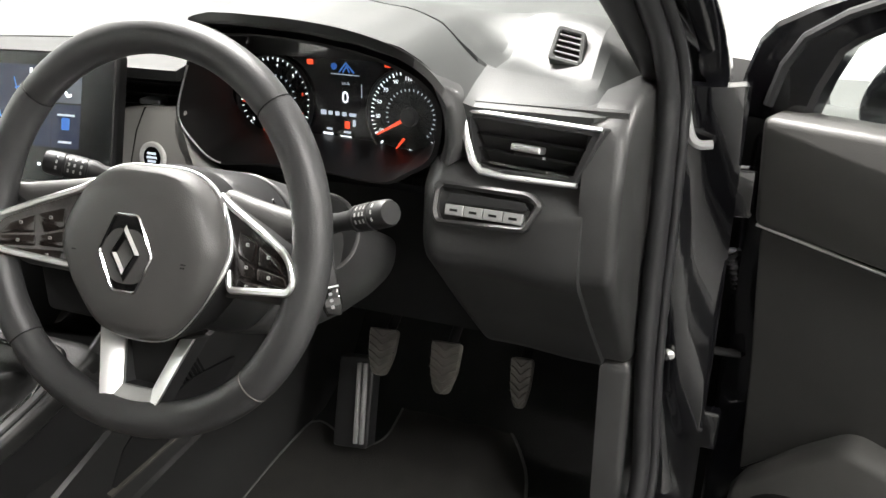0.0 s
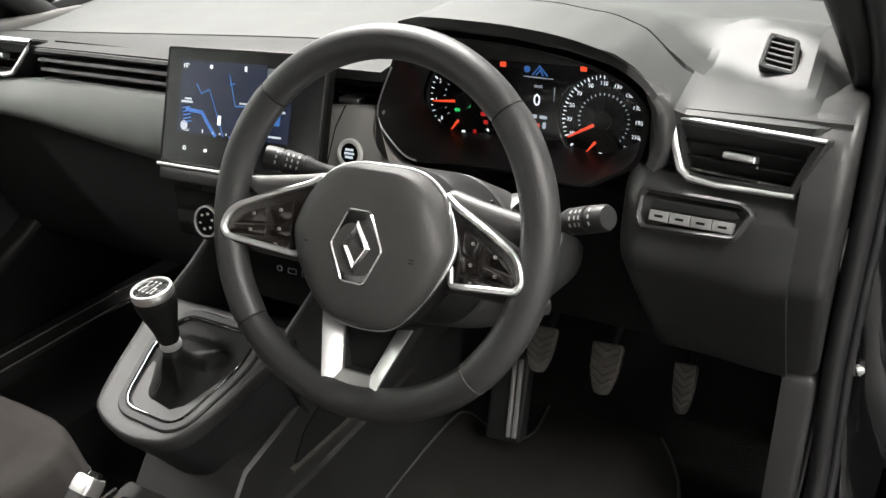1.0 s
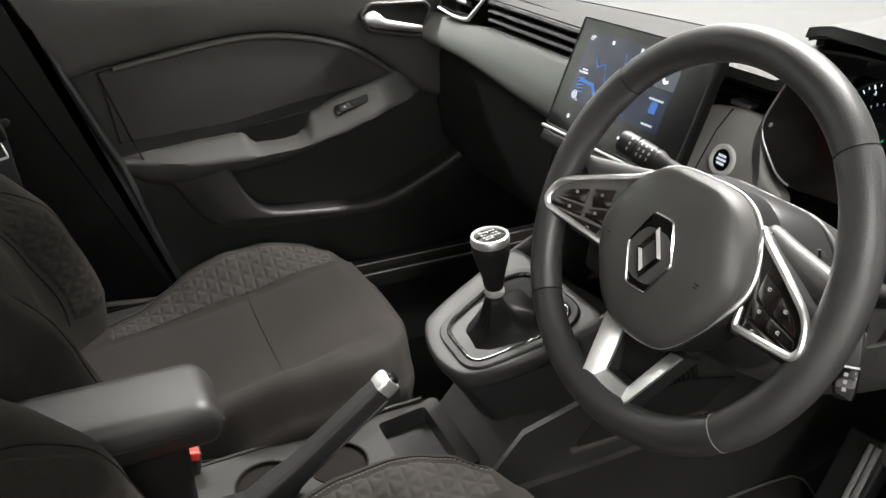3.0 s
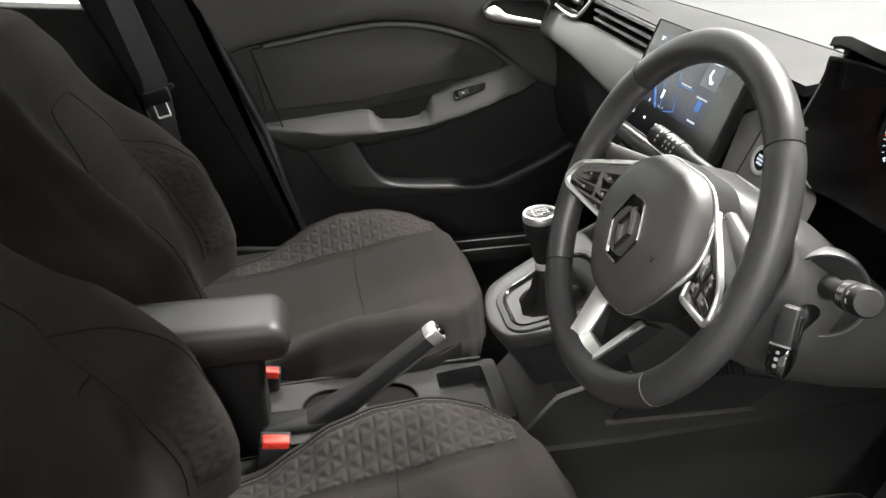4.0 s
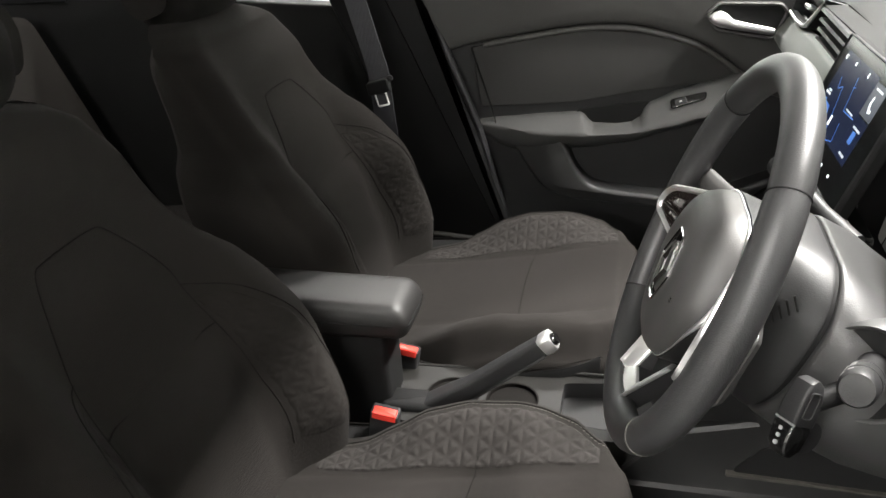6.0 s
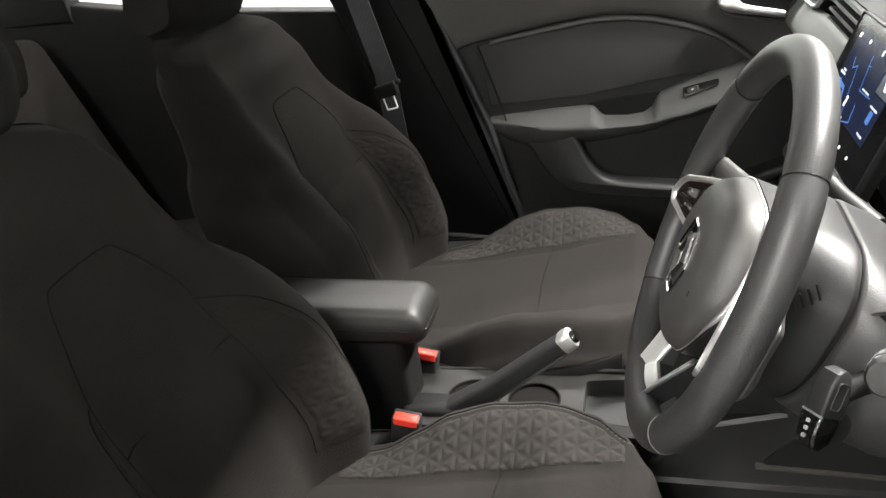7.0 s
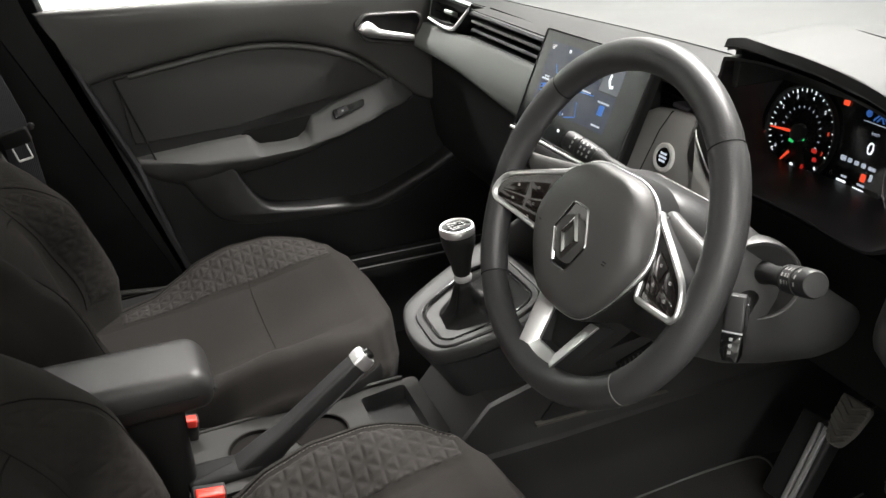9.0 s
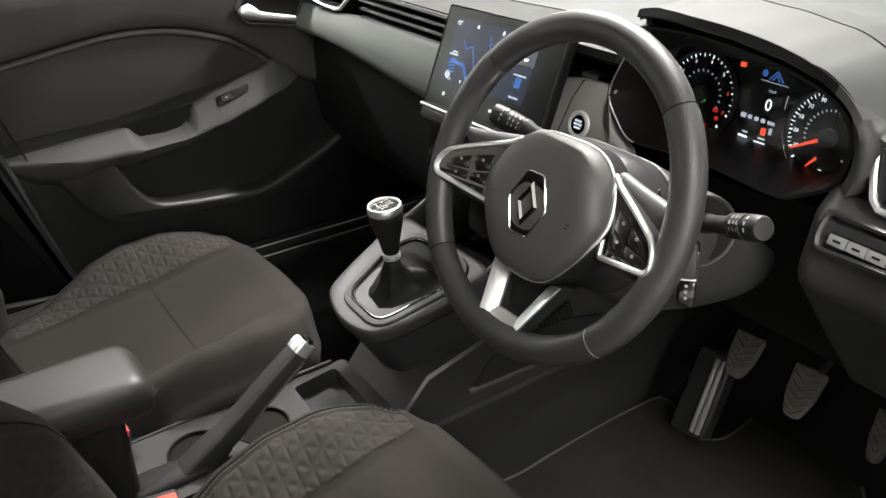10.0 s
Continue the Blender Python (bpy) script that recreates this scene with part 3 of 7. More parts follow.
# visor over the instruments: a thin lip with a dark underside
bm = BM()
lip = spline([Vector((x, 0, z)) for x, z in [(0.2175, 1.0025), (0.23, 1.006), (0.25, 1.0095), (0.294, 1.0125), (0.361, 1.010), (0.424, 1.002), (0.473, 0.989), (0.504, 0.973), (0.523, 0.953), (0.532, 0.932), (0.534, 0.905), (0.528, 0.882)]], 6, False)
loops = []
for i, q in enumerate(lip):
    x, z = q.x, q.z
    k = 1 - smooth((0.975 - z) / 0.03)
    yo = 0.021 * smooth((0.32 - x) / 0.11)
    loops.append([Vector((x + 0.006 * (1 - k), 0.240 + yo, z + 0.005 * k)), Vector((x, 0.237 + yo, z - 0.004)), Vector((x - 0.010 * (1 - k), 0.243 + yo, z - 0.0055 * k)), Vector((x - 0.012 * (1 - k), 0.33, z - 0.026 * k)), Vector((x, 0.33, z - 0.004)), Vector((x + 0.010 * (1 - k), 0.272 + yo, z - 0.003 * k)), Vector((x + 0.010 * (1 - k), 0.256 + yo, z + 0.001 * k))])
cut = [i for i, q in enumerate(lip) if q.x > 0.495][0]
rings(bm, loops[:cut + 1])
part("visor", bm, M_BLACK, dash, "black visor lip over the instruments", sharp=60)
bm = BM()
rings(bm, loops[cut:])
part("visor_flank", bm, M_PLASTIC, dash, "grained grey flank beside the instruments", sharp=60)

bm = BM()
box(bm, XYZ, 0.2135, 0.224, 0.950, 1.001, -0.350, -0.279, 0.003, 0.001)
part("hood_cheek", bm, M_BLACK, dash, "dark end of the instrument hood")

# passenger side: open grille with long slats
GR = back(0.245, 8, 0, 0.92)
bm = BM()
box(bm, GR, -0.455, -0.128, -0.036, 0.024, -0.05, -0.042)
part("grille_back", bm, M_BLACK, dash)
for i in range(4):
    bm = BM()
    v = 0.013 - i * 0.0145
    loops = [[GR.at(x, v + 0.0022, -0.004), GR.at(x, v - 0.0022, -0.002), GR.at(x, v - 0.0030, -0.034), GR.at(x, v + 0.001, -0.034)] for x in lin(-0.452 + 0.004 * i, -0.130, 12)]
    rings(bm, loops)
    part("slat", bm, M_PANEL, dash)


def fascia(x, v):
    """The soft strip under the grille: v 0 at its top, 1 at its foot."""
    inn = smooth((x + 0.66) / 0.10)
    y = 0.238 - 0.028 * math.sin(min(1.0, v * 1.25) * math.pi * 0.62) + 0.008 * v * v + 0.030 * max(0.0, (v - 0.62) / 0.38) ** 2
    top = 0.889 - 0.010 * (1 - smooth((x + 0.6) / 0.2))
    low = 0.814 - 0.036 * smooth((x + 0.60) / 0.46)
    return Vector((x, y, top + (low - top) * v))


bm = BM()
slab(bm, fascia, lin(-0.70, -0.125, 30), lin(0, 1, 18), (0, 0.014, 0))
part("soft_strip", bm, M_SOFT, dash, "pale grey-green soft strip", sharp=60)
# roll under the strip and glovebox
bm = BM()
prof = [(0.275, 0.812), (0.262, 0.790), (0.260, 0.770), (0.262, 0.70), (0.275, 0.62), (0.31, 0.56), (0.40, 0.545), (0.40, 0.80)]
loops = []
for x in lin(-0.70, -0.10, 12):
    dz = 0.028 * (1 - smooth((x + 0.60) / 0.46))
    loops.append([Vector((x, y, z + (dz if z > 0.75 else 0))) for y, z in prof])
rings(bm, loops)
part("glovebox", bm, M_PANEL, dash, "black glovebox door", sharp=50)
bm = BM()
box(bm, back(0.262, 0), -0.20, -0.13, 0.735, 0.738, -0.002, 0.0035, 0.001)
part("glovebox_edge", bm, M_GREY, dash)


def air_vent(outline, inner, fr, slat_v, slat_u, tab, label):
    """A side vent: silver frame, dark duct, slats and a silver tab."""
    bm = BM()
    band(bm, outline, inner, fr, -0.03, 0.004, 0.0022)
    v = part("air_vent", bm, M_PANEL, dash, label)
    bm = BM()
    prism(bm, inset(outline, 0.002), fr, -0.055, -0.045)
    part("duct", bm, M_BLACK, v)
    for (vv, (u0, u1)) in zip(slat_v, slat_u):
        bm = BM()
        rings(bm, [[fr.at(u, vv + 0.0012 + (u - u0) * slope_of(fr), -0.006), fr.at(u, vv - 0.0012 + (u - u0) * slope_of(fr), -0.004), fr.at(u, vv - 0.002 + (u - u0) * slope_of(fr), -0.035), fr.at(u, vv + 0.001 + (u - u0) * slope_of(fr), -0.035)] for u in lin(u0, u1, 6)])
        part("slat", bm, M_GLOSS, v)
    bm = BM()
    box(bm, fr, tab[0] - 0.016, tab[0] + 0.016, tab[1] - 0.0035, tab[1] + 0.0035, -0.012, 0.0015, 0.002, 0.002)
    part("vent_tab", bm, M_SATIN, v, "silver tab")
    return v


def slope_of(fr):
    return 0.0


# driver's side vent
DV = Frame3((0.536, 0.262, 0.930), (0.147, -0.028, 0.0), (0.0, 0.30, 0.95))
DV = Frame3(DV.o, DV.u, (DV.v - DV.u * DV.v.dot(DV.u)))
o1 = rounded([(0, 0.003), (0.153, 0.003), (0.133, -0.055), (0.040, -0.060), (0.021, -0.056)], 0.004, 4)
i1 = [(p.x, p.y) for p in inset(o1, 0.0085)]
vent_d = air_vent([(p.x, p.y) for p in o1], i1, DV, (-0.020, -0.034, -0.047), ((0.016, 0.138), (0.022, 0.135), (0.026, 0.130)), (0.075, -0.0275), "black side air vent with silver edging")
bm = BM()
tube(bm, [DV.at(u, v, 0.003) for u, v in ((0.150, 0.0005), (0.075, 0.0005), (0.006, 0.0005), (0.004, -0.004), (0.012, -0.028), (0.022, -0.048), (0.032, -0.056), (0.06, -0.0575), (0.134, -0.053))], [0.0025, 0.003, 0.003, 0.0035, 0.0045, 0.005, 0.005, 0.0042, 0.0035], 10, flat=0.8)
part("vent_edging", bm, M_SATIN, vent_d, "satin silver edging")

# passenger's side vent
PV = Frame3((-0.467, 0.262, 0.941), (0.98, 0.10, -0.02), (0.0, 0.30, 0.95))
PV = Frame3(PV.o, PV.u, (PV.v - PV.u * PV.v.dot(PV.u)))
o2 = rounded([(0.004, 0.002), (-0.040, -0.052), (-0.060, -0.058), (-0.150, -0.052), (-0.165, 0.004)], 0.004, 4)
i2 = [(p.x, p.y) for p in inset(o2, 0.0085)]
vent_p = air_vent([(p.x, p.y) for p in o2], i2, PV, (-0.016, -0.031, -0.045), ((-0.150, -0.018), (-0.148, -0.03), (-0.146, -0.04)), (-0.085, -0.026), "black side air vent with silver edging")
bm = BM()
tube(bm, [PV.at(u, v, 0.003) for u, v in ((-0.160, 0.001), (-0.08, 0.001), (-0.004, 0.000), (-0.012, -0.012), (-0.030, -0.036), (-0.044, -0.052), (-0.06, -0.0555), (-0.10, -0.055), (-0.150, -0.049))], [0.003, 0.004, 0.004, 0.004, 0.0045, 0.005, 0.005, 0.004, 0.0035], 10, flat=0.8)
part("vent_edging", bm, M_SATIN, vent_p, "satin silver edging")

# demister vent on the right end of the top pad
DM = Frame3((0.6175, 0.3645, 0.9725), (0.98, -0.10, -0.16), (0.06, 0.68, 0.73))
DM = Frame3(DM.o, DM.u, DM.v - DM.u * DM.v.dot(DM.u))
DM.o += DM.n * 0.0035
o3 = rounded([(-0.0205, 0.0215), (0.0115, 0.0205), (0.0235, -0.0200), (-0.0165, -0.0200)], 0.005, 4)
bm = BM()
band(bm, [(p.x, p.y) for p in o3], [(p.x, p.y) for p in inset(o3, 0.0055)], DM, -0.02, 0.004, 0.0015)
dm = part("demister_vent", bm, M_TOP, dash, "small grey side-window vent")
bm = BM()
prism(bm, inset(o3, 0.0045), DM, 0.0004, 0.0012)
part("duct", bm, M_GROOVE, dm)
for i in range(5):
    bm = BM()
    v = 0.0115 - i * 0.0066
    box(bm, DM, -0.0150 + i * 0.0008, 0.0105 + i * 0.0018, v - 0.0006, v + 0.0006, 0.0008, 0.0032)
    part("slat", bm, M_GREY, dm)

# driver's side fascia below the vent, receding towards the knees
def knee(x, v):
    pts = [(0.0, 0.252, 0.877), (0.25, 0.222, 0.850), (0.45, 0.212, 0.80), (0.5, 0.213, 0.782), (0.75, 0.30, 0.68), (1.0, 0.392, 0.578)]
    y = interp(v, [(a, b) for a, b, c in pts])
    z = interp(v, [(a, c) for a, b, c in pts])
    y += 0.07 * (1 - math.sqrt(max(0.0, 1 - max(0.0, (0.525 - x) / 0.035) ** 2))) - 0.01 * smooth((x - 0.55) / 0.1)
    return Vector((x, y, z))


bm = BM()
slab(bm, knee, lin(0.490, 0.525, 10)[:-1] + lin(0.525, 0.672, 10), lin(0, 1, 28), (0, 0.02, 0.0))
part("knee_panel", bm, M_PLASTIC, dash, "dark knee panel under the vent", sharp=70)
bm = BM()
slab(bm, lambda x, v: Vector((x, 0.305 + 0.10 * v, 0.815 - 0.235 * v)), lin(0.14, 0.50, 4), lin(0, 1, 6), (0, 0.02, 0.0))
part("lower_panel", bm, M_BLACK, dash, "black panel under the column")
bm = BM()
slab(bm, lambda x, v: Vector((x, 0.262 + 0.004 * v, 0.94 - 0.066 * v)), lin(0.515, 0.70, 6), lin(0, 1, 4), (0, 0.03, 0))
part("vent_surround", bm, M_PLASTIC, dash)
# end cheek of the dashboard beside the door
bm = BM()
cheek = [(0.945, 0.33), (0.944, 0.28), (0.925, 0.238), (0.88, 0.215), (0.785, 0.212), (0.68, 0.30), (0.577, 0.395), (0.577, 0.46), (0.93, 0.46)]
ck = Frame3((0.668, 0, 0), (0, 1, 0), (0, 0, 1), (1, 0, 0))
prism(bm, rounded([(y, z) for z, y in cheek], 0.015), ck, 0, 0.038, 0.012, 4)
part("end_cheek", bm, M_PLASTIC, dash, "grained end piece")
# switch strip to the right of the column
SW = Frame3((0.575, 0.216, 0.848), (1, -0.10, 0.03), (0, 0.42, 0.9))
SW = Frame3(SW.o, SW.u, SW.v - SW.u * SW.v.dot(SW.u))
o4 = rounded([(-0.056, 0.021), (0.046, 0.020), (0.060, 0.010), (0.046, -0.019), (-0.05, -0.024), (-0.057, -0.01)], 0.006, 4)
bm = BM()
band(bm, [(p.x, p.y) for p in o4], [(p.x, p.y) for p in inset(o4, 0.006)], SW, -0.02, 0.006, 0.003)
sw = part("switch_strip", bm, M_PLASTIC, dash, "row of small dashboard switches")
bm = BM()
prism(bm, inset(o4, 0.004), SW, -0.02, -0.006)
part("switch_well", bm, M_BLACK, sw)
bm = BM()
prism(bm, rounded([(-0.040, 0.010), (0.040, 0.010), (0.046, 0.004), (0.042, 0.001), (-0.042, -0.001)], 0.002), SW, -0.008, 0.001, 0.001)
part("switch_blank", bm, M_PANEL, sw, "blank dark keys")
for i in range(4):
    u = -0.042 + i * 0.0212
    bm = BM()
    prism(bm, [(u, -0.0125), (u + 0.0204, -0.0125), (u + 0.0204, -0.0015), (u, -0.0015)], SW, -0.008, 0.003, 0.0012)
    part("switch_key", bm, M_GREY, sw, "pale grey key")
    bm = BM()
    box(bm, SW, u + 0.006, u + 0.0145, -0.0085, -0.006, 0.0025, 0.0034)
    part("key_mark", bm, M_BLACK, sw)

# centre: screen carrier, side vent behind the wheel and start-button pod
bm = BM()
prism(bm, rounded([(-0.13, 0.79), (0.15, 0.79), (0.15, 0.95), (-0.13, 0.95)], 0.01), back(0.26, 12), 0, 0.02)
part("screen_carrier", bm, M_BLACK, dash)
bm = BM()
ov = rounded([(0.035, 0.872), (0.165, 0.872), (0.175, 0.935), (0.03, 0.935)], 0.006)
CV = back(0.30, 0)
band(bm, [(p.x, p.y) for p in ov], [(p.x, p.y) for p in inset(ov, 0.005)], CV, -0.05, 0.004)
cv = part("air_vent", bm, M_PANEL, dash, "dark centre air vent beside the screen")
bm = BM()
prism(bm, inset(ov, 0.004), CV, -0.05, -0.04)
part("duct", bm, M_BLACK, cv)
for i in range(3):
    bm = BM()
    box(bm, CV, 0.041, 0.160, 0.887 + i * 0.014, 0.8885 + i * 0.014, -0.035, -0.006)
    part("slat", bm, M_PANEL, cv)
bm = BM()
box(bm, CV, 0.094, 0.126, 0.8915, 0.898, -0.01, 0.006, 0.002, 0.002)
part("vent_tab", bm, M_SATIN, cv, "silver tab")
# surface between vent and screen top
bm = BM()
slab(bm, lambda x, v: Vector((x, 0.272 + 0.03 * v, 0.934 - 0.006 * v)), lin(-0.13, 0.180, 8), lin(0, 1, 4), (0, 0.01, -0.006))
part("ledge", bm, M_PANEL, dash)
bm = BM()
box(bm, XYZ, 0.020, 0.066, 0.880, 0.934, -0.296, -0.258, 0.006, 0.004)
part("screen_mount", bm, M_PANEL, dash, "dark block behind the screen")

PD = back(0.262, 14, 0.13, 0.836)
bm = BM()
podp = rounded([(-0.080, 0.038), (-0.047, 0.0575), (-0.012, 0.0625), (0.044, 0.0645), (0.0405, 0.046), (0.0405, 0.032), (0.047, 0.016), (0.062, 0.003), (0.092, -0.010), (0.090, -0.075), (-0.075, -0.075), (-0.082, -0.04)], 0.010, 6)
prism(bm, podp, PD, -0.022, 0.0, 0.008, 5)
podob = part("start_button_pod", bm, M_POD, dash, "warm grey plastic pod round the start button")
bm = BM()
lathe(bm, [(0.0195, -0.002), (0.0195, 0.003), (0.0180, 0.0046), (0.0140, 0.0040), (0.0130, 0.0015)], PD, 40)
part("start_button_ring", bm, M_PALE, podob, "start button ring, its silver shine put in as pale colour")
bm = BM()
lathe(bm, [(0.0138, -0.002), (0.0138, 0.0022), (0.0128, 0.0032), (0.006, 0.0036), (0.001, 0.0036)], PD, 32)
part("start_button", bm, M_GLOSS, podob, "round black start button")
for i, hw in enumerate((0.0062, 0.0075, 0.006)):
    bm = BM()
    box(bm, PD, -hw, hw, 0.0036 - i * 0.0048, 0.0066 - i * 0.0048, 0.0033, 0.0040)
    part("button_mark", bm, M_GLOWDIM, podob)
bm = BM()
prism(bm, [(-0.0125, 0.060), (-0.0110, 0.060), (-0.0250, 0.030), (-0.0480, -0.070), (-0.0495, -0.070), (-0.0265, 0.030)], PD, -0.004, 0.0006)
part("pod_seam", bm, M_BLACK, podob)

# lower centre: keys, climate knobs, sockets
HV = back(0.172, 16, 0.0, 0.797)
bm = BM()
prism(bm, rounded([(-0.115, 0.012), (0.13, 0.012), (0.12, -0.075), (-0.095, -0.075)], 0.008), HV, -0.05, -0.004, 0.003)
hv = part("climate_panel", bm, M_GLOSS, dash, "gloss black climate panel")
for i in range(8):
    bm = BM()
    u = -0.108 + i * 0.0285
    box(bm, HV, u, u + 0.026, -0.007, 0.007, -0.012, 0.003, 0.0015, 0.0015)
    part("climate_key", bm, M_RED if i == 3 else M_PANEL, hv, "red hazard key" if i == 3 else "")
for i, (u, v) in enumerate(((-0.026, -0.043), (0.042, -0.043), (0.11, -0.043))):
    fr = Frame3(HV.at(u, v), HV.u, HV.v)
    bm = BM()
    lathe(bm, [(0.0215, -0.004), (0.0215, 0.012), (0.0205, 0.0155), (0.0188, 0.0165)], fr, 36)
    kn = part("climate_knob", bm, M_BLACK, hv, "round black climate knob with a silver ring")
    bm = BM()
    lathe(bm, [(0.0212, 0.015), (0.0205, 0.0185), (0.0190, 0.0185), (0.0185, 0.016)], fr, 36)
    part("knob_ring", bm, M_SATIN, kn)
    bm = BM()
    lathe(bm, [(0.0185, 0.010), (0.0183, 0.0165), (0.001, 0.017)], fr, 36)
    part("knob_face", bm, M_GLOSS, kn)
    for j in range(6):
        a = j * math.pi / 3 + 0.3
        bm = BM()
        box(bm, fr, 0.0105 * math.cos(a) - 0.002, 0.0105 * math.cos(a) + 0.002, 0.0105 * math.sin(a) - 0.0015, 0.0105 * math.sin(a) + 0.0015, 0.0166, 0.0174)
        part("knob_mark", bm, M_STITCH, kn)
bm = BM()
box(bm, Frame3(HV.at(-0.012, -0.063), HV.u, HV.v), -0.004, 0.004, -0.0009, 0.0009, 0.0, 0.006)
part("red_light", bm, M_GLOWRED, hv)
PT = back(0.205, 10, 0.05, 0.675)
bm = BM()
prism(bm, rounded([(-0.10, 0.06), (0.11, 0.06), (0.10, -0.05), (-0.09, -0.05)], 0.01), PT, -0.06, 0.0, 0.004)
pt = part("socket_panel", bm, M_BLACK, dash, "black panel with sockets")
for i, (u, hw) in enumerate(((-0.018, 0.0045), (0.004, 0.0075), (0.028, 0.0075))):
    bm = BM()
    o5 = rounded([(u - hw, -0.004), (u + hw, -0.004), (u + hw, 0.004), (u - hw, 0.004)], 0.0035 if i == 0 else 0.001, 3)
    band(bm, [(p.x, p.y) for p in o5], [(p.x, p.y) for p in inset(o5, 0.0012)], PT, -0.002, 0.0012, 0.0003)
    part("socket", bm, M_STITCH, pt)

# bulkhead that closes the dashboard towards the front
bm = BM()
box(bm, back(0.84), -0.72, 0.72, 0.16, 0.955, -0.02, 0.0)
solid("bulkhead", bm, M_CARPET, "dark felt bulkhead behind the dashboard", "bulkhead", kind="structure")

# ---- touchscreen ----
SC = Frame3((0.009, 0.1985, 0.8965), (1, 0.012, 0.02), (0, math.sin(radians(22)), math.cos(radians(22))))
SC = Frame3(SC.o, SC.u, SC.v - SC.u * SC.v.dot(SC.u))
scr = thing("touchscreen", "black touchscreen in a thin frame showing a dark map", "touchscreen", place=SC.o)
so = rounded([(-0.131, -0.077), (0.133, -0.077), (0.131, 0.077), (-0.131, 0.077)], 0.006)
bm = BM()
prism(bm, so, SC, -0.016, -0.001, 0.003)
part("back_case", bm, M_BLACK, scr)
bm = BM()
band(bm, [(p.x, p.y) for p in so], [(p.x, p.y) for p in inset(so, 0.0028)], SC, -0.006, 0.0015, 0.0012)
part("screen_frame", bm, M_PANEL, scr, "thin dark silver frame")
bm = BM()
prism(bm, inset(so, 0.0026), SC, -0.004, 0.0)
part("screen_glass", bm, M_SCREEN, scr)
bm = BM()
box(bm, SC, -0.131, 0.133, -0.0815, -0.0775, -0.004, 0.006, 0.001, 0.001)
part("screen_foot", bm, M_SATIN, scr, "satin silver line under the screen")
bm = BM()
box(bm, SC, -0.128, 0.13, -0.10, -0.0815, -0.03, 0.003, 0.004, 0.003)
part("screen_base", bm, M_PANEL, scr)
bm = BM()
box(bm, SC, -0.104, 0.040, -0.034, 0.060, -0.001, 0.0004)
part("map_area", bm, M_MAP, scr, "dark blue map picture")
bm = BM()
box(bm, SC, 0.041, 0.083, 0.018, 0.056, -0.001, 0.0004)
part("menu_tile", bm, M_TILE, scr)
bm = BM()
box(bm, SC, 0.041, 0.083, -0.034, 0.016, -0.001, 0.0004)
part("menu_tile", bm, M_MAP, scr)


def strokes(lines, fr, n, r, mat, name, parent):
    bm = BM()
    for ln in lines:
        for a, b in zip(ln, ln[1:]):
            d = (Vector(b) - Vector(a)).normalized()
            q = Vector((-d.y, d.x)) * r
            a2, b2 = Vector(a) - d * r * 0.6, Vector(b) + d * r * 0.6
            prism(bm, [a2 + q, a2 - q, b2 - q, b2 + q], fr, n, n + 0.0001)
    return part(name, bm, mat, parent, smooth=False)


strokes([[(-0.075, 0.030), (-0.066, 0.018), (-0.052, 0.024), (-0.022, -0.034)], [(-0.020, 0.044), (-0.006, 0.006), (0.036, 0.008)], [(-0.018, 0.032), (-0.010, 0.034)], [(0.004, -0.008), (0.012, -0.028), (-0.012, -0.034)]], SC, 0.0005, 0.0007, M_GLOWBLUE, "map_road", scr)
strokes([[(-0.090, -0.004), (-0.062, -0.006), (-0.046, -0.024), (-0.036, -0.034)]], SC, 0.0005, 0.0024, M_GLOWBLUE, "map_route", scr)
for i in range(5):
    strokes([[(-0.097 + i * 0.001, -0.003 - i * 0.0045), (-0.084 + i * 0.001, -0.0005 - i * 0.0045)]], SC, 0.0005, 0.0008, M_GLOWBLUE, "map_stripe", scr)
bm = BM()
lathe(bm, [(0.0062, 0.0003), (0.0062, 0.0006), (0.001, 0.0006)], Frame3(SC.at(-0.092, -0.025), SC.u, SC.v), 24)
part("map_button", bm, M_GLOWDIM, scr)
for u, v, hw, hh in ((-0.031, -0.014, 0.0024, 0.006), (-0.090, 0.006, 0.010, 0.0014), (-0.088, 0.010, 0.006, 0.0012), (0.014, 0.010, 0.014, 0.0010), (0.062, 0.050, 0.012, 0.0013), (0.062, -0.027, 0.010, 0.0013), (0.062, 0.004, 0.013, 0.0012),
                     (-0.052, 0.053, 0.0022, 0.0022), (0.006, 0.053, 0.0016, 0.003), (-0.058, -0.030, 0.0006, 0.0022), (-0.040, -0.031, 0.0012, 0.0012), (-0.028, -0.031, 0.0012, 0.0012), (-0.017, -0.031, 0.0012, 0.0012)):
    bm = BM()
    box(bm, SC, u - hw, u + hw, v - hh, v + hh, 0.0003, 0.0007)
    part("screen_mark", bm, M_GLOWDIM if hh < 0.002 else M_GLOWWHITE, scr)
words("screen_text", "15°", SC, -0.096, 0.052, 0.0006, 0.0085, M_GLOWWHITE, scr)
words("screen_text", "Edit", SC, -0.086, -0.0305, 0.0006, 0.0055, M_GLOWDIM, scr)
bm = BM()
box(bm, SC, 0.056, 0.068, -0.013, 0.001, 0.0003, 0.0008, 0.002)
part("menu_icon", bm, M_GLOWBLUE, scr)
strokes([[(0.058, 0.041), (0.057, 0.034), (0.063, 0.026), (0.068, 0.027)]], SC, 0.0005, 0.0017, M_GLOWWHITE, "phone_icon", scr)
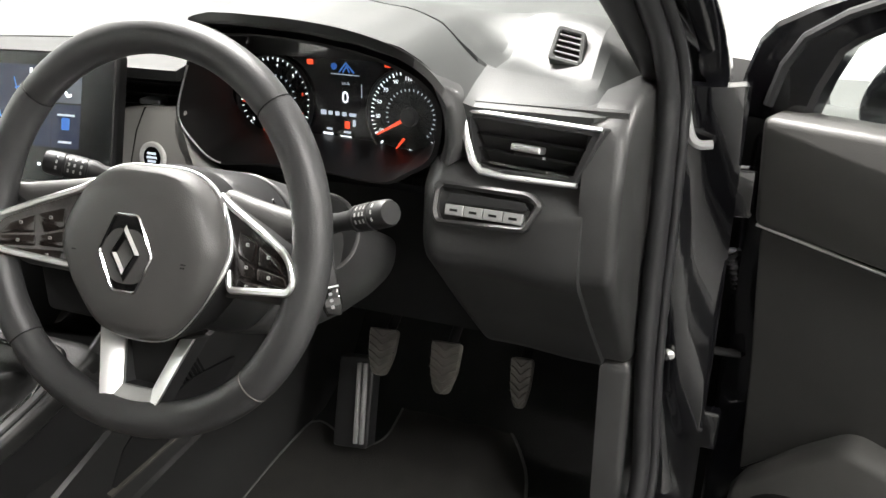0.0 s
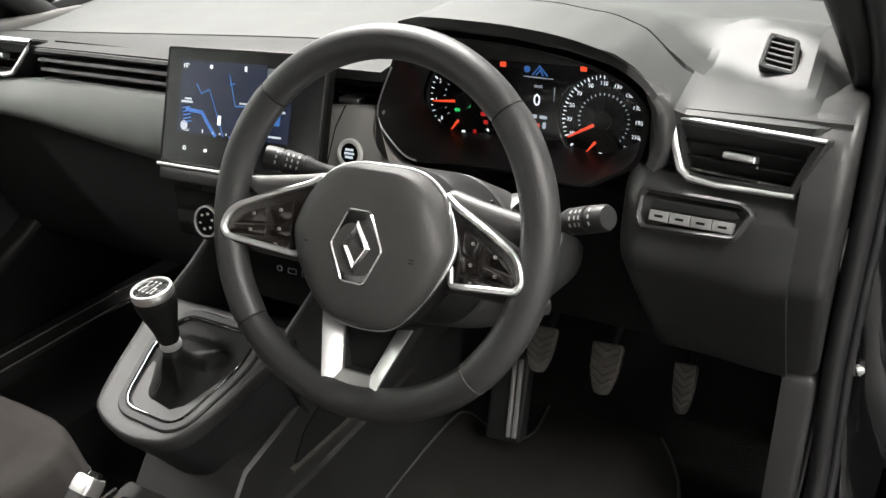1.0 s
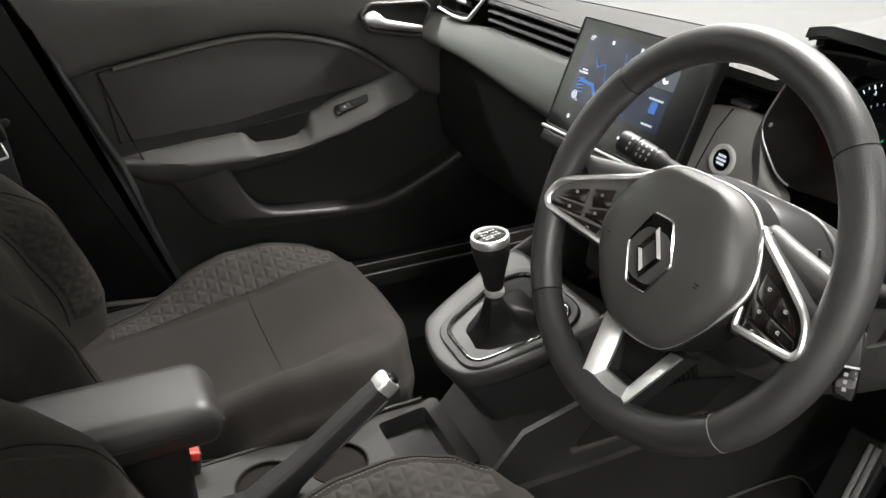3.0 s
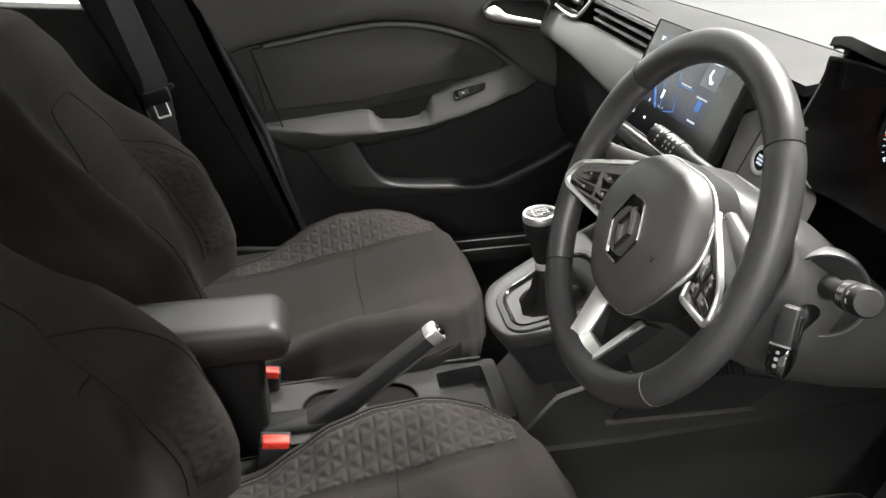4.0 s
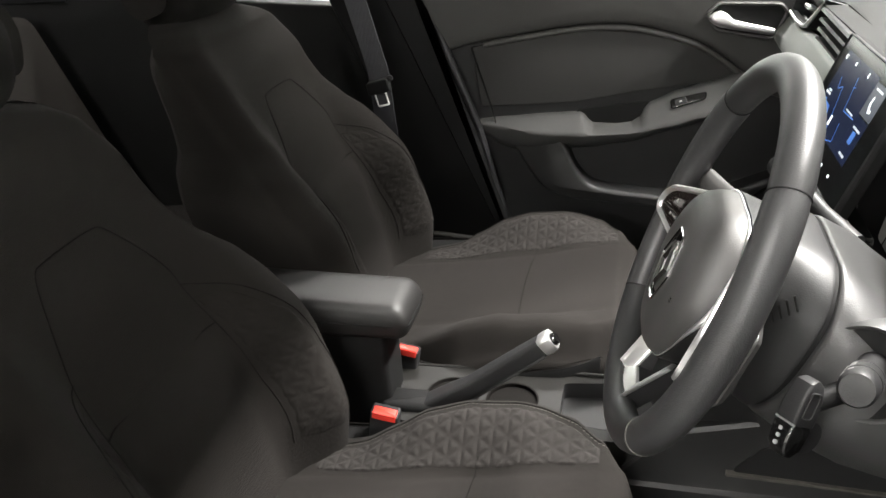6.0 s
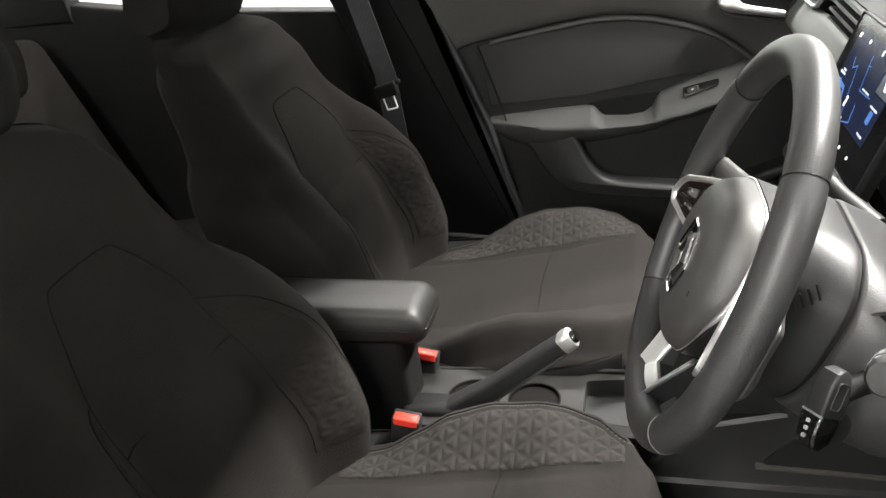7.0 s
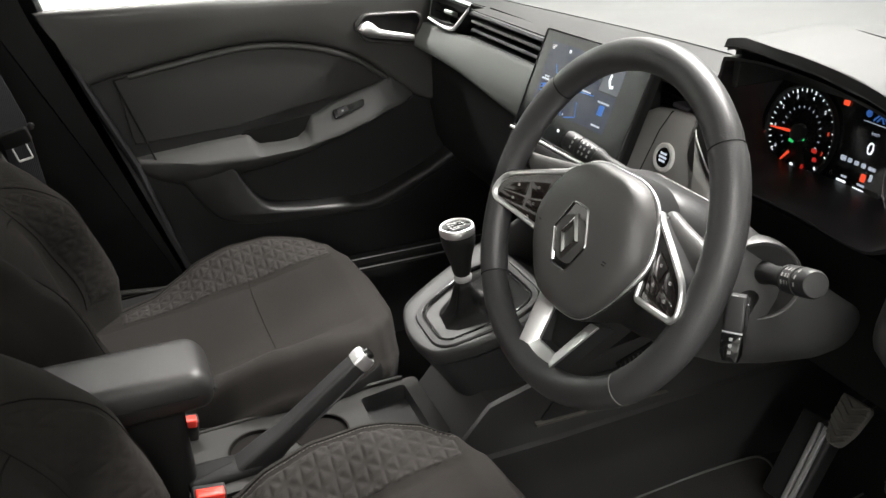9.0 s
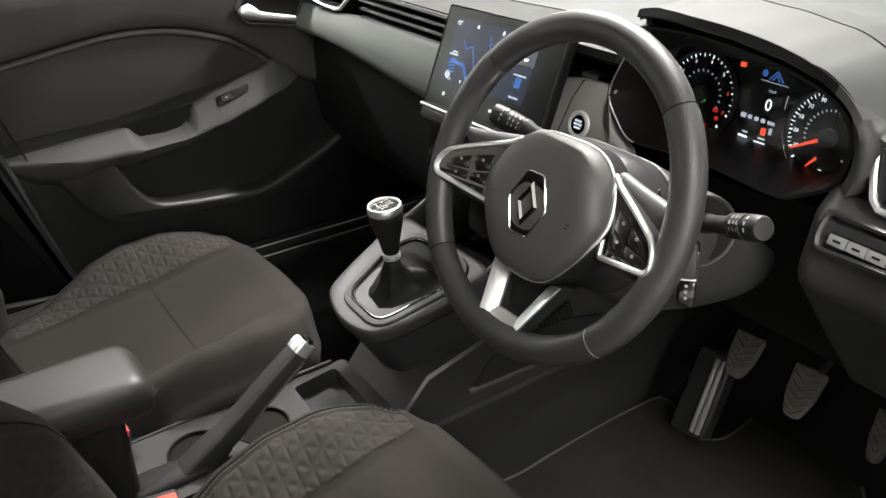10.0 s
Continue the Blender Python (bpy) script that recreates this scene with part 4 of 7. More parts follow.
for i in range(5):
    u = -0.088 + i * 0.0375
    bm = BM()
    fr = Frame3(SC.at(u, -0.0545), SC.u, SC.v)
    if i == 0:
        o5 = rounded([(-0.0026, -0.0026), (0.0026, -0.0026), (0.0026, 0.0026), (-0.0026, 0.0026)], 0.0026, 4)
        band(bm, [(p.x, p.y) for p in o5], [(p.x, p.y) for p in inset(o5, 0.0009)], fr, 0.0002, 0.0005, 0.0001)
    else:
        box(bm, fr, -0.0024, 0.0024, -0.0018, 0.0018, 0.0002, 0.0005, 0.0008)
    part("touch_key", bm, M_GLOWWHITE, scr)

# ---- instrument cluster ----
cl = thing("instrument_cluster", "gloss black instrument cluster with two lit dials", "instrument cluster", place=(0.32, 0.36, 0.9))
CLF = Frame3((0.32, 0.372, 0.895), (1, -0.06, 0), (0, 0.12, 0.99))
CLF = Frame3(CLF.o, CLF.u, CLF.v - CLF.u * CLF.v.dot(CLF.u))
BIN = [(0.222, 0.984), (0.30, 0.990), (0.405, 0.981), (0.472, 0.962), (0.503, 0.935), (0.506, 0.905), (0.497, 0.874), (0.468, 0.854), (0.437, 0.841), (0.36, 0.846), (0.285, 0.845), (0.238, 0.841), (0.209, 0.844), (0.189, 0.857), (0.173, 0.877), (0.172, 0.897), (0.186, 0.929), (0.206, 0.962), (0.209, 0.975)]
bin3 = spline([Vector((x, 0, z)) for x, z in BIN], 5)
ctr = Vector((0.325, 0, 0.905))
bm = BM()
loops = []
for s, y, dz in ((1.045, 0.33, 0), (1.05, 0.275, 0), (1.035, 0.262, 0), (1.0, 0.262, 0), (0.985, 0.275, 0), (0.96, 0.34, 0), (0.955, 0.372, 0)):
    loops.append([Vector((ctr.x + (p.x - ctr.x) * s, y + 0.013 * smooth((0.24 - p.x) / 0.06) * (1 if y < 0.3 else 0), ctr.z + (p.z - ctr.z) * s)) for p in bin3])
rings(bm, loops, True, False, False)
part("cluster_shroud", bm, M_CLUSTER, cl, "gloss black shroud")
bm = BM()
prism(bm, [((ctr.x + (p.x - ctr.x) * 1.03), ctr.z + (p.z - ctr.z) * 1.03) for p in bin3], back(0.392), -0.01, 0.004)
part("cluster_back", bm, M_BLACK, cl)
bm = BM()
tube(bm, [Vector((ctr.x + (p.x - ctr.x) * 1.018, 0.262 + 0.013 * smooth((0.24 - p.x) / 0.06), ctr.z + (p.z - ctr.z) * 1.018)) for p in bin3[56:84]], 0.0013, 8)
part("cluster_edge", bm, M_SATIN, cl, "thin silver edge")


def dial(cu, cv, radius, marks, a0, a1, reds, name):
    """A round gauge: ring, ticks, numbers and needle."""
    fr = Frame3(CLF.at(cu, cv), CLF.u, CLF.v)
    bm = BM()
    lathe(bm, [(radius + 0.0015, -0.01), (radius + 0.0015, 0.001), (radius, 0.0022), (radius - 0.0012, 0.001), (radius - 0.0014, -0.004)], fr, 56)
    d = part(name, bm, M_PANEL, cl, "round gauge with white figures")
    bm = BM()
    lathe(bm, [(radius - 0.0012, -0.008), (radius - 0.0012, -0.004), (0.001, -0.004)], fr, 48)
    part("dial_face", bm, M_SCREEN, d)
    bm = BM()
    pts = [fr.at((radius) * math.cos(radians(a)), radius * math.sin(radians(a)), 0.002) for a in range(195, 318, 6)]
    tube(bm, pts, 0.0009, 6)
    part("dial_ring", bm, M_CHROME, d, "bright lower arc of the ring")
    k = len(marks)
    for i, mk in enumerate(marks):
        a = radians(a0 + (a1 - a0) * i / (k - 1))
        c, s = math.cos(a), math.sin(a)
        red = i in reds
        words("figure", mk, fr, (radius - 0.0125) * c, (radius - 0.0125) * s, -0.0035, 0.0068, M_GLOWRED if red else M_GLOWWHITE, d)
    n = (k - 1) * 4
    bm = BM()
    for i in range(n + 1):
        a = radians(a0 + (a1 - a0) * i / n)
        c, s = math.cos(a), math.sin(a)
        r1, hw = radius - 0.003, (0.0008 if i % 4 == 0 else 0.00045)
        r0 = r1 - (0.0045 if i % 2 == 0 else 0.0028)
        q = Vector((-s, c)) * hw
        p0, p1 = Vector((c, s)) * r0, Vector((c, s)) * r1
        prism(bm, [p0 + q, p0 - q, p1 - q, p1 + q], fr, -0.004, -0.0035)
    part("dial_ticks", bm, M_GLOWWHITE, d, smooth=False)
    bm = BM()
    for i in range(2 * k + 1):
        a = radians(a0 + (a1 - a0) * i / (2 * k))
        c, s = math.cos(a), math.sin(a)
        q = Vector((-s, c)) * 0.0005
        p0, p1 = Vector((c, s)) * radius * 0.53, Vector((c, s)) * (radius * 0.53 + 0.0028)
        prism(bm, [p0 + q, p0 - q, p1 - q, p1 + q], fr, -0.004, -0.0035)
    part("inner_ticks", bm, M_GLOWDIM, d, smooth=False)
    return d, fr


def needle(d, fr, a, r0, r1, w):
    a = radians(a)
    c, s = math.cos(a), math.sin(a)
    q = Vector((-s, c))
    p0, p1 = Vector((c, s)) * r0, Vector((c, s)) * r1
    bm = BM()
    prism(bm, [p0 + q * w, p0 - q * w, p1 - q * w * 0.45, p1 + q * w * 0.45], fr, 0.0, 0.0012)
    part("needle", bm, M_GLOWRED, d, "lit orange-red needle", smooth=False)


sp, spf = dial(0.1095, -0.012, 0.0565, ["10", "30", "50", "70", "90", "110", "130", "150", "170", "190", "210", "230"], 207, -42, (), "speedometer")
needle(sp, spf, 210, 0.010, 0.049, 0.0021)
ta, taf = dial(-0.085, -0.010, 0.0565, ["0", "1", "2", "3", "4", "5", "6", "7"], 218, -20, (6, 7), "rev_counter")
needle(ta, taf, 186, 0.010, 0.047, 0.0018)
for d, fr in ((sp, spf), (ta, taf)):
    bm = BM()
    lathe(bm, [(0.011, -0.004), (0.0105, 0.003), (0.008, 0.0045), (0.001, 0.0048)], fr, 28)
    part("needle_cap", bm, M_PANEL, d)
    bm = BM()
    for i in range(9):
        a = radians(222 + i * 12)
        c, s = math.cos(a), math.sin(a)
        p0, p1 = Vector((c, s)) * 0.049, Vector((c, s)) * 0.0525
        q = Vector((-s, c)) * 0.0011
        prism(bm, [p0 + q, p0 - q, p1 - q, p1 + q], fr, -0.003, -0.0022)
    part("lower_ticks", bm, M_GLOWWHITE, d, smooth=False)
    fr2 = Frame3(fr.at(-0.006, -0.026), fr.u, fr.v)
    needle(d, fr2, 232, 0.0, 0.017, 0.0016)
    bm = BM()
    box(bm, fr, -0.002, 0.003, -0.0445, -0.039, -0.003, -0.002, 0.001)
    part("gauge_symbol", bm, M_GLOWWHITE, d)
for u, v, w in ((0.004, -0.006, 0.006), (-0.010, -0.013, 0.004)):
    bm = BM()
    box(bm, taf, u - w, u + w, v - 0.0022, v + 0.0022, -0.003, -0.002, 0.002)
    part("lamp_symbol", bm, M_GLOWGREEN, ta, "small green telltale")
for u, v, w in ((0.030, -0.014, 0.004), (0.034, -0.024, 0.003), (0.018, -0.038, 0.002)):
    bm = BM()
    box(bm, taf, u - w, u + w, v - 0.0025, v + 0.0025, -0.003, -0.002, 0.0015)
    part("lamp_symbol", bm, M_GLOWDEEP, ta, "small red telltale")
# middle display
bm = BM()
box(bm, CLF, -0.022, 0.048, -0.062, 0.052, -0.006, -0.0045, 0.003)
mid = part("middle_display", bm, M_SCREEN, cl, "small dark trip display")
words("display_text", "0", CLF, 0.020, 0.002, -0.0038, 0.021, M_GLOWWHITE, mid)
words("display_text", "km/h", CLF, 0.021, 0.0195, -0.0038, 0.0055, M_GLOWDIM, mid)
strokes([[(0.012, 0.033), (0.021, 0.044), (0.032, 0.033)], [(0.017, 0.033), (0.022, 0.040), (0.026, 0.033)]], CLF, -0.0042, 0.0010, M_GLOWBLUE, "display_road", mid)
strokes([[(0.0, 0.030), (0.040, 0.030)], [(0.043, 0.020), (0.043, 0.004)]], CLF, -0.0042, 0.0004, M_GLOWDIM, "display_line", mid)
bm = BM()
lathe(bm, [(0.0042, -0.0044), (0.0042, -0.004), (0.001, -0.004)], Frame3(CLF.at(0.004, 0.039), CLF.u, CLF.v), 20)
part("display_disc", bm, M_GLOWBLUE, mid)
for u, v, hw, hh, mt in ((-0.012, -0.018, 0.004, 0.003, M_GLOWDIM), (-0.002, -0.018, 0.003, 0.0025, M_GLOWDIM), (0.008, -0.018, 0.003, 0.0025, M_GLOWDIM), (0.018, -0.018, 0.003, 0.0025, M_GLOWDIM), (0.030, -0.018, 0.005, 0.002, M_GLOWDIM), (0.022, -0.031, 0.0035, 0.0045, M_GLOWRED), (0.032, -0.028, 0.002, 0.004, M_GLOWDIM), (-0.006, -0.044, 0.007, 0.0013, M_GLOWWHITE), (0.020, -0.046, 0.008, 0.0013, M_GLOWWHITE), (-0.004, -0.038, 0.004, 0.0012, M_GLOWDIM), (0.022, -0.040, 0.005, 0.0012, M_GLOWDIM)):
    bm = BM()
    box(bm, CLF, u - hw, u + hw, v - hh, v + hh, -0.0045, -0.0038, min(hw, hh) * 0.5)
    part("display_mark", bm, mt, mid)
for u, v in ((-0.030, 0.042), (0.079, 0.046)):
    bm = BM()
    box(bm, CLF, u - 0.0042, u + 0.0042, v - 0.003, v + 0.003, -0.0045, -0.0035, 0.0016)
    part("warning_lamp", bm, M_GLOWRED, cl, "lit red warning lamp")
bm = BM()
face = [((p.x - 0.32) * 0.955, (p.z - 0.895) * 0.955 + 0.0) for p in bin3]
prism(bm, face, CLF, -0.010, -0.006)
part("dial_panel", bm, M_SCREEN, cl, "dark glossy dial panel")
bm = BM()
slab(bm, lambda u, v: CLF.at(u, v, 0.012 + 0.010 * (1 - (u / 0.18) ** 2)), lin(-0.172, 0.172, 20), lin(-0.066, 0.082, 8), CLF.n * -0.0015)
lens = part("cluster_lens", bm, M_LENS, cl, "clear curved cover")
lens.visible_shadow = False

# ---- steering column ----
col = thing("steering_column", "dark grey plastic steering column shroud with stalks", "steering column", place=(0.326, 0.14, 0.82))
ax = Vector((0, math.cos(WT), -math.sin(WT)))
CO = Frame3((0.326, 0.015, 0.873), (1, 0, 0), (0, math.sin(WT), math.cos(WT)), -ax)
def column_ring(d, k=1.0):
    """Section of the column's cover at d behind the wheel."""
    hw = interp(d, [(0.045, 0.062), (0.060, 0.078), (0.10, 0.098), (0.14, 0.118), (0.18, 0.125), (0.24, 0.120), (0.31, 0.11)]) * k
    up = interp(d, [(0.045, 0.050), (0.060, 0.058), (0.10, 0.060), (0.14, 0.052), (0.18, 0.038), (0.24, 0.02), (0.31, 0.0)]) * k
    dn = interp(d, [(0.045, -0.078), (0.060, -0.088), (0.10, -0.098), (0.14, -0.102), (0.18, -0.104), (0.24, -0.10), (0.31, -0.09)]) * k
    pl = rounded([(-hw, up * 0.5), (-hw * 0.6, up), (hw * 0.6, up), (hw, up * 0.5), (hw, dn * 0.45), (hw * 0.62, dn), (-hw * 0.62, dn), (-hw, dn * 0.45)], 0.03, 5)
    return [CO.at(p[0], p[1], -d) for p in pl]


bm = BM()
rings(bm, [column_ring(0.045, 0.9), column_ring(0.048)] + [column_ring(d) for d in (0.055, 0.062, 0.08, 0.092)] + [column_ring(0.0955, 0.99), column_ring(0.0965, 0.965)])
part("wheel_back_cover", bm, M_PANEL, col, "dark cover behind the hub")
bm = BM()
rings(bm, [column_ring(0.094, 0.95), column_ring(0.104, 0.95)])
part("column_gap", bm, M_BLACK, col)
bm = BM()
rings(bm, [column_ring(0.1005, 0.965), column_ring(0.1015, 0.99), column_ring(0.105)] + [column_ring(d) for d in (0.12, 0.14, 0.16, 0.18, 0.21, 0.24, 0.31)])
part("column_shroud", bm, M_SHROUD, col, "grained dark grey shroud", sharp=60)
bm = BM()
tube(bm, [CO.at(0, -0.01, -0.015), CO.at(0, -0.01, -0.06)], 0.045, 28)
part("column_tube", bm, M_BLACK, col)


def stalk(p0, p1, r0, r1, r2, name):
    """A stalk with a thick grooved end and printed marks."""
    p0, p1 = Vector(p0), Vector(p1)
    d = (p1 - p0)
    n = d.normalized()
    L = d.length
    fr = Frame3(p0, n.orthogonal(), n.cross(n.orthogonal()), n)
    bm = BM()
    lathe(bm, [(r0 * 1.5, -0.02), (r0 * 1.35, 0.0), (r0, L * 0.25), (r1, L * 0.48), (r2, L * 0.56), (r2, L * 0.60), (r2 * 0.93, L * 0.605), (r2 * 0.93, L * 0.62), (r2, L * 0.625), (r2 * 1.04, L * 0.80), (r2 * 0.92, L * 0.805), (r2 * 0.92, L * 0.82), (r2 * 1.02, L * 0.825), (r2 * 0.98, L * 0.97), (r2 * 0.85, L), (0.001, L * 1.005)], fr, 28)
    st = part(name, bm, M_PANEL, col, "matt black control stalk")
    return st, fr, L, r2


for p0, p1, nm in (((0.215, 0.165, 0.845), (0.123, 0.114, 0.882), "light_stalk"), ((0.430, 0.150, 0.836), (0.524, 0.113, 0.878), "wiper_stalk")):
    st, fr, L, r2 = stalk(p0, p1, 0.009, 0.0095, 0.0128, nm)
    face_dir = Vector((0.35, -0.75, 0.55))
    for t in (0.66, 0.72, 0.77, 0.88):
        for k in (-0.32, 0.0, 0.32):
            side = fr.n.cross(face_dir).normalized()
            nrm = side.cross(fr.n).normalized()
            if nrm.dot(face_dir) < 0:
                nrm = -nrm
            a = k * 1.6
            rad = nrm * math.cos(a) + side * math.sin(a)
            f2 = Frame3(fr.o + fr.n * (L * t) + rad * (r2 * 1.0), fr.n, rad.cross(fr.n), rad)
            bm = BM()
            box(bm, f2, -0.0010, 0.0010, -0.0018, 0.0018, -0.001, 0.0004, 0.0004)
            part("stalk_mark", bm, M_STITCH, st, "pale printed mark")
# collar round the wiper stalk's root
bm = BM()
cn = Vector((0.86, -0.46, 0.22)).normalized()
fr = Frame3((0.434, 0.146, 0.830), cn.orthogonal(), cn.cross(cn.orthogonal()), cn)
lathe(bm, [(0.040, -0.022), (0.0400, 0.000), (0.0385, 0.0035), (0.0365, 0.0030), (0.0348, 0.000), (0.033, -0.006), (0.030, -0.012), (0.025, -0.015), (0.022, -0.013), (0.019, -0.004), (0.015, 0.002), (0.010, 0.003)], fr, 48)
part("stalk_collar", bm, M_SHROUD, col, "grey collar with a dark well round the stalk", sharp=80)
bm = BM()
lathe(bm, [(0.0352, 0.0016), (0.0336, -0.0045), (0.030, -0.0105), (0.0255, -0.0130), (0.022, -0.0120), (0.0185, -0.003), (0.014, 0.003)], fr, 48)
part("collar_well", bm, M_BLACK, col)
# remote control pad under the wiper stalk
ra = Vector((0.024, -0.024, -0.064)).normalized()
rn = Vector((0.55, -0.80, 0.30))
rn = (rn - ra * rn.dot(ra)).normalized()
RC = Frame3((0.466, 0.090, 0.816), ra, rn.cross(ra), rn)
bm, loops = BM(), []
for u, hw, n0, n1 in ((-0.026, 0.006, -0.010, -0.004), (-0.023, 0.008, -0.014, 0.001), (-0.012, 0.009, -0.018, 0.004), (0.004, 0.0095, -0.020, 0.004), (0.010, 0.009, -0.020, 0.002)):
    loops.append([RC.at(u, p[0], p[1]) for p in rounded([(-hw, n0), (hw, n0), (hw, n1), (-hw, n1)], 0.003, 3)])
rings(bm, loops)
rc = part("remote_pad", bm, M_PANEL, col, "black audio remote pad")
bm, loops = BM(), []
for u, hw, n0, n1 in ((0.0105, 0.0085, -0.018, 0.001), (0.014, 0.0095, -0.020, 0.003), (0.030, 0.009, -0.018, 0.001), (0.037, 0.007, -0.014, -0.004)):
    loops.append([RC.at(u, p[0], p[1]) for p in rounded([(-hw, n0), (hw, n0), (hw, n1), (-hw, n1)], 0.003, 3)])
rings(bm, loops)
part("remote_end", bm, M_GLOSS, rc)
for sd in (-1, 1):
    fr2 = Frame3(RC.at(-0.010, 0.0092 * sd, -0.007), RC.u, RC.n, RC.v * sd)
    bm = BM()
    band(bm, rounded([(-0.008, -0.005), (0.014, -0.005), (0.014, 0.006), (-0.008, 0.006)], 0.003), rounded([(-0.0066, -0.0038), (0.0126, -0.0038), (0.0126, 0.0048), (-0.0066, 0.0048)], 0.002), fr2, -0.002, 0.0008, 0.0004)
    part("remote_key", bm, M_PANEL, rc)
bm = BM()
tube(bm, [RC.at(0.020, 0.004, -0.026), RC.at(0.020, -0.008, -0.026)], 0.0135, 20)
part("remote_wheel", bm, M_PANEL, rc)
bm = BM()
tube(bm, [RC.at(0.0103, -0.009, 0.002), RC.at(0.0103, 0.009, 0.002)], 0.0010, 6)
part("remote_line", bm, M_SATIN, rc)
for i in range(3):
    bm = BM()
    box(bm, RC, 0.015 + i * 0.006, 0.018 + i * 0.006, -0.0015, 0.0015, 0.000, 0.0036 - i * 0.0004, 0.0008)
    part("remote_mark", bm, M_GREY, rc)
bm = BM()
tube(bm, [RC.at(-0.006, 0, -0.012), (0.425, 0.150, 0.815)], 0.009, 12)
part("remote_stem", bm, M_BLACK, rc)
# ribbed mark on the cover behind the hub
bm = BM()
for i in range(9):
    t = i / 8
    a0 = Vector((0.417, 0.0895, 0.886)).lerp(Vector((0.415, 0.047, 0.851)), t)
    tube(bm, [a0 + Vector((0.002, 0, 0.0)), a0 + Vector((0.002, 0.004, -0.014)) * (1 - 0.5 * t)], 0.0010, 6)
part("cover_ribs", bm, M_TRAY, col, "small patch of grey ribs")

# ---- centre console ----
con = thing("centre_console", "dark plastic centre console with cup holders and gear gaiter", "centre console", place=(0, 0.0, 0.2))
CN = Frame3((0, 0, 0.578), (1, 0, 0), (0, 0.917, 0.399))
spoon = spline([Vector((x, v, 0)) for x, v in [(-0.127, 0.135), (-0.122, 0.07), (-0.106, -0.012), (-0.085, -0.044), (-0.022, -0.060), (0.040, -0.048), (0.067, -0.012), (0.087, 0.042), (0.102, 0.105), (0.104, 0.142), (0.04, 0.146), (-0.06, 0.144)]], 6)
spoon = [(p.x, p.y) for p in spoon]
for sx, x0, x1 in ((-1, -0.1215, -0.112), (1, 0.0995, 0.106)):
    bm, loops = BM(), []
    for v, lift, x in ((0.10, -0.004, x0), (0.14, 0.0, x0), (0.20, 0.006, (x0 + x1) / 2), (0.26, 0.018, x1), (0.30, 0.034, x1)):
        loops.append([CN.at(x + u, v, n + lift) for u, n in ((-0.006, -0.13), (-0.006, -0.004), (-0.003, 0.0), (0.003, 0.0), (0.006, -0.004), (0.006, -0.13))])
    rings(bm, loops)
    part("console_wing", bm, M_CONSOLE, con, "grained grey edge rising to the dashboard", sharp=60)
bm = BM()
slab(bm, lambda x, v: CN.at(x, v, -0.03 - 0.10 * smooth((v - 0.14) / 0.10)), lin(-0.108, 0.095, 6), lin(0.12, 0.32, 10), (0, 0, -0.01))
part("console_bin", bm, M_BLACK, con, "dark open bin in front of the lever")
bm = BM()
loops = []
for s, n in ((0.90, -0.030), (0.985, -0.027), (1.0, -0.022), (1.0, -0.008), (0.985, -0.0015), (0.955, 0.0), (0.86, -0.001)):
    loops.append([CN.at(-0.01 + (x + 0.01) * s, 0.08 + (v - 0.08) * s, n) for x, v in spoon])
rings(bm, loops, True, True, True)
part("gear_surround", bm, M_CONSOLE, con, "grained grey gear surround", sharp=60)
bm, loops = BM(), []
for s, n in ((0.86, -0.13), (0.92, -0.075), (0.97, -0.040), (0.984, -0.0275), (0.95, -0.027)):
    loops.append([CN.at(-0.01 + (x + 0.01) * s, 0.08 + (v - 0.08) * s, n) for x, v in spoon])
rings(bm, loops)
part("console_box", bm, M_PANEL, con, "dark lower box of the gear console", sharp=60)
hole = rounded([(-0.052, -0.020), (0.040, -0.022), (0.070, 0.075), (0.066, 0.118), (-0.058, 0.118), (-0.073, 0.075)], 0.022, 6)
bm = BM()
band(bm, [(p.x, p.y) for p in inset(hole, -0.016)], [(p.x, p.y) for p in inset(hole, -0.004)], CN, -0.006, 0.0035, 0.002)
part("gear_rim", bm, M_PANEL, con)
bm = BM()
band(bm, [(p.x, p.y) for p in inset(hole, -0.0042)], [(p.x, p.y) for p in hole], CN, -0.006, 0.004, 0.0014)
part("gear_frame", bm, M_GLOSS, con, "gloss black frame round the gaiter")
bm = BM()
tube(bm, [CN.at(p.x, p.y, 0.0042) for p in inset(hole, -0.0032)], 0.0006, 6, True)
part("gear_ring", bm, M_GLOSS, con, "thin glossy ring round the gaiter")

# tunnel between the front seats
bm, loops = BM(), []
for y, zt, hw in ((-0.034, 0.400, 0.086), (0.03, 0.475, 0.087), (0.14, 0.505, 0.089), (0.30, 0.52, 0.086), (0.62, 0.52, 0.076), (0.83, 0.50, 0.10)):
    loops.append([Vector((hw - 0.004, y, zt)), Vector((hw, y, zt - 0.006)), Vector((hw + 0.001, y, 0.392)), Vector((hw + 0.003, y, 0.385)), Vector((hw + 0.009, y, 0.380)), Vector((hw + 0.010, y, 0.33)), Vector((hw - 0.006, y, 0.14)),
                  Vector((-hw + 0.006, y, 0.14)), Vector((-hw - 0.010, y, 0.33)), Vector((-hw - 0.009, y, 0.380)), Vector((-hw - 0.003, y, 0.385)), Vector((-hw - 0.001, y, 0.392)), Vector((-hw, y, zt - 0.006)), Vector((-hw + 0.004, y, zt))])
rings(bm, loops)
part("tunnel_front", bm, M_TUNNEL, con, "dark tunnel cover", sharp=30)
bm = BM()
box(bm, Frame3((0, 0, 0), (1, 0, 0), (0, 1, 0)), -0.084, 0.084, -0.62, -0.034, 0.14, 0.366, 0.01, 0.006)
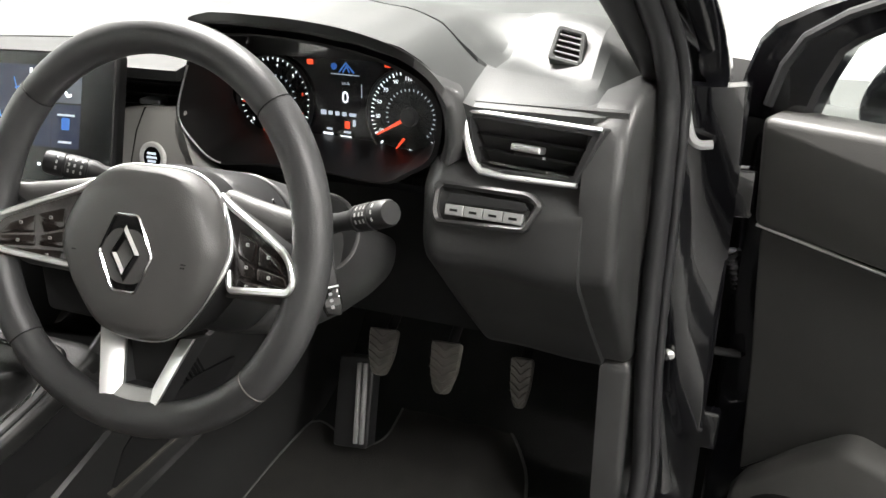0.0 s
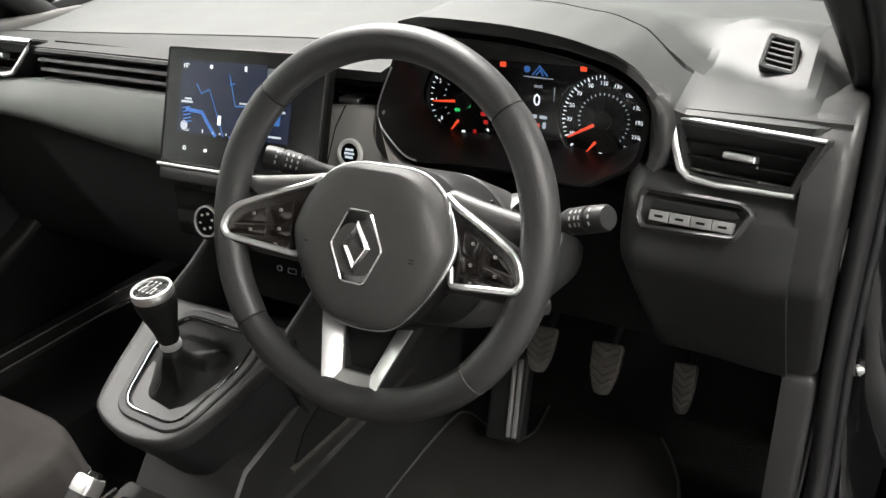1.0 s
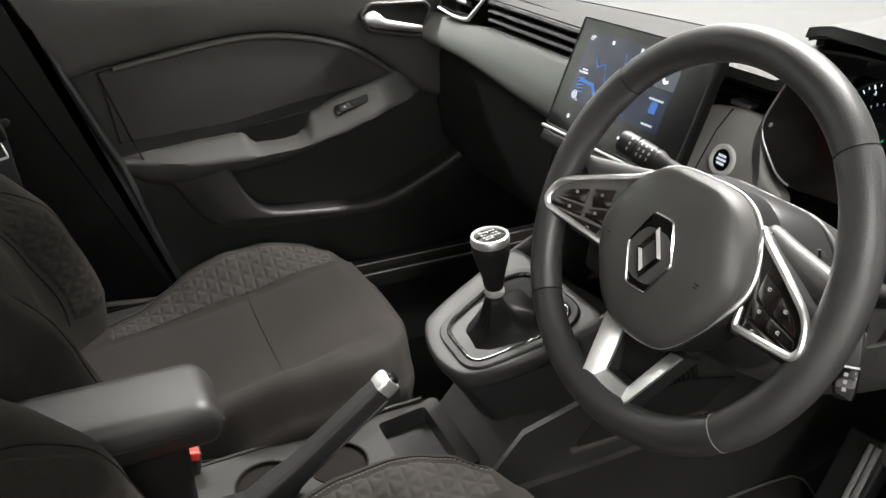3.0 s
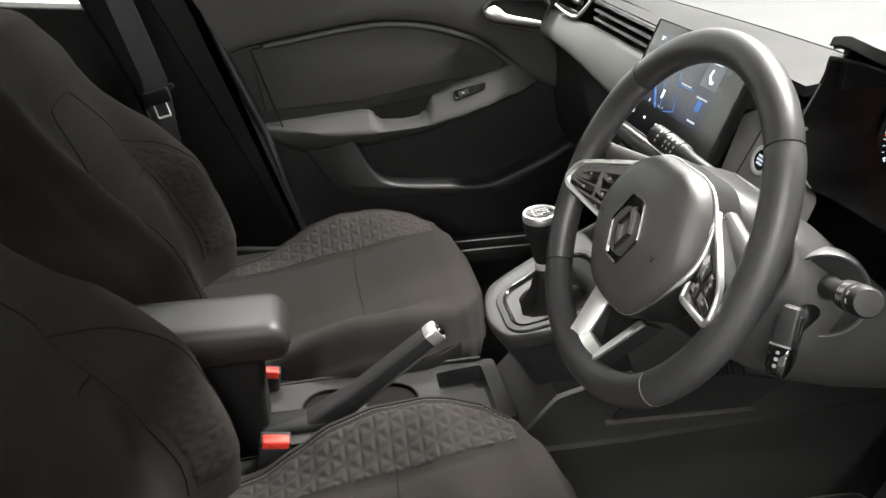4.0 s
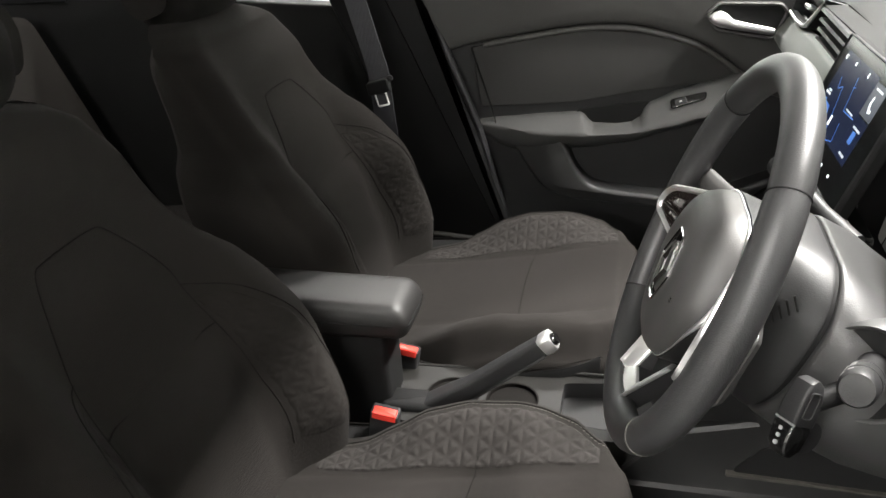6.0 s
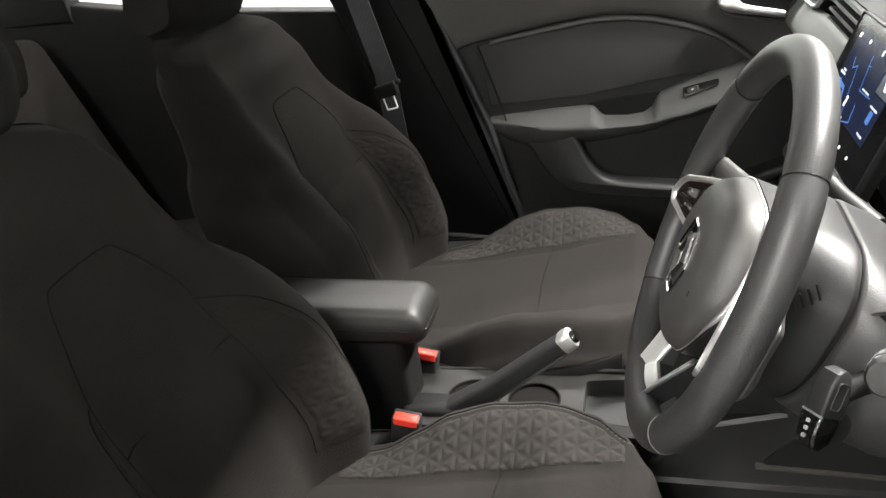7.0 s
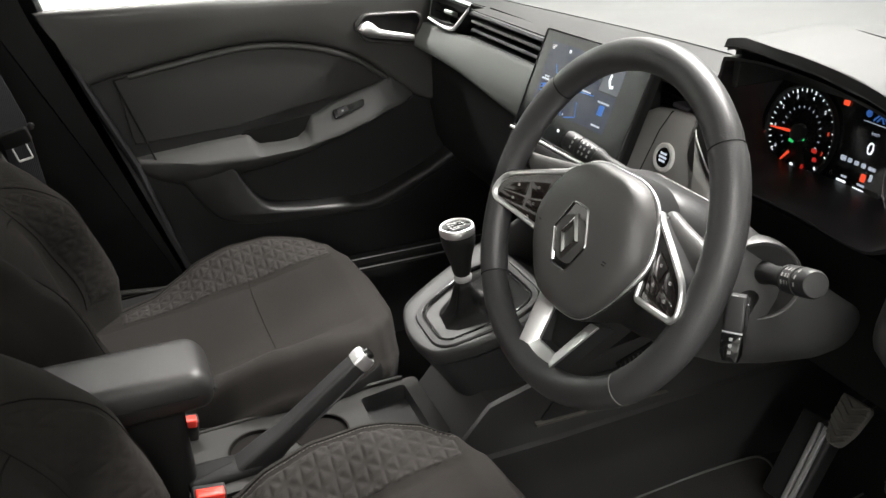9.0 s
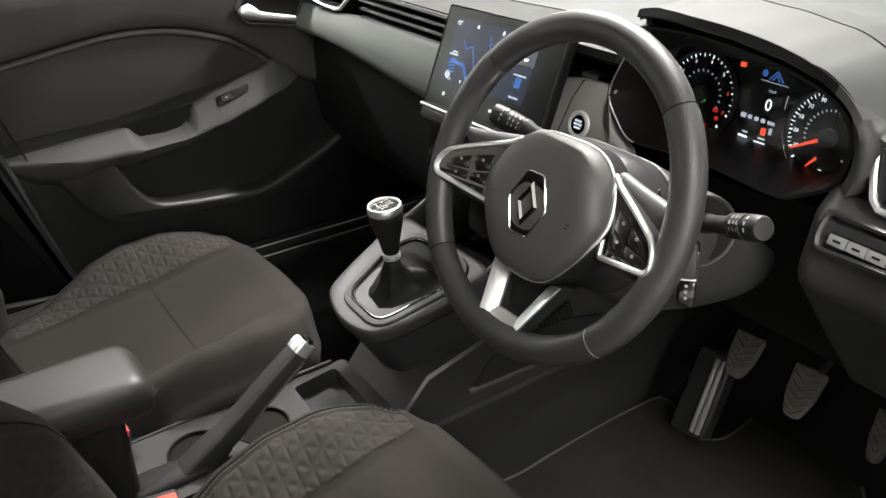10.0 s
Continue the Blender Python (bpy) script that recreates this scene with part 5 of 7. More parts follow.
part("tunnel_side", bm, M_TUNNEL, con, "dark tunnel cover", sharp=30)
# pocket edge: the highlight along it is painted as a paler colour
bm = BM()
rings(bm, [[Vector((0.088, y, z - h)), Vector((0.096, y, z - h)), Vector((0.096, y, z + h)), Vector((0.088, y, z + 2 * h))] for y, z, h in ((0.105, 0.417, 0.0022), (0.20, 0.414, 0.0022), (0.29, 0.409, 0.0014), (0.35, 0.406, 0.0004))])
part("side_pocket_edge", bm, M_RUBBER, con, "side pocket edge, its highlight put in as a paler colour")
bm = BM()
prism(bm, rounded([(0.112, 0.421), (0.335, 0.411), (0.40, 0.452), (0.30, 0.478), (0.19, 0.480), (0.145, 0.462)], 0.008), Frame3((0.0915, 0, 0), (0, 1, 0), (0, 0, 1), (1, 0, 0)), -0.004, 0.0006)
part("side_pocket", bm, M_PANEL, con)

bm = BM()
box(bm, Frame3((0.0885, 0, 0), (0, 0.95, 0.31), (0, -0.31, 0.95), (1, 0, 0)), 0.385, 0.455, 0.342, 0.388, -0.004, 0.0012, 0.004)
part("tunnel_vent", bm, M_BLACK, con, "small dark vent low on the tunnel")
for i in range(8):
    bm = BM()
    u = 0.392 + i * 0.008
    tube(bm, [Frame3((0.0885, 0, 0), (0, 0.95, 0.31), (0, -0.31, 0.95), (1, 0, 0)).at(u, v, 0.0018) for v in (0.346, 0.384)], 0.0014, 6)
    part("vent_rib", bm, M_PANEL, con)
# tray with two cup holders
def filled(loops, z):
    bm, edges = BM(), []
    for lp in loops:
        vs = [bm.verts.new((x, y, z)) for x, y in lp]
        edges += [bm.edges.new((vs[i], vs[(i + 1) % len(vs)])) for i in range(len(vs))]
    bmesh.ops.triangle_fill(bm, edges=edges, use_beauty=True, use_dissolve=False)

    def inside(p, lp):
        hit = False
        for (x0, y0), (x1, y1) in zip(lp, lp[1:] + lp[:1]):
            if (y0 > p.y) != (y1 > p.y) and p.x < x0 + (x1 - x0) * (p.y - y0) / (y1 - y0):
                hit = not hit
        return hit

    bad = [f for f in bm.faces if any(inside(f.calc_center_median(), lp) for lp in loops[1:])]
    bmesh.ops.delete(bm, geom=bad, context="FACES_ONLY")
    return bm


CUPS = [(0.0, -0.297, 0.040), (0.001, -0.203, 0.038)]
outline = [(p.x, p.y) for p in rounded([(-0.066, -0.40), (0.074, -0.40), (0.078, -0.028), (-0.074, -0.028)], 0.008)]
cub = [(p.x, p.y) for p in rounded([(-0.050, -0.128), (0.045, -0.128), (0.055, -0.052), (-0.060, -0.052)], 0.008)]
holes = [[(cx + r * math.cos(2 * math.pi * i / 32), cy + r * math.sin(2 * math.pi * i / 32)) for i in range(32)] for cx, cy, r in CUPS]
bm = filled([outline, cub] + holes, 0.440)
tray = part("tray", bm, M_TRAY, con, "grey plastic tray between the seats")
bm = BM()
vs = [[bm.verts.new((x, y, z)) for x, y in outline] for z in (0.440, 0.36)]
for i in range(len(outline)):
    j = (i + 1) % len(outline)
    bm.faces.new((vs[0][i], vs[0][j], vs[1][j], vs[1][i]))
part("tray_skirt", bm, M_TRAY, con)
for cx, cy, r in CUPS:
    bm = BM()
    lathe(bm, [(r + 0.003, 0.436), (r + 0.0025, 0.4415), (r, 0.4412), (r - 0.001, 0.436), (r - 0.005, 0.362), (0.001, 0.361)], Frame3((cx, cy, 0), (1, 0, 0), (0, 1, 0)), 32)
    part("cup_holder", bm, M_GROOVE, tray, "round black cup holder")
bm = BM()
rings(bm, [[Vector((x, y, 0.4405)) for x, y in cub], [Vector((x * 0.95, y, 0.415)) for x, y in cub]], True, False, True)
part("coin_tray", bm, M_PANEL, tray)
bm = BM()
tube(bm, [(-0.071, -0.40, 0.437), (-0.074, -0.20, 0.442), (-0.075, -0.05, 0.443)], 0.0035, 8)
part("tray_edge", bm, M_TRAY, con)

# ---- gear lever ----
gl = thing("gear_lever", "black gear lever with a chrome-ringed knob and gaiter", "gear lever", place=(0.0, 0.03, 0.58))
lean = Vector((-0.02, -0.10, 1.0)).normalized()
top = Vector((0.004, 0.016, 0.733))
GK = Frame3(top, Vector((1, 0, 0)) - lean * lean.x, lean.cross(Vector((1, 0, 0))), lean)
bm = BM()
lathe(bm, [(0.0115, -0.078), (0.0138, -0.072), (0.0152, -0.060), (0.0186, -0.046), (0.0226, -0.032), (0.0246, -0.022), (0.0250, -0.015), (0.0235, -0.011), (0.001, -0.009)], GK, 36)
part("knob", bm, M_BLACK, gl, "black gear knob")
bm = BM()
lathe(bm, [(0.0246, -0.011), (0.0254, -0.008), (0.0250, -0.003), (0.0240, 0.0003), (0.0222, 0.0010), (0.0214, 0.0002), (0.0212, -0.004)], GK, 36)
part("knob_ring", bm, M_SATIN, gl, "bright chrome ring")
bm = BM()
lathe(bm, [(0.0213, -0.006), (0.0213, -0.001), (0.013, 0.0004), (0.001, 0.0008)], GK, 32)
cap = part("knob_cap", bm, M_GLOSS, gl, "black cap with the shift pattern")
strokes([[(-0.009, -0.007), (-0.009, 0.007)], [(-0.002, -0.007), (-0.002, 0.007)], [(0.005, -0.007), (0.005, 0.007)], [(-0.009, 0), (0.010, 0)], [(0.010, 0), (0.010, -0.007)]], GK, 0.0006, 0.0006, M_STITCH, "shift_pattern", cap)
for u, v in ((-0.009, 0.0095), (-0.009, -0.0095), (-0.002, 0.0105), (-0.002, -0.0105), (0.005, 0.0105), (0.005, -0.0105), (0.0105, -0.0095)):
    bm = BM()
    box(bm, GK, u - 0.0011, u + 0.0011, v - 0.0014, v + 0.0014, 0.0004, 0.0011)
    part("shift_figure", bm, M_STITCH, cap)
bm = BM()
lathe(bm, [(0.0122, -0.088), (0.0132, -0.086), (0.0132, -0.081), (0.0122, -0.078), (0.008, -0.077)], GK, 28)
part("collar", bm, M_GREY, gl, "dull silver collar")
# gaiter: folds of thin leather from the ring up to the collar
bm, loops = BM(), []
base = [(p.x, p.y) for p in hole]
neck = GK.at(0, 0, -0.090)
for i in range(13):
    t = i / 12
    ring = []
    for j, (x, v) in enumerate(base):
        p = CN.at(x, v, 0.0)
        a = math.atan2(v - 0.05, x)
        q = neck + (GK.u * math.cos(a) + GK.v * math.sin(a)) * 0.0115
        s = smooth(t) * 0.55 + (t ** 0.6) * 0.45
        c = p.lerp(q, s)
        c.z = p.z + (q.z - p.z) * (t ** 1.7) - 0.010 * math.sin(t * math.pi)
        fold = (0.006 * math.sin(5 * a + 7 * t) + 0.004 * math.sin(9 * a - 11 * t)) * math.sin(t * math.pi)
        c += (c - neck).normalized() * fold + Vector((0, 0, fold * 0.7))
        ring.append(c)
    loops.append(ring)
rings(bm, loops, True, False, True)
part("gaiter", bm, shader("gaiter_leather", (0.003, 0.003, 0.003), 0.5, spec=0.14, grain=0.0002, grain_size=0.0015), gl, "soft folded black gaiter", sharp=80)

# ---- handbrake ----
hb = thing("handbrake", "black handbrake lever with a chrome button", "handbrake", place=(0.03, -0.33, 0.43))
p0, p1 = Vector((0.030, -0.352, 0.405)), Vector((0.034, -0.147, 0.568))
n = (p1 - p0).normalized()
HB = Frame3(p0, Vector((1, 0, 0)) - n * n.x, n.cross(Vector((1, 0, 0)) - n * n.x), n)
L = (p1 - p0).length
bm, loops = BM(), []
for s, a, b in ((0, 0.019, 0.026), (0.15, 0.019, 0.025), (0.35, 0.0165, 0.0205), (0.45, 0.0145, 0.0165), (0.7, 0.0140, 0.0155), (0.9, 0.0138, 0.015), (1.0, 0.0130, 0.014)):
    pl = rounded([(-a, -b), (a, -b), (a * 0.95, b * 0.55), (a * 0.55, b), (-a * 0.55, b), (-a * 0.95, b * 0.55)], 0.007, 4)
    loops.append([HB.at(p[0], p[1], L * s) for p in pl])
rings(bm, loops)
part("lever", bm, M_PANEL, hb, "grained black grip", sharp=60)
bm = BM()
tube(bm, [HB.at(0.010, 0.0125, L * 0.36), HB.at(0.0095, 0.0118, L * 0.97)], 0.0028, 8)
tube(bm, [HB.at(-0.010, 0.0125, L * 0.36), HB.at(-0.0095, 0.0118, L * 0.97)], 0.0028, 8)
part("grip_ridge", bm, M_PLASTIC, hb)
bm, loops = BM(), []
for s, a, b in ((-0.004, 0.0136, 0.0145), (0.004, 0.0142, 0.0152), (0.012, 0.0135, 0.0145), (0.015, 0.012, 0.013)):
    pl = rounded([(-a, -b), (a, -b), (a * 0.95, b * 0.55), (a * 0.55, b), (-a * 0.55, b), (-a * 0.95, b * 0.55)], 0.006, 4)
    loops.append([HB.at(p[0], p[1], L + s) for p in pl])
rings(bm, loops)
part("end_ring", bm, M_SATIN, hb, "chrome end ring")
bm = BM()
lathe(bm, [(0.0095, 0.0), (0.0095, 0.017), (0.0075, 0.021), (0.001, 0.0215)], Frame3(HB.at(0, 0, L), HB.u, HB.v), 24)
part("button", bm, M_GLOSS, hb)
bm = BM()
prism(bm, rounded([(0.004, -0.40), (0.056, -0.40), (0.052, -0.295), (0.008, -0.295)], 0.012), Frame3((0, 0, 0), (1, 0, 0), (0, 1, 0)), 0.41, 0.452, 0.01)
part("lever_boot", bm, M_BLACK, hb)

# ---- armrest ----
ar = thing("armrest", "dark vinyl centre armrest between the front seats", "armrest", place=(0, -0.5, 0.42))
bm, loops = BM(), []
for x in lin(-1, 1, 15):
    e = math.sqrt(max(0, 1 - abs(x) ** 5))
    hw, dz, dy = 0.054, 0.012 * (1 - e), 0.012 * (1 - e)
    pr = rounded([(-0.347 - dy, 0.567 + dz), (-0.341 - dy, 0.600), (-0.358 - dy, 0.6245 - dz), (-0.66, 0.630 - dz), (-0.66, 0.560 + dz)], 0.015, 5)
    loops.append([Vector((0.004 + hw * x, p[0], p[1])) for p in pr])
rings(bm, loops)
part("armrest_pad", bm, M_ARM, ar, "padded lid with a stitched edge", sharp=70)
bm = BM()
tube(bm, [(-0.0505, -0.64, 0.596), (-0.0512, -0.37, 0.594), (-0.040, -0.343, 0.593), (0.048, -0.343, 0.593), (0.0592, -0.37, 0.594), (0.0585, -0.64, 0.596)], 0.0011, 6)
part("armrest_seam", bm, M_BLACK, ar)
bm = BM()
prism(bm, rounded([(-0.036, -0.66), (0.046, -0.66), (0.044, -0.385), (-0.034, -0.385)], 0.012), Frame3((0, 0, 0), (1, 0, 0), (0, 1, 0)), 0.40, 0.575, 0.004)
part("armrest_box", bm, M_BLACK, ar, "dark box under the lid")

# ---- seat-belt buckles ----
def buckle(p, lean_x):
    b = thing("seat_belt_buckle", "black seat-belt buckle with a red button", "belt buckle", "front seat-belt buckles", p)
    up = Vector((lean_x, 0.18, 1.0)).normalized()
    along = Vector((0, 1, 0)) - up * up.y
    fr = Frame3(p, along, up.cross(along), up)      # v towards the passenger side
    bm = BM()
    prism(bm, rounded([(-0.021, -0.012), (0.021, -0.012), (0.021, 0.012), (-0.021, 0.012)], 0.004), fr, -0.075, 0.0, 0.003)
    part("buckle_body", bm, M_PANEL, b)
    bm = BM()
    prism(bm, rounded([(-0.018, -0.0135), (0.018, -0.0135), (0.018, 0.003), (-0.018, 0.003)], 0.003), fr, -0.009, 0.003, 0.003)
    part("release_button", bm, M_RED, b, "bright red release button")
    bm = BM()
    tube(bm, [fr.at(0, 0, -0.07), fr.at(0, -0.006, -0.12)], 0.011, 10, flat=0.4)
    part("buckle_stem", bm, M_BLACK, b)
    return b


buckle((0.098, -0.3745, 0.476), 0.08)
buckle((-0.070, -0.3875, 0.473), -0.08)

# ---- front seats ----
def cushion_mid(y):
    return interp(y, [(-0.56, 0.425), (-0.40, 0.440), (-0.226, 0.464), (-0.11, 0.490), (-0.06, 0.497), (-0.03, 0.490), (-0.008, 0.465), (0.006, 0.42)])


def cushion_half(y):
    return interp(y, [(-0.56, 0.215), (-0.40, 0.232), (-0.30, 0.246), (-0.20, 0.252), (-0.14, 0.248), (-0.10, 0.236), (-0.06, 0.207), (-0.03, 0.165), (-0.010, 0.115), (0.006, 0.06)])


def cushion_z(s, y):
    """Height of the cushion's cloth at s across and y along."""
    hw = cushion_half(y)
    a = abs(s)
    rise = interp(y, [(-0.46, 0.0), (-0.40, 0.006), (-0.35, 0.026), (-0.30, 0.046), (-0.24, 0.055), (-0.18, 0.048), (-0.11, 0.024), (-0.06, 0.008), (-0.02, 0.0)])
    bol = rise * smooth((a - 0.110) / 0.095)
    edge = smooth((a - (hw - 0.046)) / 0.046)
    front = 1 - smooth((y + 0.12) / 0.08)
    return cushion_mid(y) + bol - 0.058 * edge ** 1.8 - 0.004 * (1 - smooth(abs(a - 0.123) / 0.010)) * front + 0.006 * math.cos(min(1, a / 0.12) * math.pi / 2)


def back_mid(z):
    return interp(z, [(0.40, -0.485), (0.50, -0.500), (0.62, -0.535), (0.75, -0.587), (0.88, -0.650), (0.95, -0.690), (0.985, -0.730)])


def back_half(z):
    return interp(z, [(0.40, 0.215), (0.50, 0.236), (0.62, 0.246), (0.70, 0.243), (0.745, 0.230), (0.785, 0.199), (0.83, 0.189), (0.90, 0.186), (0.94, 0.176), (0.96, 0.155), (0.975, 0.118), (0.985, 0.065)])


def back_y(s, z):
    """Front of the backrest's cloth at s across and z up."""
    hw, a = back_half(z), abs(s)
    reach = interp(z, [(0.40, 0.060), (0.50, 0.080), (0.576, 0.084), (0.661, 0.078), (0.715, 0.062), (0.77, 0.034), (0.82, 0.016), (0.90, 0.006), (0.985, 0.0)])
    bol = reach * smooth((a - 0.104) / 0.082)
    edge = smooth((a - (hw - 0.045)) / 0.045)
    lumbar = 0.014 * math.exp(-((z - 0.60) / 0.07) ** 2) * (1 - smooth((a - 0.06) / 0.08))
    fold = 0.005 * math.exp(-((z - 0.68) / 0.010) ** 2) * (1 - smooth((a - 0.09) / 0.02))
    return back_mid(z) + bol + lumbar - fold - 0.055 * edge ** 1.9


def back_rear(z):
    return interp(z, [(0.40, -0.660), (0.75, -0.755), (0.92, -0.788), (0.985, -0.775)])


def triangles(a, b, side=0.0235):
    """Relief of a quilted pattern of triangles."""
    h = side * math.sqrt(3) / 2
    d = 1.0
    for k in range(3):
        t = math.pi * k / 3
        w = (a * math.cos(t) + b * math.sin(t)) / h
        d = min(d, abs(w - round(w)) * h)
    return 0.0021 * min(1.0, d / 0.0045)


QUILT = [(-0.46, 0.040), (-0.30, 0.066), (-0.20, 0.073), (-0.14, 0.070), (-0.10, 0.058), (-0.06, 0.030)]


def build_seat(cx, label, dy=0.0):
    seat = thing("front_seat", label, "car seat", "front seats", (cx, -0.25, 0.2))
    def by(q, z):
        return back_y(q, z) + dy

    # cushion
    bm, loops = BM(), []
    for y in lin(-0.56, -0.10, 34) + lin(-0.095, 0.006, 24):
        hw = cushion_half(y)
        ring = []
        for i in range(49):
            q = -1 + 2 * i / 48
            s = hw * math.copysign(1 - (1 - abs(q)) ** 1.25, q)
            ring.append(Vector((cx + s, y, cushion_z(s, y))))
        low = 0.375 + 0.02 * smooth((y + 0.06) / 0.06)
        ring += [Vector((cx + hw + 0.003, y, min(ring[-1].z - 0.012, 0.43))), Vector((cx + hw - 0.004, y, low)), Vector((cx + hw - 0.03, y, low - 0.01)), Vector((cx - hw + 0.03, y, low - 0.01)), Vector((cx - hw + 0.004, y, low)), Vector((cx - hw - 0.003, y, min(ring[0].z - 0.012, 0.43)))]
        loops.append(ring)
    rings(bm, loops)
    cush = part("cushion", bm, M_FABRIC, seat, "dark grey-brown cloth cushion", sharp=80)
    for sx in (-1,):
        bm = BM()
        def quilt(u, y):
            s = (0.128 + u) * sx
            z = cushion_z(s, y)
            e = 0.002
            nx = -(cushion_z(s + e, y) - cushion_z(s - e, y)) / (2 * e)
            ny = -(cushion_z(s, y + e) - cushion_z(s, y - e)) / (2 * e)
            nn = Vector((nx, ny, 1)).normalized()
            w = interp(y, QUILT)
            if u > w:
                return None
            rim = min(1, min(u, w - u) / 0.004) * min(1, (y + 0.46) / 0.01) * min(1, (-0.058 - y) / 0.006)
            return Vector((cx + s, y, z)) + nn * (-0.0012 + (0.0014 + triangles(y, u)) * max(0, rim))
        ys = lin(-0.46, -0.058, 161)
        grid_v = {}
        for i, y in enumerate(ys):
            w = interp(y, QUILT)
            for j in range(29):
                grid_v[i, j] = bm.verts.new(quilt(w * j / 28 * 0.9999, y))
        for i in range(160):
            for j in range(28):
                bm.faces.new((grid_v[i, j], grid_v[i, j + 1], grid_v[i + 1, j + 1], grid_v[i + 1, j]))
        part("quilted_side", bm, M_FABRIC2, seat, "quilted triangle-pattern cloth", sharp=25)
        # stitched seam outside the quilt
        bm = BM()
        for i in range(74):
            y = -0.44 + 0.386 * i / 73
            w = interp(y, QUILT) + 0.0045
            s = (0.128 + w) * sx
            s2 = s
            y2 = y + 0.0033
            tube(bm, [Vector((cx + s, y, cushion_z(s, y) + 0.0006)), Vector((cx + s2, y2, cushion_z(s2, y2) + 0.0006))], 0.0004, 5)
        part("seat_stitching", bm, M_PALETHREAD if sx < 0 else M_SIDE, seat, "pale stitched line" if sx < 0 else "")
        bm = BM()
        pts = []
        for y in lin(-0.50, -0.05, 40):
            w = interp(y, QUILT) + 0.0085
            s = (0.128 + w) * sx
            pts.append(Vector((cx + s, y, cushion_z(s, y))))
        tube(bm, pts, 0.0010, 6)
        part("seat_seam", bm, M_GROOVE, seat)
    bm = BM()
    tube(bm, [Vector((cx + s, -0.226 + 0.006 * (s / 0.15) ** 2, cushion_z(s, -0.226) + 0.0002)) for s in lin(-0.150, 0.150, 24)], 0.0009, 6)
    part("seat_seam", bm, M_GROOVE, seat)
    for sx in (-1, 1):
        bm = BM()
        tube(bm, [Vector((cx + sx * (cushion_half(y) + 0.0025), y, 0.438 + 0.03 * smooth((y + 0.3) / 0.25))) for y in lin(-0.5, -0.09, 18)], 0.0010, 6)
        part("seat_seam", bm, M_GROOVE, seat)
    # plastic covers along the sides
    for sx in (-1, 1):
        bm, loops = BM(), []
        for y in lin(-0.55, -0.075, 16):
            h = cushion_half(y) + 0.0035
            zt = 0.436 + 0.028 * smooth((y + 0.3) / 0.25)
            loops.append([Vector((cx + sx * (h - 0.03), y, 0.27)), Vector((cx + sx * (h - 0.006), y, 0.28)), Vector((cx + sx * (h + 0.002), y, 0.36)), Vector((cx + sx * (h + 0.003), y, zt - 0.008)), Vector((cx + sx * (h - 0.001), y, zt - 0.002)), Vector((cx + sx * (h - 0.03), y, zt - 0.012))])
        rings(bm, loops)
        part("side_cover", bm, M_BLACK, seat, "black plastic side cover")
    # base below the cushion
    bm = BM()
    prism(bm, rounded([(cx - 0.215, -0.50), (cx + 0.215, -0.50), (cx + 0.205, -0.06), (cx - 0.205, -0.06)], 0.03), Frame3((0, 0, 0), (1, 0, 0), (0, 1, 0)), 0.26, 0.385, 0.01)
    part("seat_base", bm, M_BLACK, seat)
    for sx in (-1, 1):
        bm = BM()
        box(bm, Frame3((0, 0, 0), (1, 0, 0), (0, 1, 0)), cx + sx * 0.18 - 0.02, cx + sx * 0.18 + 0.02, -0.56, 0.02, 0.19, 0.265, 0.004)
        part("seat_rail", bm, M_PANEL, seat)
    # backrest
    bm, loops = BM(), []
    for z in lin(0.40, 0.90, 52) + lin(0.905, 0.985, 16):
        hw = back_half(z)
        ring = []
        for i in range(49):
            q = -1 + 2 * i / 48
            s = hw * math.copysign(1 - (1 - abs(q)) ** 1.25, q)
            ring.append(Vector((cx + s, by(s, z), z)))
        rear = back_rear(z) + dy
        ring += [Vector((cx + hw + 0.004, ring[-1].y - 0.015, z)), Vector((cx + hw - 0.004, rear + 0.03, z)), Vector((cx + hw - 0.04, rear, z)), Vector((cx - hw + 0.04, rear, z)), Vector((cx - hw + 0.004, rear + 0.03, z)), Vector((cx - hw - 0.004, ring[0].y - 0.015, z))]
        loops.append(ring)
    rings(bm, loops)
    part("backrest", bm, M_FABRIC, seat, "dark grey-brown cloth backrest", sharp=80)
    for sx in (-1, 1):
        bm, gv = BM(), {}
        zs = lin(0.48, 0.722, 81)
        for i, z in enumerate(zs):
            s0 = interp(z, [(0.48, 0.134), (0.54, 0.136), (0.60, 0.131), (0.68, 0.122), (0.722, 0.114)])
            s1 = interp(z, [(0.48, 0.193), (0.54, 0.201), (0.60, 0.198), (0.665, 0.183), (0.705, 0.155), (0.722, 0.125)])
            for j in range(25):
                s = (s0 + (s1 - s0) * j / 24) * sx
                e = 0.002
                nx = -(by(s + e, z) - by(s - e, z)) / (2 * e)
                nz = -(by(s, z + e) - by(s, z - e)) / (2 * e)
                nn = Vector((nx, 1, nz)).normalized()
                rim = min(1, min(j, 24 - j) / 1.5) * min(1, min(i, 80 - i) / 2)
                gv[i, j] = bm.verts.new(Vector((cx + s, by(s, z), z)) + nn * (-0.0012 + (0.0014 + 0.6 * triangles(z, abs(s))) * rim))
        for i in range(80):
            for j in range(24):
                bm.faces.new((gv[i, j], gv[i, j + 1], gv[i + 1, j + 1], gv[i + 1, j]))
        part("quilted_side", bm, M_FABRIC, seat, "quilted triangle-pattern cloth", sharp=25)
        bm = BM()
        line = [(0.0, 0.846), (0.040, 0.845), (0.060, 0.838), (0.085, 0.800), (0.102, 0.765), (0.109, 0.735), (0.118, 0.68), (0.127, 0.60), (0.132, 0.54), (0.130, 0.48)]
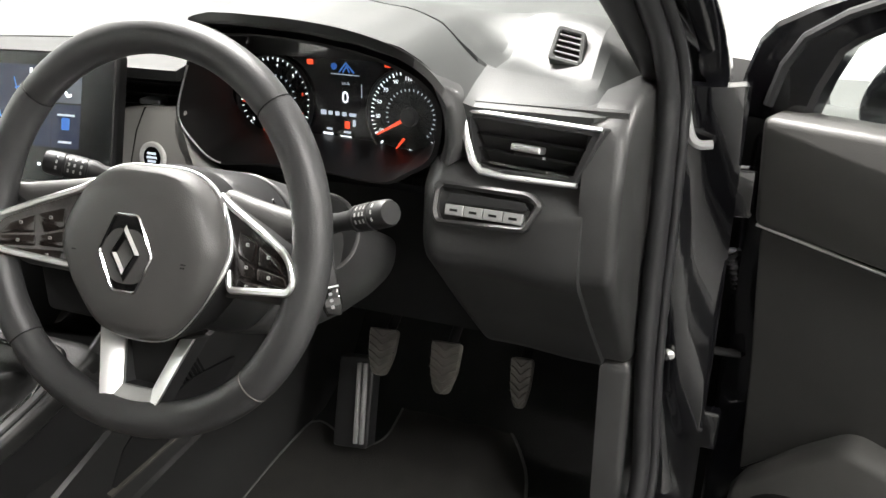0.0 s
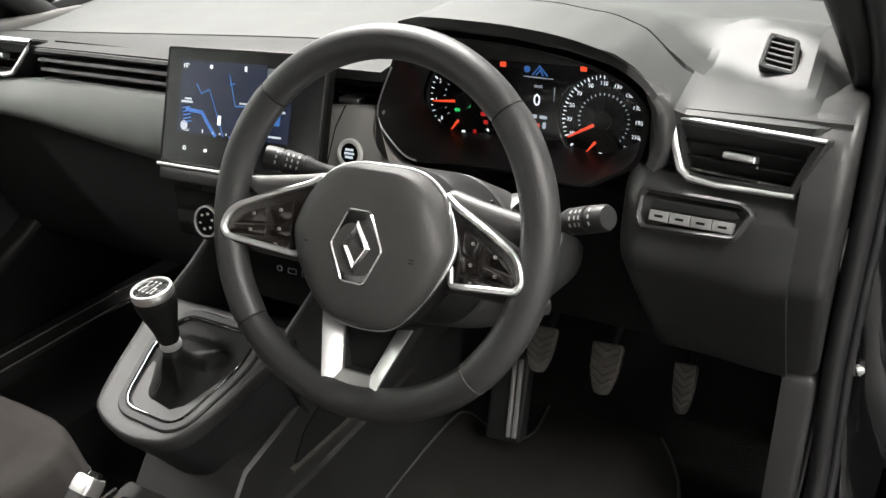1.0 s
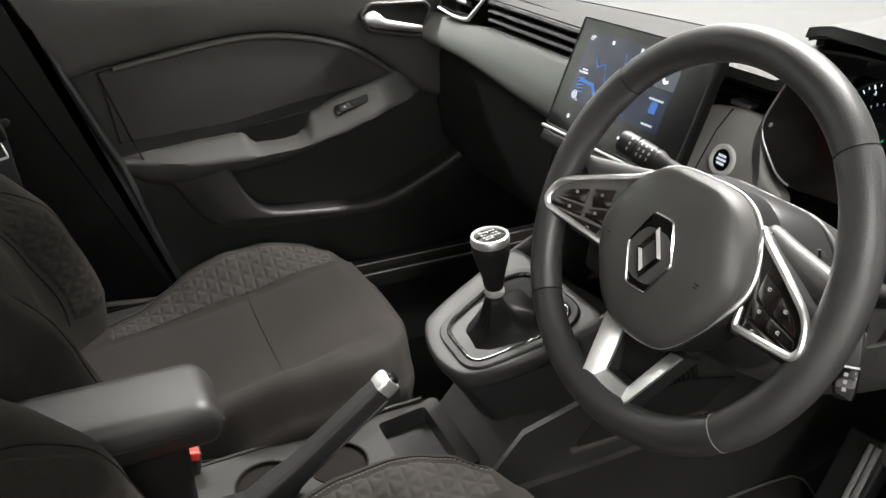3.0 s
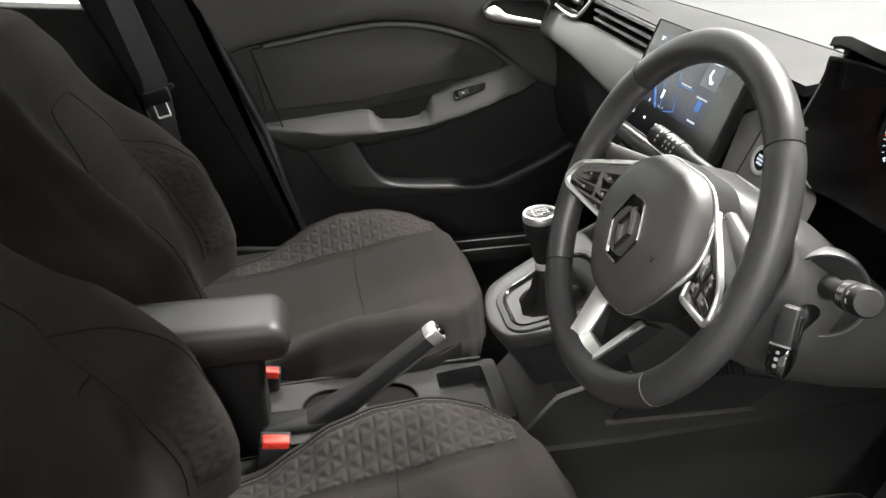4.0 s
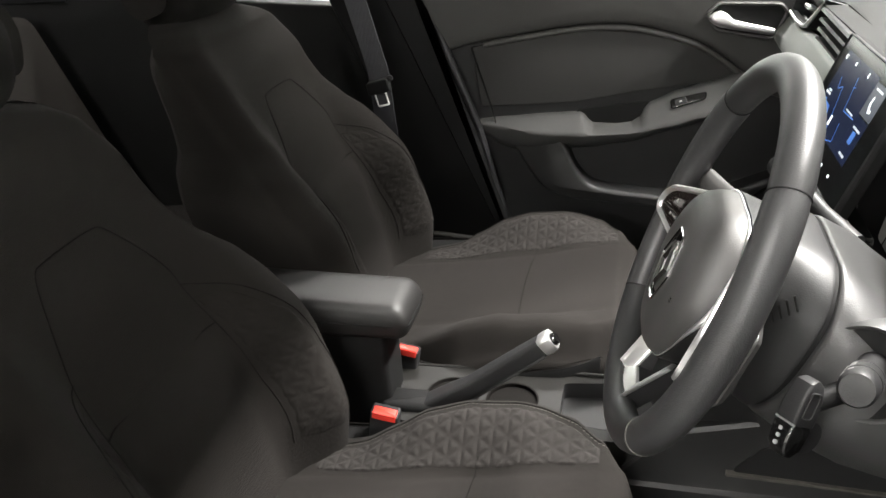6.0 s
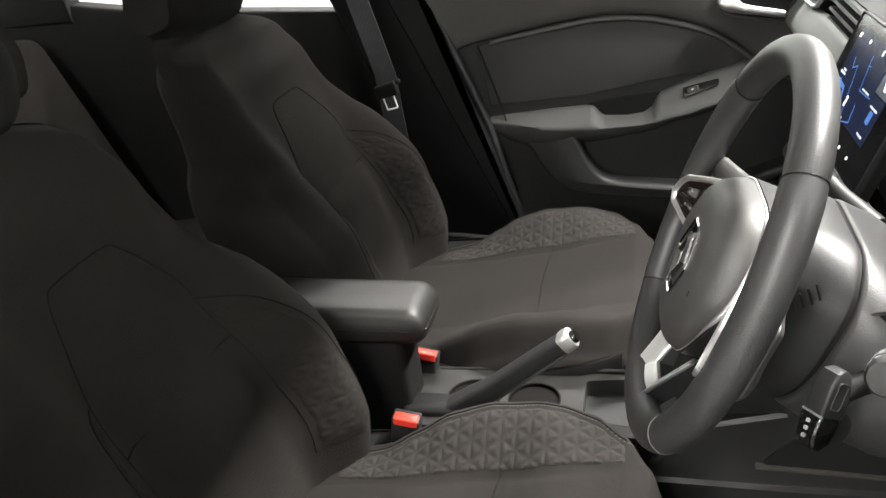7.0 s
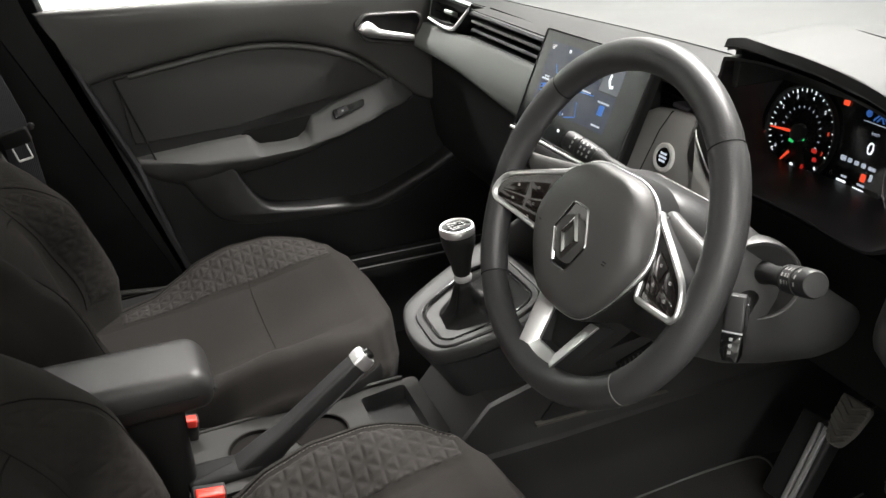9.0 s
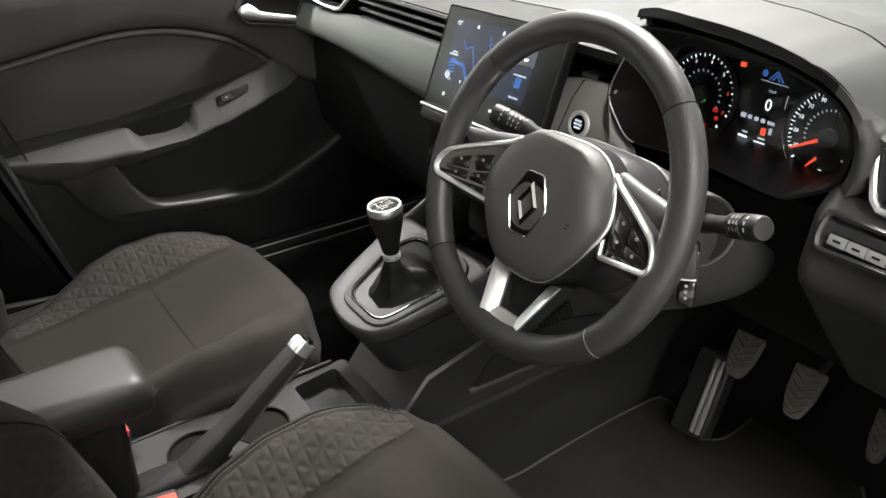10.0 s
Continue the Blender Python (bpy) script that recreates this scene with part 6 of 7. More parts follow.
        tube(bm, [Vector((cx + sx * s, by(s, z) + 0.0003, z)) for s, z in [(p.x, p.y) for p in spline([Vector((a, b, 0)) for a, b in line], 5, False)]], 0.0009, 6)
        part("seat_seam", bm, M_GROOVE, seat)
        bm = BM()
        line = [(0.106, 0.740), (0.125, 0.732), (0.160, 0.712), (0.188, 0.665), (0.203, 0.60), (0.206, 0.54), (0.198, 0.47)]
        tube(bm, [Vector((cx + sx * s, by(s, z) + 0.0003, z)) for s, z in [(p.x, p.y) for p in spline([Vector((a, b, 0)) for a, b in line], 5, False)]], 0.0009, 6)
        part("seat_seam", bm, M_GROOVE, seat)
    bm = BM()
    tube(bm, [Vector((cx + q, by(q, 0.68) + 0.0012, 0.68 - 0.004 * math.cos(q * 14))) for q in lin(-0.116, 0.116, 20)], 0.0012, 6)
    part("seat_seam", bm, M_GROOVE, seat)
    # headrest
    bm, loops = BM(), []
    for x in lin(-1, 1, 17):
        e = (1 - abs(x) ** 3.5) ** 0.5 if abs(x) < 1 else 0.05
        e = max(e, 0.62)
        pr = rounded([(-0.715, 0.975), (-0.700, 1.06), (-0.745, 1.135), (-0.82, 1.12), (-0.845, 0.99), (-0.80, 0.948)], 0.03, 4)
        loops.append([Vector((cx + 0.135 * x, dy - 0.78 + (p[0] + 0.78) * e, 1.05 + (p[1] - 1.05) * e)) for p in pr])
    rings(bm, loops)
    part("headrest", bm, M_SIDE, seat, "dark cloth headrest", sharp=80)
    for sx in (-1, 1):
        bm = BM()
        tube(bm, [(cx + sx * 0.06, dy - 0.765, 0.93), (cx + sx * 0.06, dy - 0.785, 1.03)], 0.006, 10)
        part("headrest_post", bm, M_BLACK, seat)
    # plastic hinge cover at the side
    bm = BM()
    lathe(bm, [(0.045, -0.01), (0.045, 0.004), (0.04, 0.008), (0.001, 0.009)], Frame3((cx - 0.222, -0.52, 0.42), (0, -1, 0), (0, 0, 1), (-1, 0, 0)), 28)
    part("hinge_cover", bm, M_PANEL, seat)
    return seat


build_seat(0.322, "dark grey-brown cloth driver's seat with quilted sides")
build_seat(-0.318, "dark grey-brown cloth passenger seat with quilted sides", -0.03)

# rear bench, dark behind the front seats
bench = thing("rear_bench", "dark cloth rear bench seat in shade", "rear seat", place=(0, -1.2, 0.25))
bm = BM()
prism(bm, rounded([(-1.30, 0.25), (-0.93, 0.25), (-0.90, 0.44), (-0.95, 0.47), (-1.30, 0.44)], 0.03), Frame3((-0.64, 0, 0), (0, 1, 0), (0, 0, 1), (1, 0, 0)), 0, 1.28)
part("bench_cushion", bm, M_SIDE, bench)
bm = BM()
prism(bm, rounded([(-1.32, 0.43), (-1.22, 0.43), (-1.42, 0.92), (-1.52, 0.92)], 0.03), Frame3((-0.64, 0, 0), (0, 1, 0), (0, 0, 1), (1, 0, 0)), 0, 1.28)
part("bench_back", bm, M_SIDE, bench)

# ---- passenger door (closed) ----
door = thing("passenger_door", "closed dark passenger door trim with armrest and pocket", "car door", place=(-0.72, 0, 0.3))
DR = Frame3((-0.708, 0, 0), (0, 1, 0), (0, 0, 1), (1, 0, 0))
edge = [(-0.30, 0.26), (-0.335, 0.465), (-0.380, 0.652), (-0.442, 0.823), (-0.492, 0.948), (0.0, 0.945), (0.52, 0.93), (0.52, 0.26)]
bm = BM()
prism(bm, edge, DR, -0.05, 0.0)
part("door_panel", bm, M_PANEL, door, "dark lower trim", smooth=False)
curve = [(-0.448, 0.812), (-0.386, 0.829), (-0.27, 0.850), (-0.156, 0.866), (-0.075, 0.866), (-0.015, 0.857), (0.040, 0.842), (0.085, 0.824), (0.125, 0.798), (0.160, 0.770), (0.185, 0.745), (0.23, 0.715), (0.32, 0.69), (0.52, 0.67)]
cv2 = [(p.x, p.y) for p in spline([Vector((a, b, 0)) for a, b in curve], 4, False)]
upper = cv2 + [(0.52, 0.945), (0.25, 0.9475), (0.0, 0.951), (-0.25, 0.957), (-0.502, 0.963)]
bm, loops = BM(), []
for d, n in ((0, -0.002), (0.0, 0.010), (0.0025, 0.0165), (0.008, 0.021), (0.016, 0.0235), (0.03, 0.025)):
    lp = inset(upper, d) if d else [Vector(p) for p in upper]
    loops.append([DR.at(p.x, min(p.y, 0.962), n + 0.018 * smooth((p.y - 0.84) / 0.12)) for p in lp])
rings(bm, loops)
part("door_upper_trim", bm, M_DOORTRIM, door, "grained grey upper trim with a rolled edge", sharp=60)
ins = [(-0.372, 0.690)] + [(a, b - 0.008) for a, b in cv2[4:36]] + [(0.165, 0.752), (-0.03, 0.725), (-0.17, 0.70)]
bm = BM()
prism(bm, ins, DR, -0.002, 0.0075, 0.003)
part("door_insert", bm, M_DOORCLOTH, door, "dark smooth cloth insert")
bm = BM()
tube(bm, [DR.at(a, b - 0.0085, 0.0075 + 0.004 * smooth((a + 0.37) / 0.1)) for a, b in cv2[5:40]], 0.0065, 10)
part("insert_roll", bm, M_DOORTRIM, door, "padded edge of the insert")
bm = BM()
tube(bm, [DR.at(-0.388, 0.822, 0.009), DR.at(-0.352, 0.70, 0.009), DR.at(-0.338, 0.655, 0.02)], 0.0018, 6)
part("door_seam", bm, M_BLACK, door)
# armrest: a sloping upper face with a pull cup, a ridge and an undercut lower face
TOP = [(-0.382, 0.662), (-0.31, 0.669), (-0.219, 0.677), (-0.155, 0.681), (-0.146, 0.676), (-0.138, 0.665), (-0.127, 0.6575), (-0.081, 0.656), (-0.048, 0.660), (-0.030, 0.672), (-0.022, 0.690), (-0.014, 0.701), (0.049, 0.728), (0.114, 0.749), (0.166, 0.768), (0.192, 0.754), (0.2115, 0.735)]
RIDGE = [(-0.384, 0.655), (-0.317, 0.652), (-0.208, 0.644), (-0.128, 0.641), (-0.056, 0.645), (0.031, 0.664), (0.095, 0.684), (0.160, 0.709), (0.2115, 0.726)]
LOW = [(-0.389, 0.640), (-0.323, 0.601), (-0.291, 0.592), (-0.15, 0.600), (-0.052, 0.615), (0.038, 0.643), (0.171, 0.691), (0.2115, 0.708)]
ys = sorted(set([round(v, 4) for v in lin(-0.375, 0.211, 70)] + [p[0] for p in TOP[1:-1]]))
bm, loops = BM(), []
for y in ys:
    t, r, l = interp(y, TOP), interp(y, RIDGE), interp(y, LOW)
    k = 0.35 + 0.65 * smooth((y + 0.38) / 0.12)
    k *= 1 - 0.3 * smooth((y - 0.17) / 0.04) ** 2
    slope = (t - r) / 0.05
    row = [(t - 0.001, -0.004), (t, 0.012 * k), (t - 0.0015, 0.017 * k), (t + (r - t) * 0.12, 0.021 * k), (t + (r - t) * 0.5, 0.034 * k), (t + (r - t) * 0.85, 0.046 * k), (r, 0.050 * k), (r + (l - r) * 0.15, 0.0495 * k), (r + (l - r) * 0.6, 0.034 * k), (l, 0.010 * k), (l, -0.004)]
    loops.append([DR.at(y, v, n) for v, n in row])
rings(bm, loops)
part("door_armrest", bm, M_DOORARM, door, "grey moulded armrest", sharp=50)
bm = BM()
prism(bm, rounded([(-0.165, 0.65), (-0.01, 0.655), (-0.01, 0.705), (-0.165, 0.685)], 0.01), DR, 0.002, 0.0088)
part("pull_cup", bm, M_BLACK, door)
AS = Frame3(DR.at(0.064, 0.713, 0.030), (0.0, 0.955, 0.297), (-0.48, -0.26, 0.836))
bm = BM()
prism(bm, rounded([(-0.037, -0.010), (0.034, -0.009), (0.040, 0.006), (-0.034, 0.011)], 0.006), AS, -0.002, 0.003, 0.002)
ws = part("window_switch_plate", bm, M_GLOSS, door, "black window switch plate")
bm = BM()
box(bm, AS, -0.026, -0.002, -0.0065, 0.0065, 0.0, 0.007, 0.003, 0.002)
part("window_switch", bm, M_PANEL, ws)
bm = BM()
box(bm, AS, -0.017, -0.012, -0.0015, 0.0015, 0.0065, 0.0074)
part("switch_symbol", bm, M_STITCH, ws)
# door handle
hz = rounded([(0.083, 0.886), (0.104, 0.853), (0.214, 0.833), (0.236, 0.889), (0.222, 0.906), (0.106, 0.910)], 0.010, 4)
HN = Frame3(DR.at(0, 0, 0.043), DR.u, DR.v, DR.n)
bm = BM()
band(bm, [(p.x, p.y) for p in hz], [(p.x, p.y) for p in inset(hz, 0.0065)], HN, -0.01, 0.006, 0.0025)
hd = part("handle_bezel", bm, M_DOORTRIM, door, "grey bezel of the door handle")
bm = BM()
prism(bm, inset(hz, 0.006), HN, -0.006, 0.0015)
part("handle_well", bm, M_BLACK, hd)
bm = BM()
loops = []
for u, v, a, b in ((0.091, 0.880, 0.004, 0.003), (0.098, 0.880, 0.011, 0.006), (0.112, 0.878, 0.0165, 0.007), (0.124, 0.874, 0.014, 0.007), (0.136, 0.867, 0.010, 0.007), (0.16, 0.862, 0.0085, 0.006), (0.20, 0.854, 0.0075, 0.005), (0.212, 0.852, 0.006, 0.003)):
    loops.append([HN.at(u, v + a * math.cos(q), 0.008 + b * math.sin(q)) for q in [2 * math.pi * j / 14 for j in range(14)]])
rings(bm, loops)
part("handle_lever", bm, M_SATIN, hd, "bright silver lever", sharp=70)
# lower pocket: the panel bulges at the rear and drops to a rolled rim
pk = [(-0.31, 0.63), (-0.25, 0.64), (-0.19, 0.622), (-0.168, 0.575), (-0.146, 0.541), (-0.122, 0.523), (-0.08, 0.514), (-0.002, 0.506), (0.076, 0.500), (0.12, 0.506), (0.162, 0.521), (0.244, 0.556), (0.30, 0.588), (0.37, 0.618), (0.40, 0.602), (0.33, 0.574), (0.243, 0.529), (0.165, 0.486), (0.08, 0.474), (-0.097, 0.483), (-0.217, 0.499), (-0.259, 0.536), (-0.29, 0.59)]
pk = [(p.x, p.y) for p in spline([Vector((a, b, 0)) for a, b in pk], 4)]
bm, loops = BM(), []
for d, n in ((0, -0.002), (0, 0.034), (0.0015, 0.040), (0.0045, 0.0445), (0.009, 0.046)):
    loops.append([DR.at(p.x, p.y, n * (1 - 0.55 * smooth((-0.16 - p.x) / 0.10))) for p in inset(pk, d)])
rings(bm, loops)
# darker console plastic puts the lower door's shade into the colour
part("door_pocket", bm, M_CONSOLE, door, "moulded rim of the door pocket", sharp=60)
# glass and frame
bm = BM()
prism(bm, [(-0.50, 0.945), (0.60, 0.935), (0.08, 1.36), (-0.62, 1.40)], Frame3((-0.715, 0, 0), (0, 1, 0), (-0.0, 0, 1), (1, 0, 0)), -0.004, 0.0)
gw = part("window_glass", bm, M_GLASS, door, "clear side window")
gw.visible_shadow = False

# outside mirror and its black corner panel
bm = BM()
prism(bm, rounded([(0.262, 0.945), (0.52, 0.94), (0.36, 1.05), (0.270, 1.07)], 0.012), Frame3((-0.722, 0, 0), (0, 1, 0), (0, 0, 1), (1, 0, 0)), -0.02, 0.004, 0.004)
part("mirror_corner", bm, M_BLACK, door, "black corner panel behind the mirror")
mf = Frame3((-1.02, 0.37, 0.97), (1, 0.12, 0), (0, 0, 1), (0.12, -1, 0))
mo_l = rounded([(-0.115, -0.055), (-0.07, -0.090), (0.11, -0.085), (0.125, -0.06), (0.125, 0.06), (0.10, 0.085), (-0.09, 0.08), (-0.12, 0.04)], 0.03, 5)
bm = BM()
rings(bm, [[mf.at(p.x, p.y, n) for p in inset(mo_l, d)] for d, n in ((0.05, -0.10), (0.015, -0.07), (0, -0.02), (-0.004, 0.0), (0.012, 0.004))])
pm = part("door_mirror", bm, M_PAINT, door, "black door mirror housing")
bm = BM()
prism(bm, inset(mo_l, 0.020), mf, 0.0, 0.0045)
part("mirror_glass", bm, M_CHROME, pm)
bm = BM()
tube(bm, [mf.at(0.10, -0.06, -0.04), (-0.80, 0.42, 0.93), (-0.735, 0.42, 0.93)], 0.022, 12)
part("mirror_foot", bm, M_PANEL, pm)

# ---- driver's door (standing open) ----
dd = thing("driver_door", "open black driver's door with dark grey trim", "car door", place=(0.8, 0.47, 0.3))
a = radians(25)
DD = Frame3((0.80, 0.47, 0), (math.cos(a), -math.sin(a), 0), (0, 0, 1), (-math.sin(a), -math.cos(a), 0))
bm = BM()
prism(bm, rounded([(0.0, 0.24), (1.02, 0.30), (1.06, 0.60), (1.06, 0.90), (0.0, 0.875)], 0.03), DD, -0.14, -0.012, 0.012)
part("door_shell", bm, M_PAINT, dd, "black painted door shell")
bm, loops = BM(), []
up = rounded([(0.034, 0.770), (1.03, 0.71), (1.03, 0.93), (0.026, 0.897)], 0.012, 4)
for d, n in ((0, -0.02), (0, 0.016), (0.003, 0.022), (0.009, 0.026)):
    loops.append([DD.at(p.x, p.y, n) for p in inset(up, d)])
rings(bm, loops)
part("door_upper_trim", bm, M_DOORTRIM, dd, "grained grey upper trim")
bm = BM()
mid_p = rounded([(0.036, 0.765), (1.03, 0.70), (1.03, 0.52), (0.30, 0.50), (0.18, 0.545), (0.061, 0.415), (0.05, 0.60)], 0.01, 3)
prism(bm, mid_p, DD, -0.02, 0.008, 0.004)
part("door_insert", bm, M_DOORCLOTH, dd, "dark trim below the upper edge")
bm = BM()
tube(bm, [DD.at(0.035, 0.7685, 0.014), DD.at(0.20, 0.754, 0.014), DD.at(0.60, 0.73, 0.014), DD.at(1.0, 0.71, 0.014)], 0.0022, 8)
part("trim_line", bm, M_SATIN, dd, "thin silver line")
bm, loops = BM(), []
lo = rounded([(0.062, 0.27), (1.0, 0.27), (1.0, 0.50), (0.30, 0.535), (0.185, 0.553), (0.13, 0.50), (0.062, 0.418)], 0.02, 4)
for d, n in ((0, -0.02), (0, 0.030), (0.004, 0.042), (0.012, 0.048)):
    loops.append([DD.at(p.x, p.y, n) for p in inset(lo, d)])
rings(bm, loops)
part("door_pocket", bm, M_DOORTRIM, dd, "grey lower door moulding")
bm = BM()
lathe(bm, [(0.085, 0.04), (0.085, 0.050), (0.080, 0.053), (0.001, 0.054)], Frame3(DD.at(0.165, 0.37), DD.u, DD.v), 40)
sp2 = part("speaker_grille", bm, M_BLACK, dd, "round black speaker grille")
bm = BM()
for i in range(-9, 10):
    for j in range(-9, 10):
        u, v = i * 0.0085 + (j % 2) * 0.00425, j * 0.0075
        if u * u + v * v < 0.0058:
            lathe(bm, [(0.0026, 0.0535), (0.0022, 0.0556), (0.0004, 0.0558)], Frame3(DD.at(0.165 + u, 0.37 + v), DD.u, DD.v), 6)
part("grille_studs", bm, M_PANEL, sp2, kind="stuff")
wf_o = [(-0.029, 0.880), (-0.019, 0.932), (-0.008, 0.969), (0.009, 0.989), (0.048, 1.011), (0.30, 1.13), (0.60, 1.25), (1.00, 1.33), (1.10, 0.90)]
wf_i = [(0.058, 0.885), (0.069, 0.927), (0.085, 0.966), (0.100, 0.979), (0.118, 0.990), (0.32, 1.085), (0.60, 1.195), (0.95, 1.27), (1.03, 0.90)]
bm = BM()
band(bm, wf_o, wf_i, DD, -0.05, -0.012, 0.006)
wfr = part("window_frame", bm, M_PAINT, dd, "black window frame")
bm = BM()
tube(bm, [DD.at(x, z, -0.012) for x, z in ((0.015, 0.90), (0.026, 0.945), (0.045, 0.978), (0.085, 1.006), (0.31, 1.108), (0.60, 1.222), (0.97, 1.30))], 0.006, 8)
part("frame_seal", bm, M_SEAL, wfr)
bm = BM()
prism(bm, wf_i, DD, -0.034, -0.030)
g2 = part("window_glass", bm, M_GLASS, dd, "clear side window")
g2.visible_shadow = False
bm = BM()
prism(bm, rounded([(0.070, 0.827), (0.275, 0.832), (0.285, 0.952), (0.245, 0.977), (0.105, 0.967), (0.065, 0.902)], 0.03, 5), DD, -0.24, -0.12, 0.02)
mi = part("door_mirror", bm, M_PAINT, dd, "black door mirror housing")
bm = BM()
prism(bm, rounded([(0.080, 0.840), (0.260, 0.842), (0.267, 0.942), (0.240, 0.962), (0.115, 0.952), (0.080, 0.892)], 0.02, 5), DD, -0.122, -0.117)
part("mirror_glass", bm, M_CHROME, mi)
bm = BM()
prism(bm, rounded([(0.045, 0.812), (0.115, 0.812), (0.115, 0.852), (0.045, 0.852)], 0.01), DD, -0.16, -0.04)
part("mirror_foot", bm, M_PANEL, mi)
# hinge gear between body and door
bm = BM()
tube(bm, [(0.745, 0.425, 0.594), (0.78, 0.45, 0.586), (0.83, 0.47, 0.575)], 0.008, 10, flat=0.6)
part("check_strap", bm, M_BLACK, dd)
bm = BM()
lathe(bm, [(0.009, -0.004), (0.009, 0.004), (0.005, 0.007), (0.001, 0.0075)], Frame3((0.747, 0.412, 0.594), (1, 0, 0), (0, 0, 1), (0, -1, 0)), 16)
part("strap_bolt", bm, M_CHROME, dd, "bright bolt")
for zc in (0.46, 0.80):
    bm = BM()
    box(bm, Frame3((0.79, 0.455, zc), (1, 0, 0), (0, 0, 1), (0, -1, 0)), -0.03, 0.03, -0.03, 0.03, -0.01, 0.006, 0.006, 0.004)
    part("hinge", bm, M_PAINT, dd)
bm, pts = BM(), []
for i in range(60):
    t = i / 59
    pts.append(Vector((0.800 + 0.022 * t + 0.006 * math.sin(t * 3.1), 0.485, 0.712 - 0.10 * t)))
tube(bm, pts, [0.0075 + 0.0016 * math.sin(i * 1.6) for i in range(60)], 12)
part("cable_boot", bm, M_SEAL, dd, "ribbed rubber cable sleeve", sharp=80)

# ---- footwell ----
mat_ob = BM()
MF = lambda x, y: 0.172 + 0.04 * smooth((y - 0.68) / 0.25)
outl = [(0.105, -0.02), (0.089, 0.224), (0.080, 0.42), (0.083, 0.565), (0.094, 0.593), (0.115, 0.594), (0.155, 0.576), (0.200, 0.562), (0.228, 0.570), (0.243, 0.606), (0.236, 0.70), (0.230, 0.775), (0.252, 0.806), (0.30, 0.812), (0.359, 0.800), (0.424, 0.733), (0.491, 0.644), (0.534, 0.534), (0.56, 0.30), (0.565, -0.02)]
ol = [(p.x, p.y) for p in spline([Vector((x, y, 0)) for x, y in outl], 5)]
rings(mat_ob, [[Vector((x, y, MF(x, y) - 0.004)) for x, y in ol], [Vector((x, y, MF(x, y) + 0.006)) for x, y in ol]] + [[Vector((0.33 + (x - 0.33) * s, 0.32 + (y - 0.32) * s, MF(x, 0.32 + (y - 0.32) * s) + 0.007)) for x, y in ol] for s in (0.985, 0.8, 0.5, 0.2, 0.05)])
mo = solid("floor_mat", mat_ob, M_MAT, "dark carpet floor mat with a bound edge", "floor mat", sharp=60)
bm = BM()
tube(bm, [Vector((x, y, MF(x, y) + 0.005)) for x, y in ol], 0.0035, 6, True)
part("mat_binding", bm, shader("mat_edge", (0.09, 0.09, 0.087), 0.8), mo, "stitched grey edge")
bm = BM()
for px, py in ((0.407, 0.40), (0.35, 0.22), (0.48, 0.31), (0.44, 0.12)):
    lathe(bm, [(0.002, 0.178), (0.0015, 0.1805), (0.0003, 0.181)], Frame3((px, py, MF(px, py) - 0.172), (1, 0, 0), (0, 1, 0)), 6)
part("fluff", bm, M_STITCH, mo, kind="stuff")

FR = Frame3((0.222, 0.525, 0.30), (0.98, 0.10, 0.05), (0.02, 0.45, 0.88))
FR = Frame3(FR.o, FR.u, FR.v - FR.u * FR.v.dot(FR.u))
bm = BM()
prism(bm, rounded([(-0.034, -0.075), (0.032, -0.075), (0.036, 0.085), (-0.030, 0.085)], 0.010), FR, -0.03, 0.004, 0.005)
ft = part("foot_rest", bm, M_PANEL, None)
tagged(ft, "black plastic foot rest beside the clutch with raised ribs", "foot rest")
for u, w in ((0.010, 0.0040), (0.021, 0.0040)):
    bm = BM()
    box(bm, FR, u - w, u + w, -0.066, 0.075, 0.002, 0.010, 0.002, 0.002)
    part("rib", bm, M_GREY, ft, "worn grey rib")


def pedal(px, py, pz, w, h, label, tilt=32):
    p = thing("pedal", label, "pedal", "driver's pedals", (px, py, pz))
    t = radians(tilt)
    fr = Frame3((px, py, pz), (1, 0.02, 0.05), (0, math.sin(t), math.cos(t)))
    fr = Frame3(fr.o, fr.u, fr.v - fr.u * fr.v.dot(fr.u))
    out = rounded([(-w * 0.45, -h), (w * 0.45, -h), (w * 0.86, -h * 0.2), (w, h * 0.9), (-w, h * 0.9), (-w * 0.86, -h * 0.2)], 0.009, 4)
    bm = BM()
    prism(bm, out, fr, -0.010, 0.0, 0.004)
    pad = part("pedal_pad", bm, M_RUBBER, p, "worn grey rubber pad")
    for k in range(6):
        b = h * (0.78 - 0.30 * k)
        q = w * (0.86 if b > -h * 0.2 else 0.86 - 0.40 * (-0.2 - b / h) / 0.8)
        bm = BM()
        tube(bm, spline([fr.at(-q, b + 0.004, 0.0), fr.at(-q * 0.5, b - 0.002, 0.0), fr.at(0, b - 0.009, 0.0), fr.at(q * 0.5, b - 0.002, 0.0), fr.at(q, b + 0.004, 0.0)], 4, False), 0.0021, 6)
        part("pad_rib", bm, M_RUBBER, pad)
    bm = BM()
    tube(bm, [fr.at(0, h * 0.3, -0.012), fr.at(0, h * 1.5, -0.05), (px, py + 0.18, pz + 0.24)], 0.009, 10)
    part("pedal_arm", bm, M_BLACK, p)


pedal(0.281, 0.530, 0.422, 0.027, 0.041, "clutch pedal with a worn grey rubber pad")
pedal(0.398, 0.518, 0.425, 0.027, 0.044, "brake pedal with a worn grey rubber pad")
pedal(0.522, 0.530, 0.416, 0.019, 0.042, "accelerator pedal with a dark rubber pad", 25)

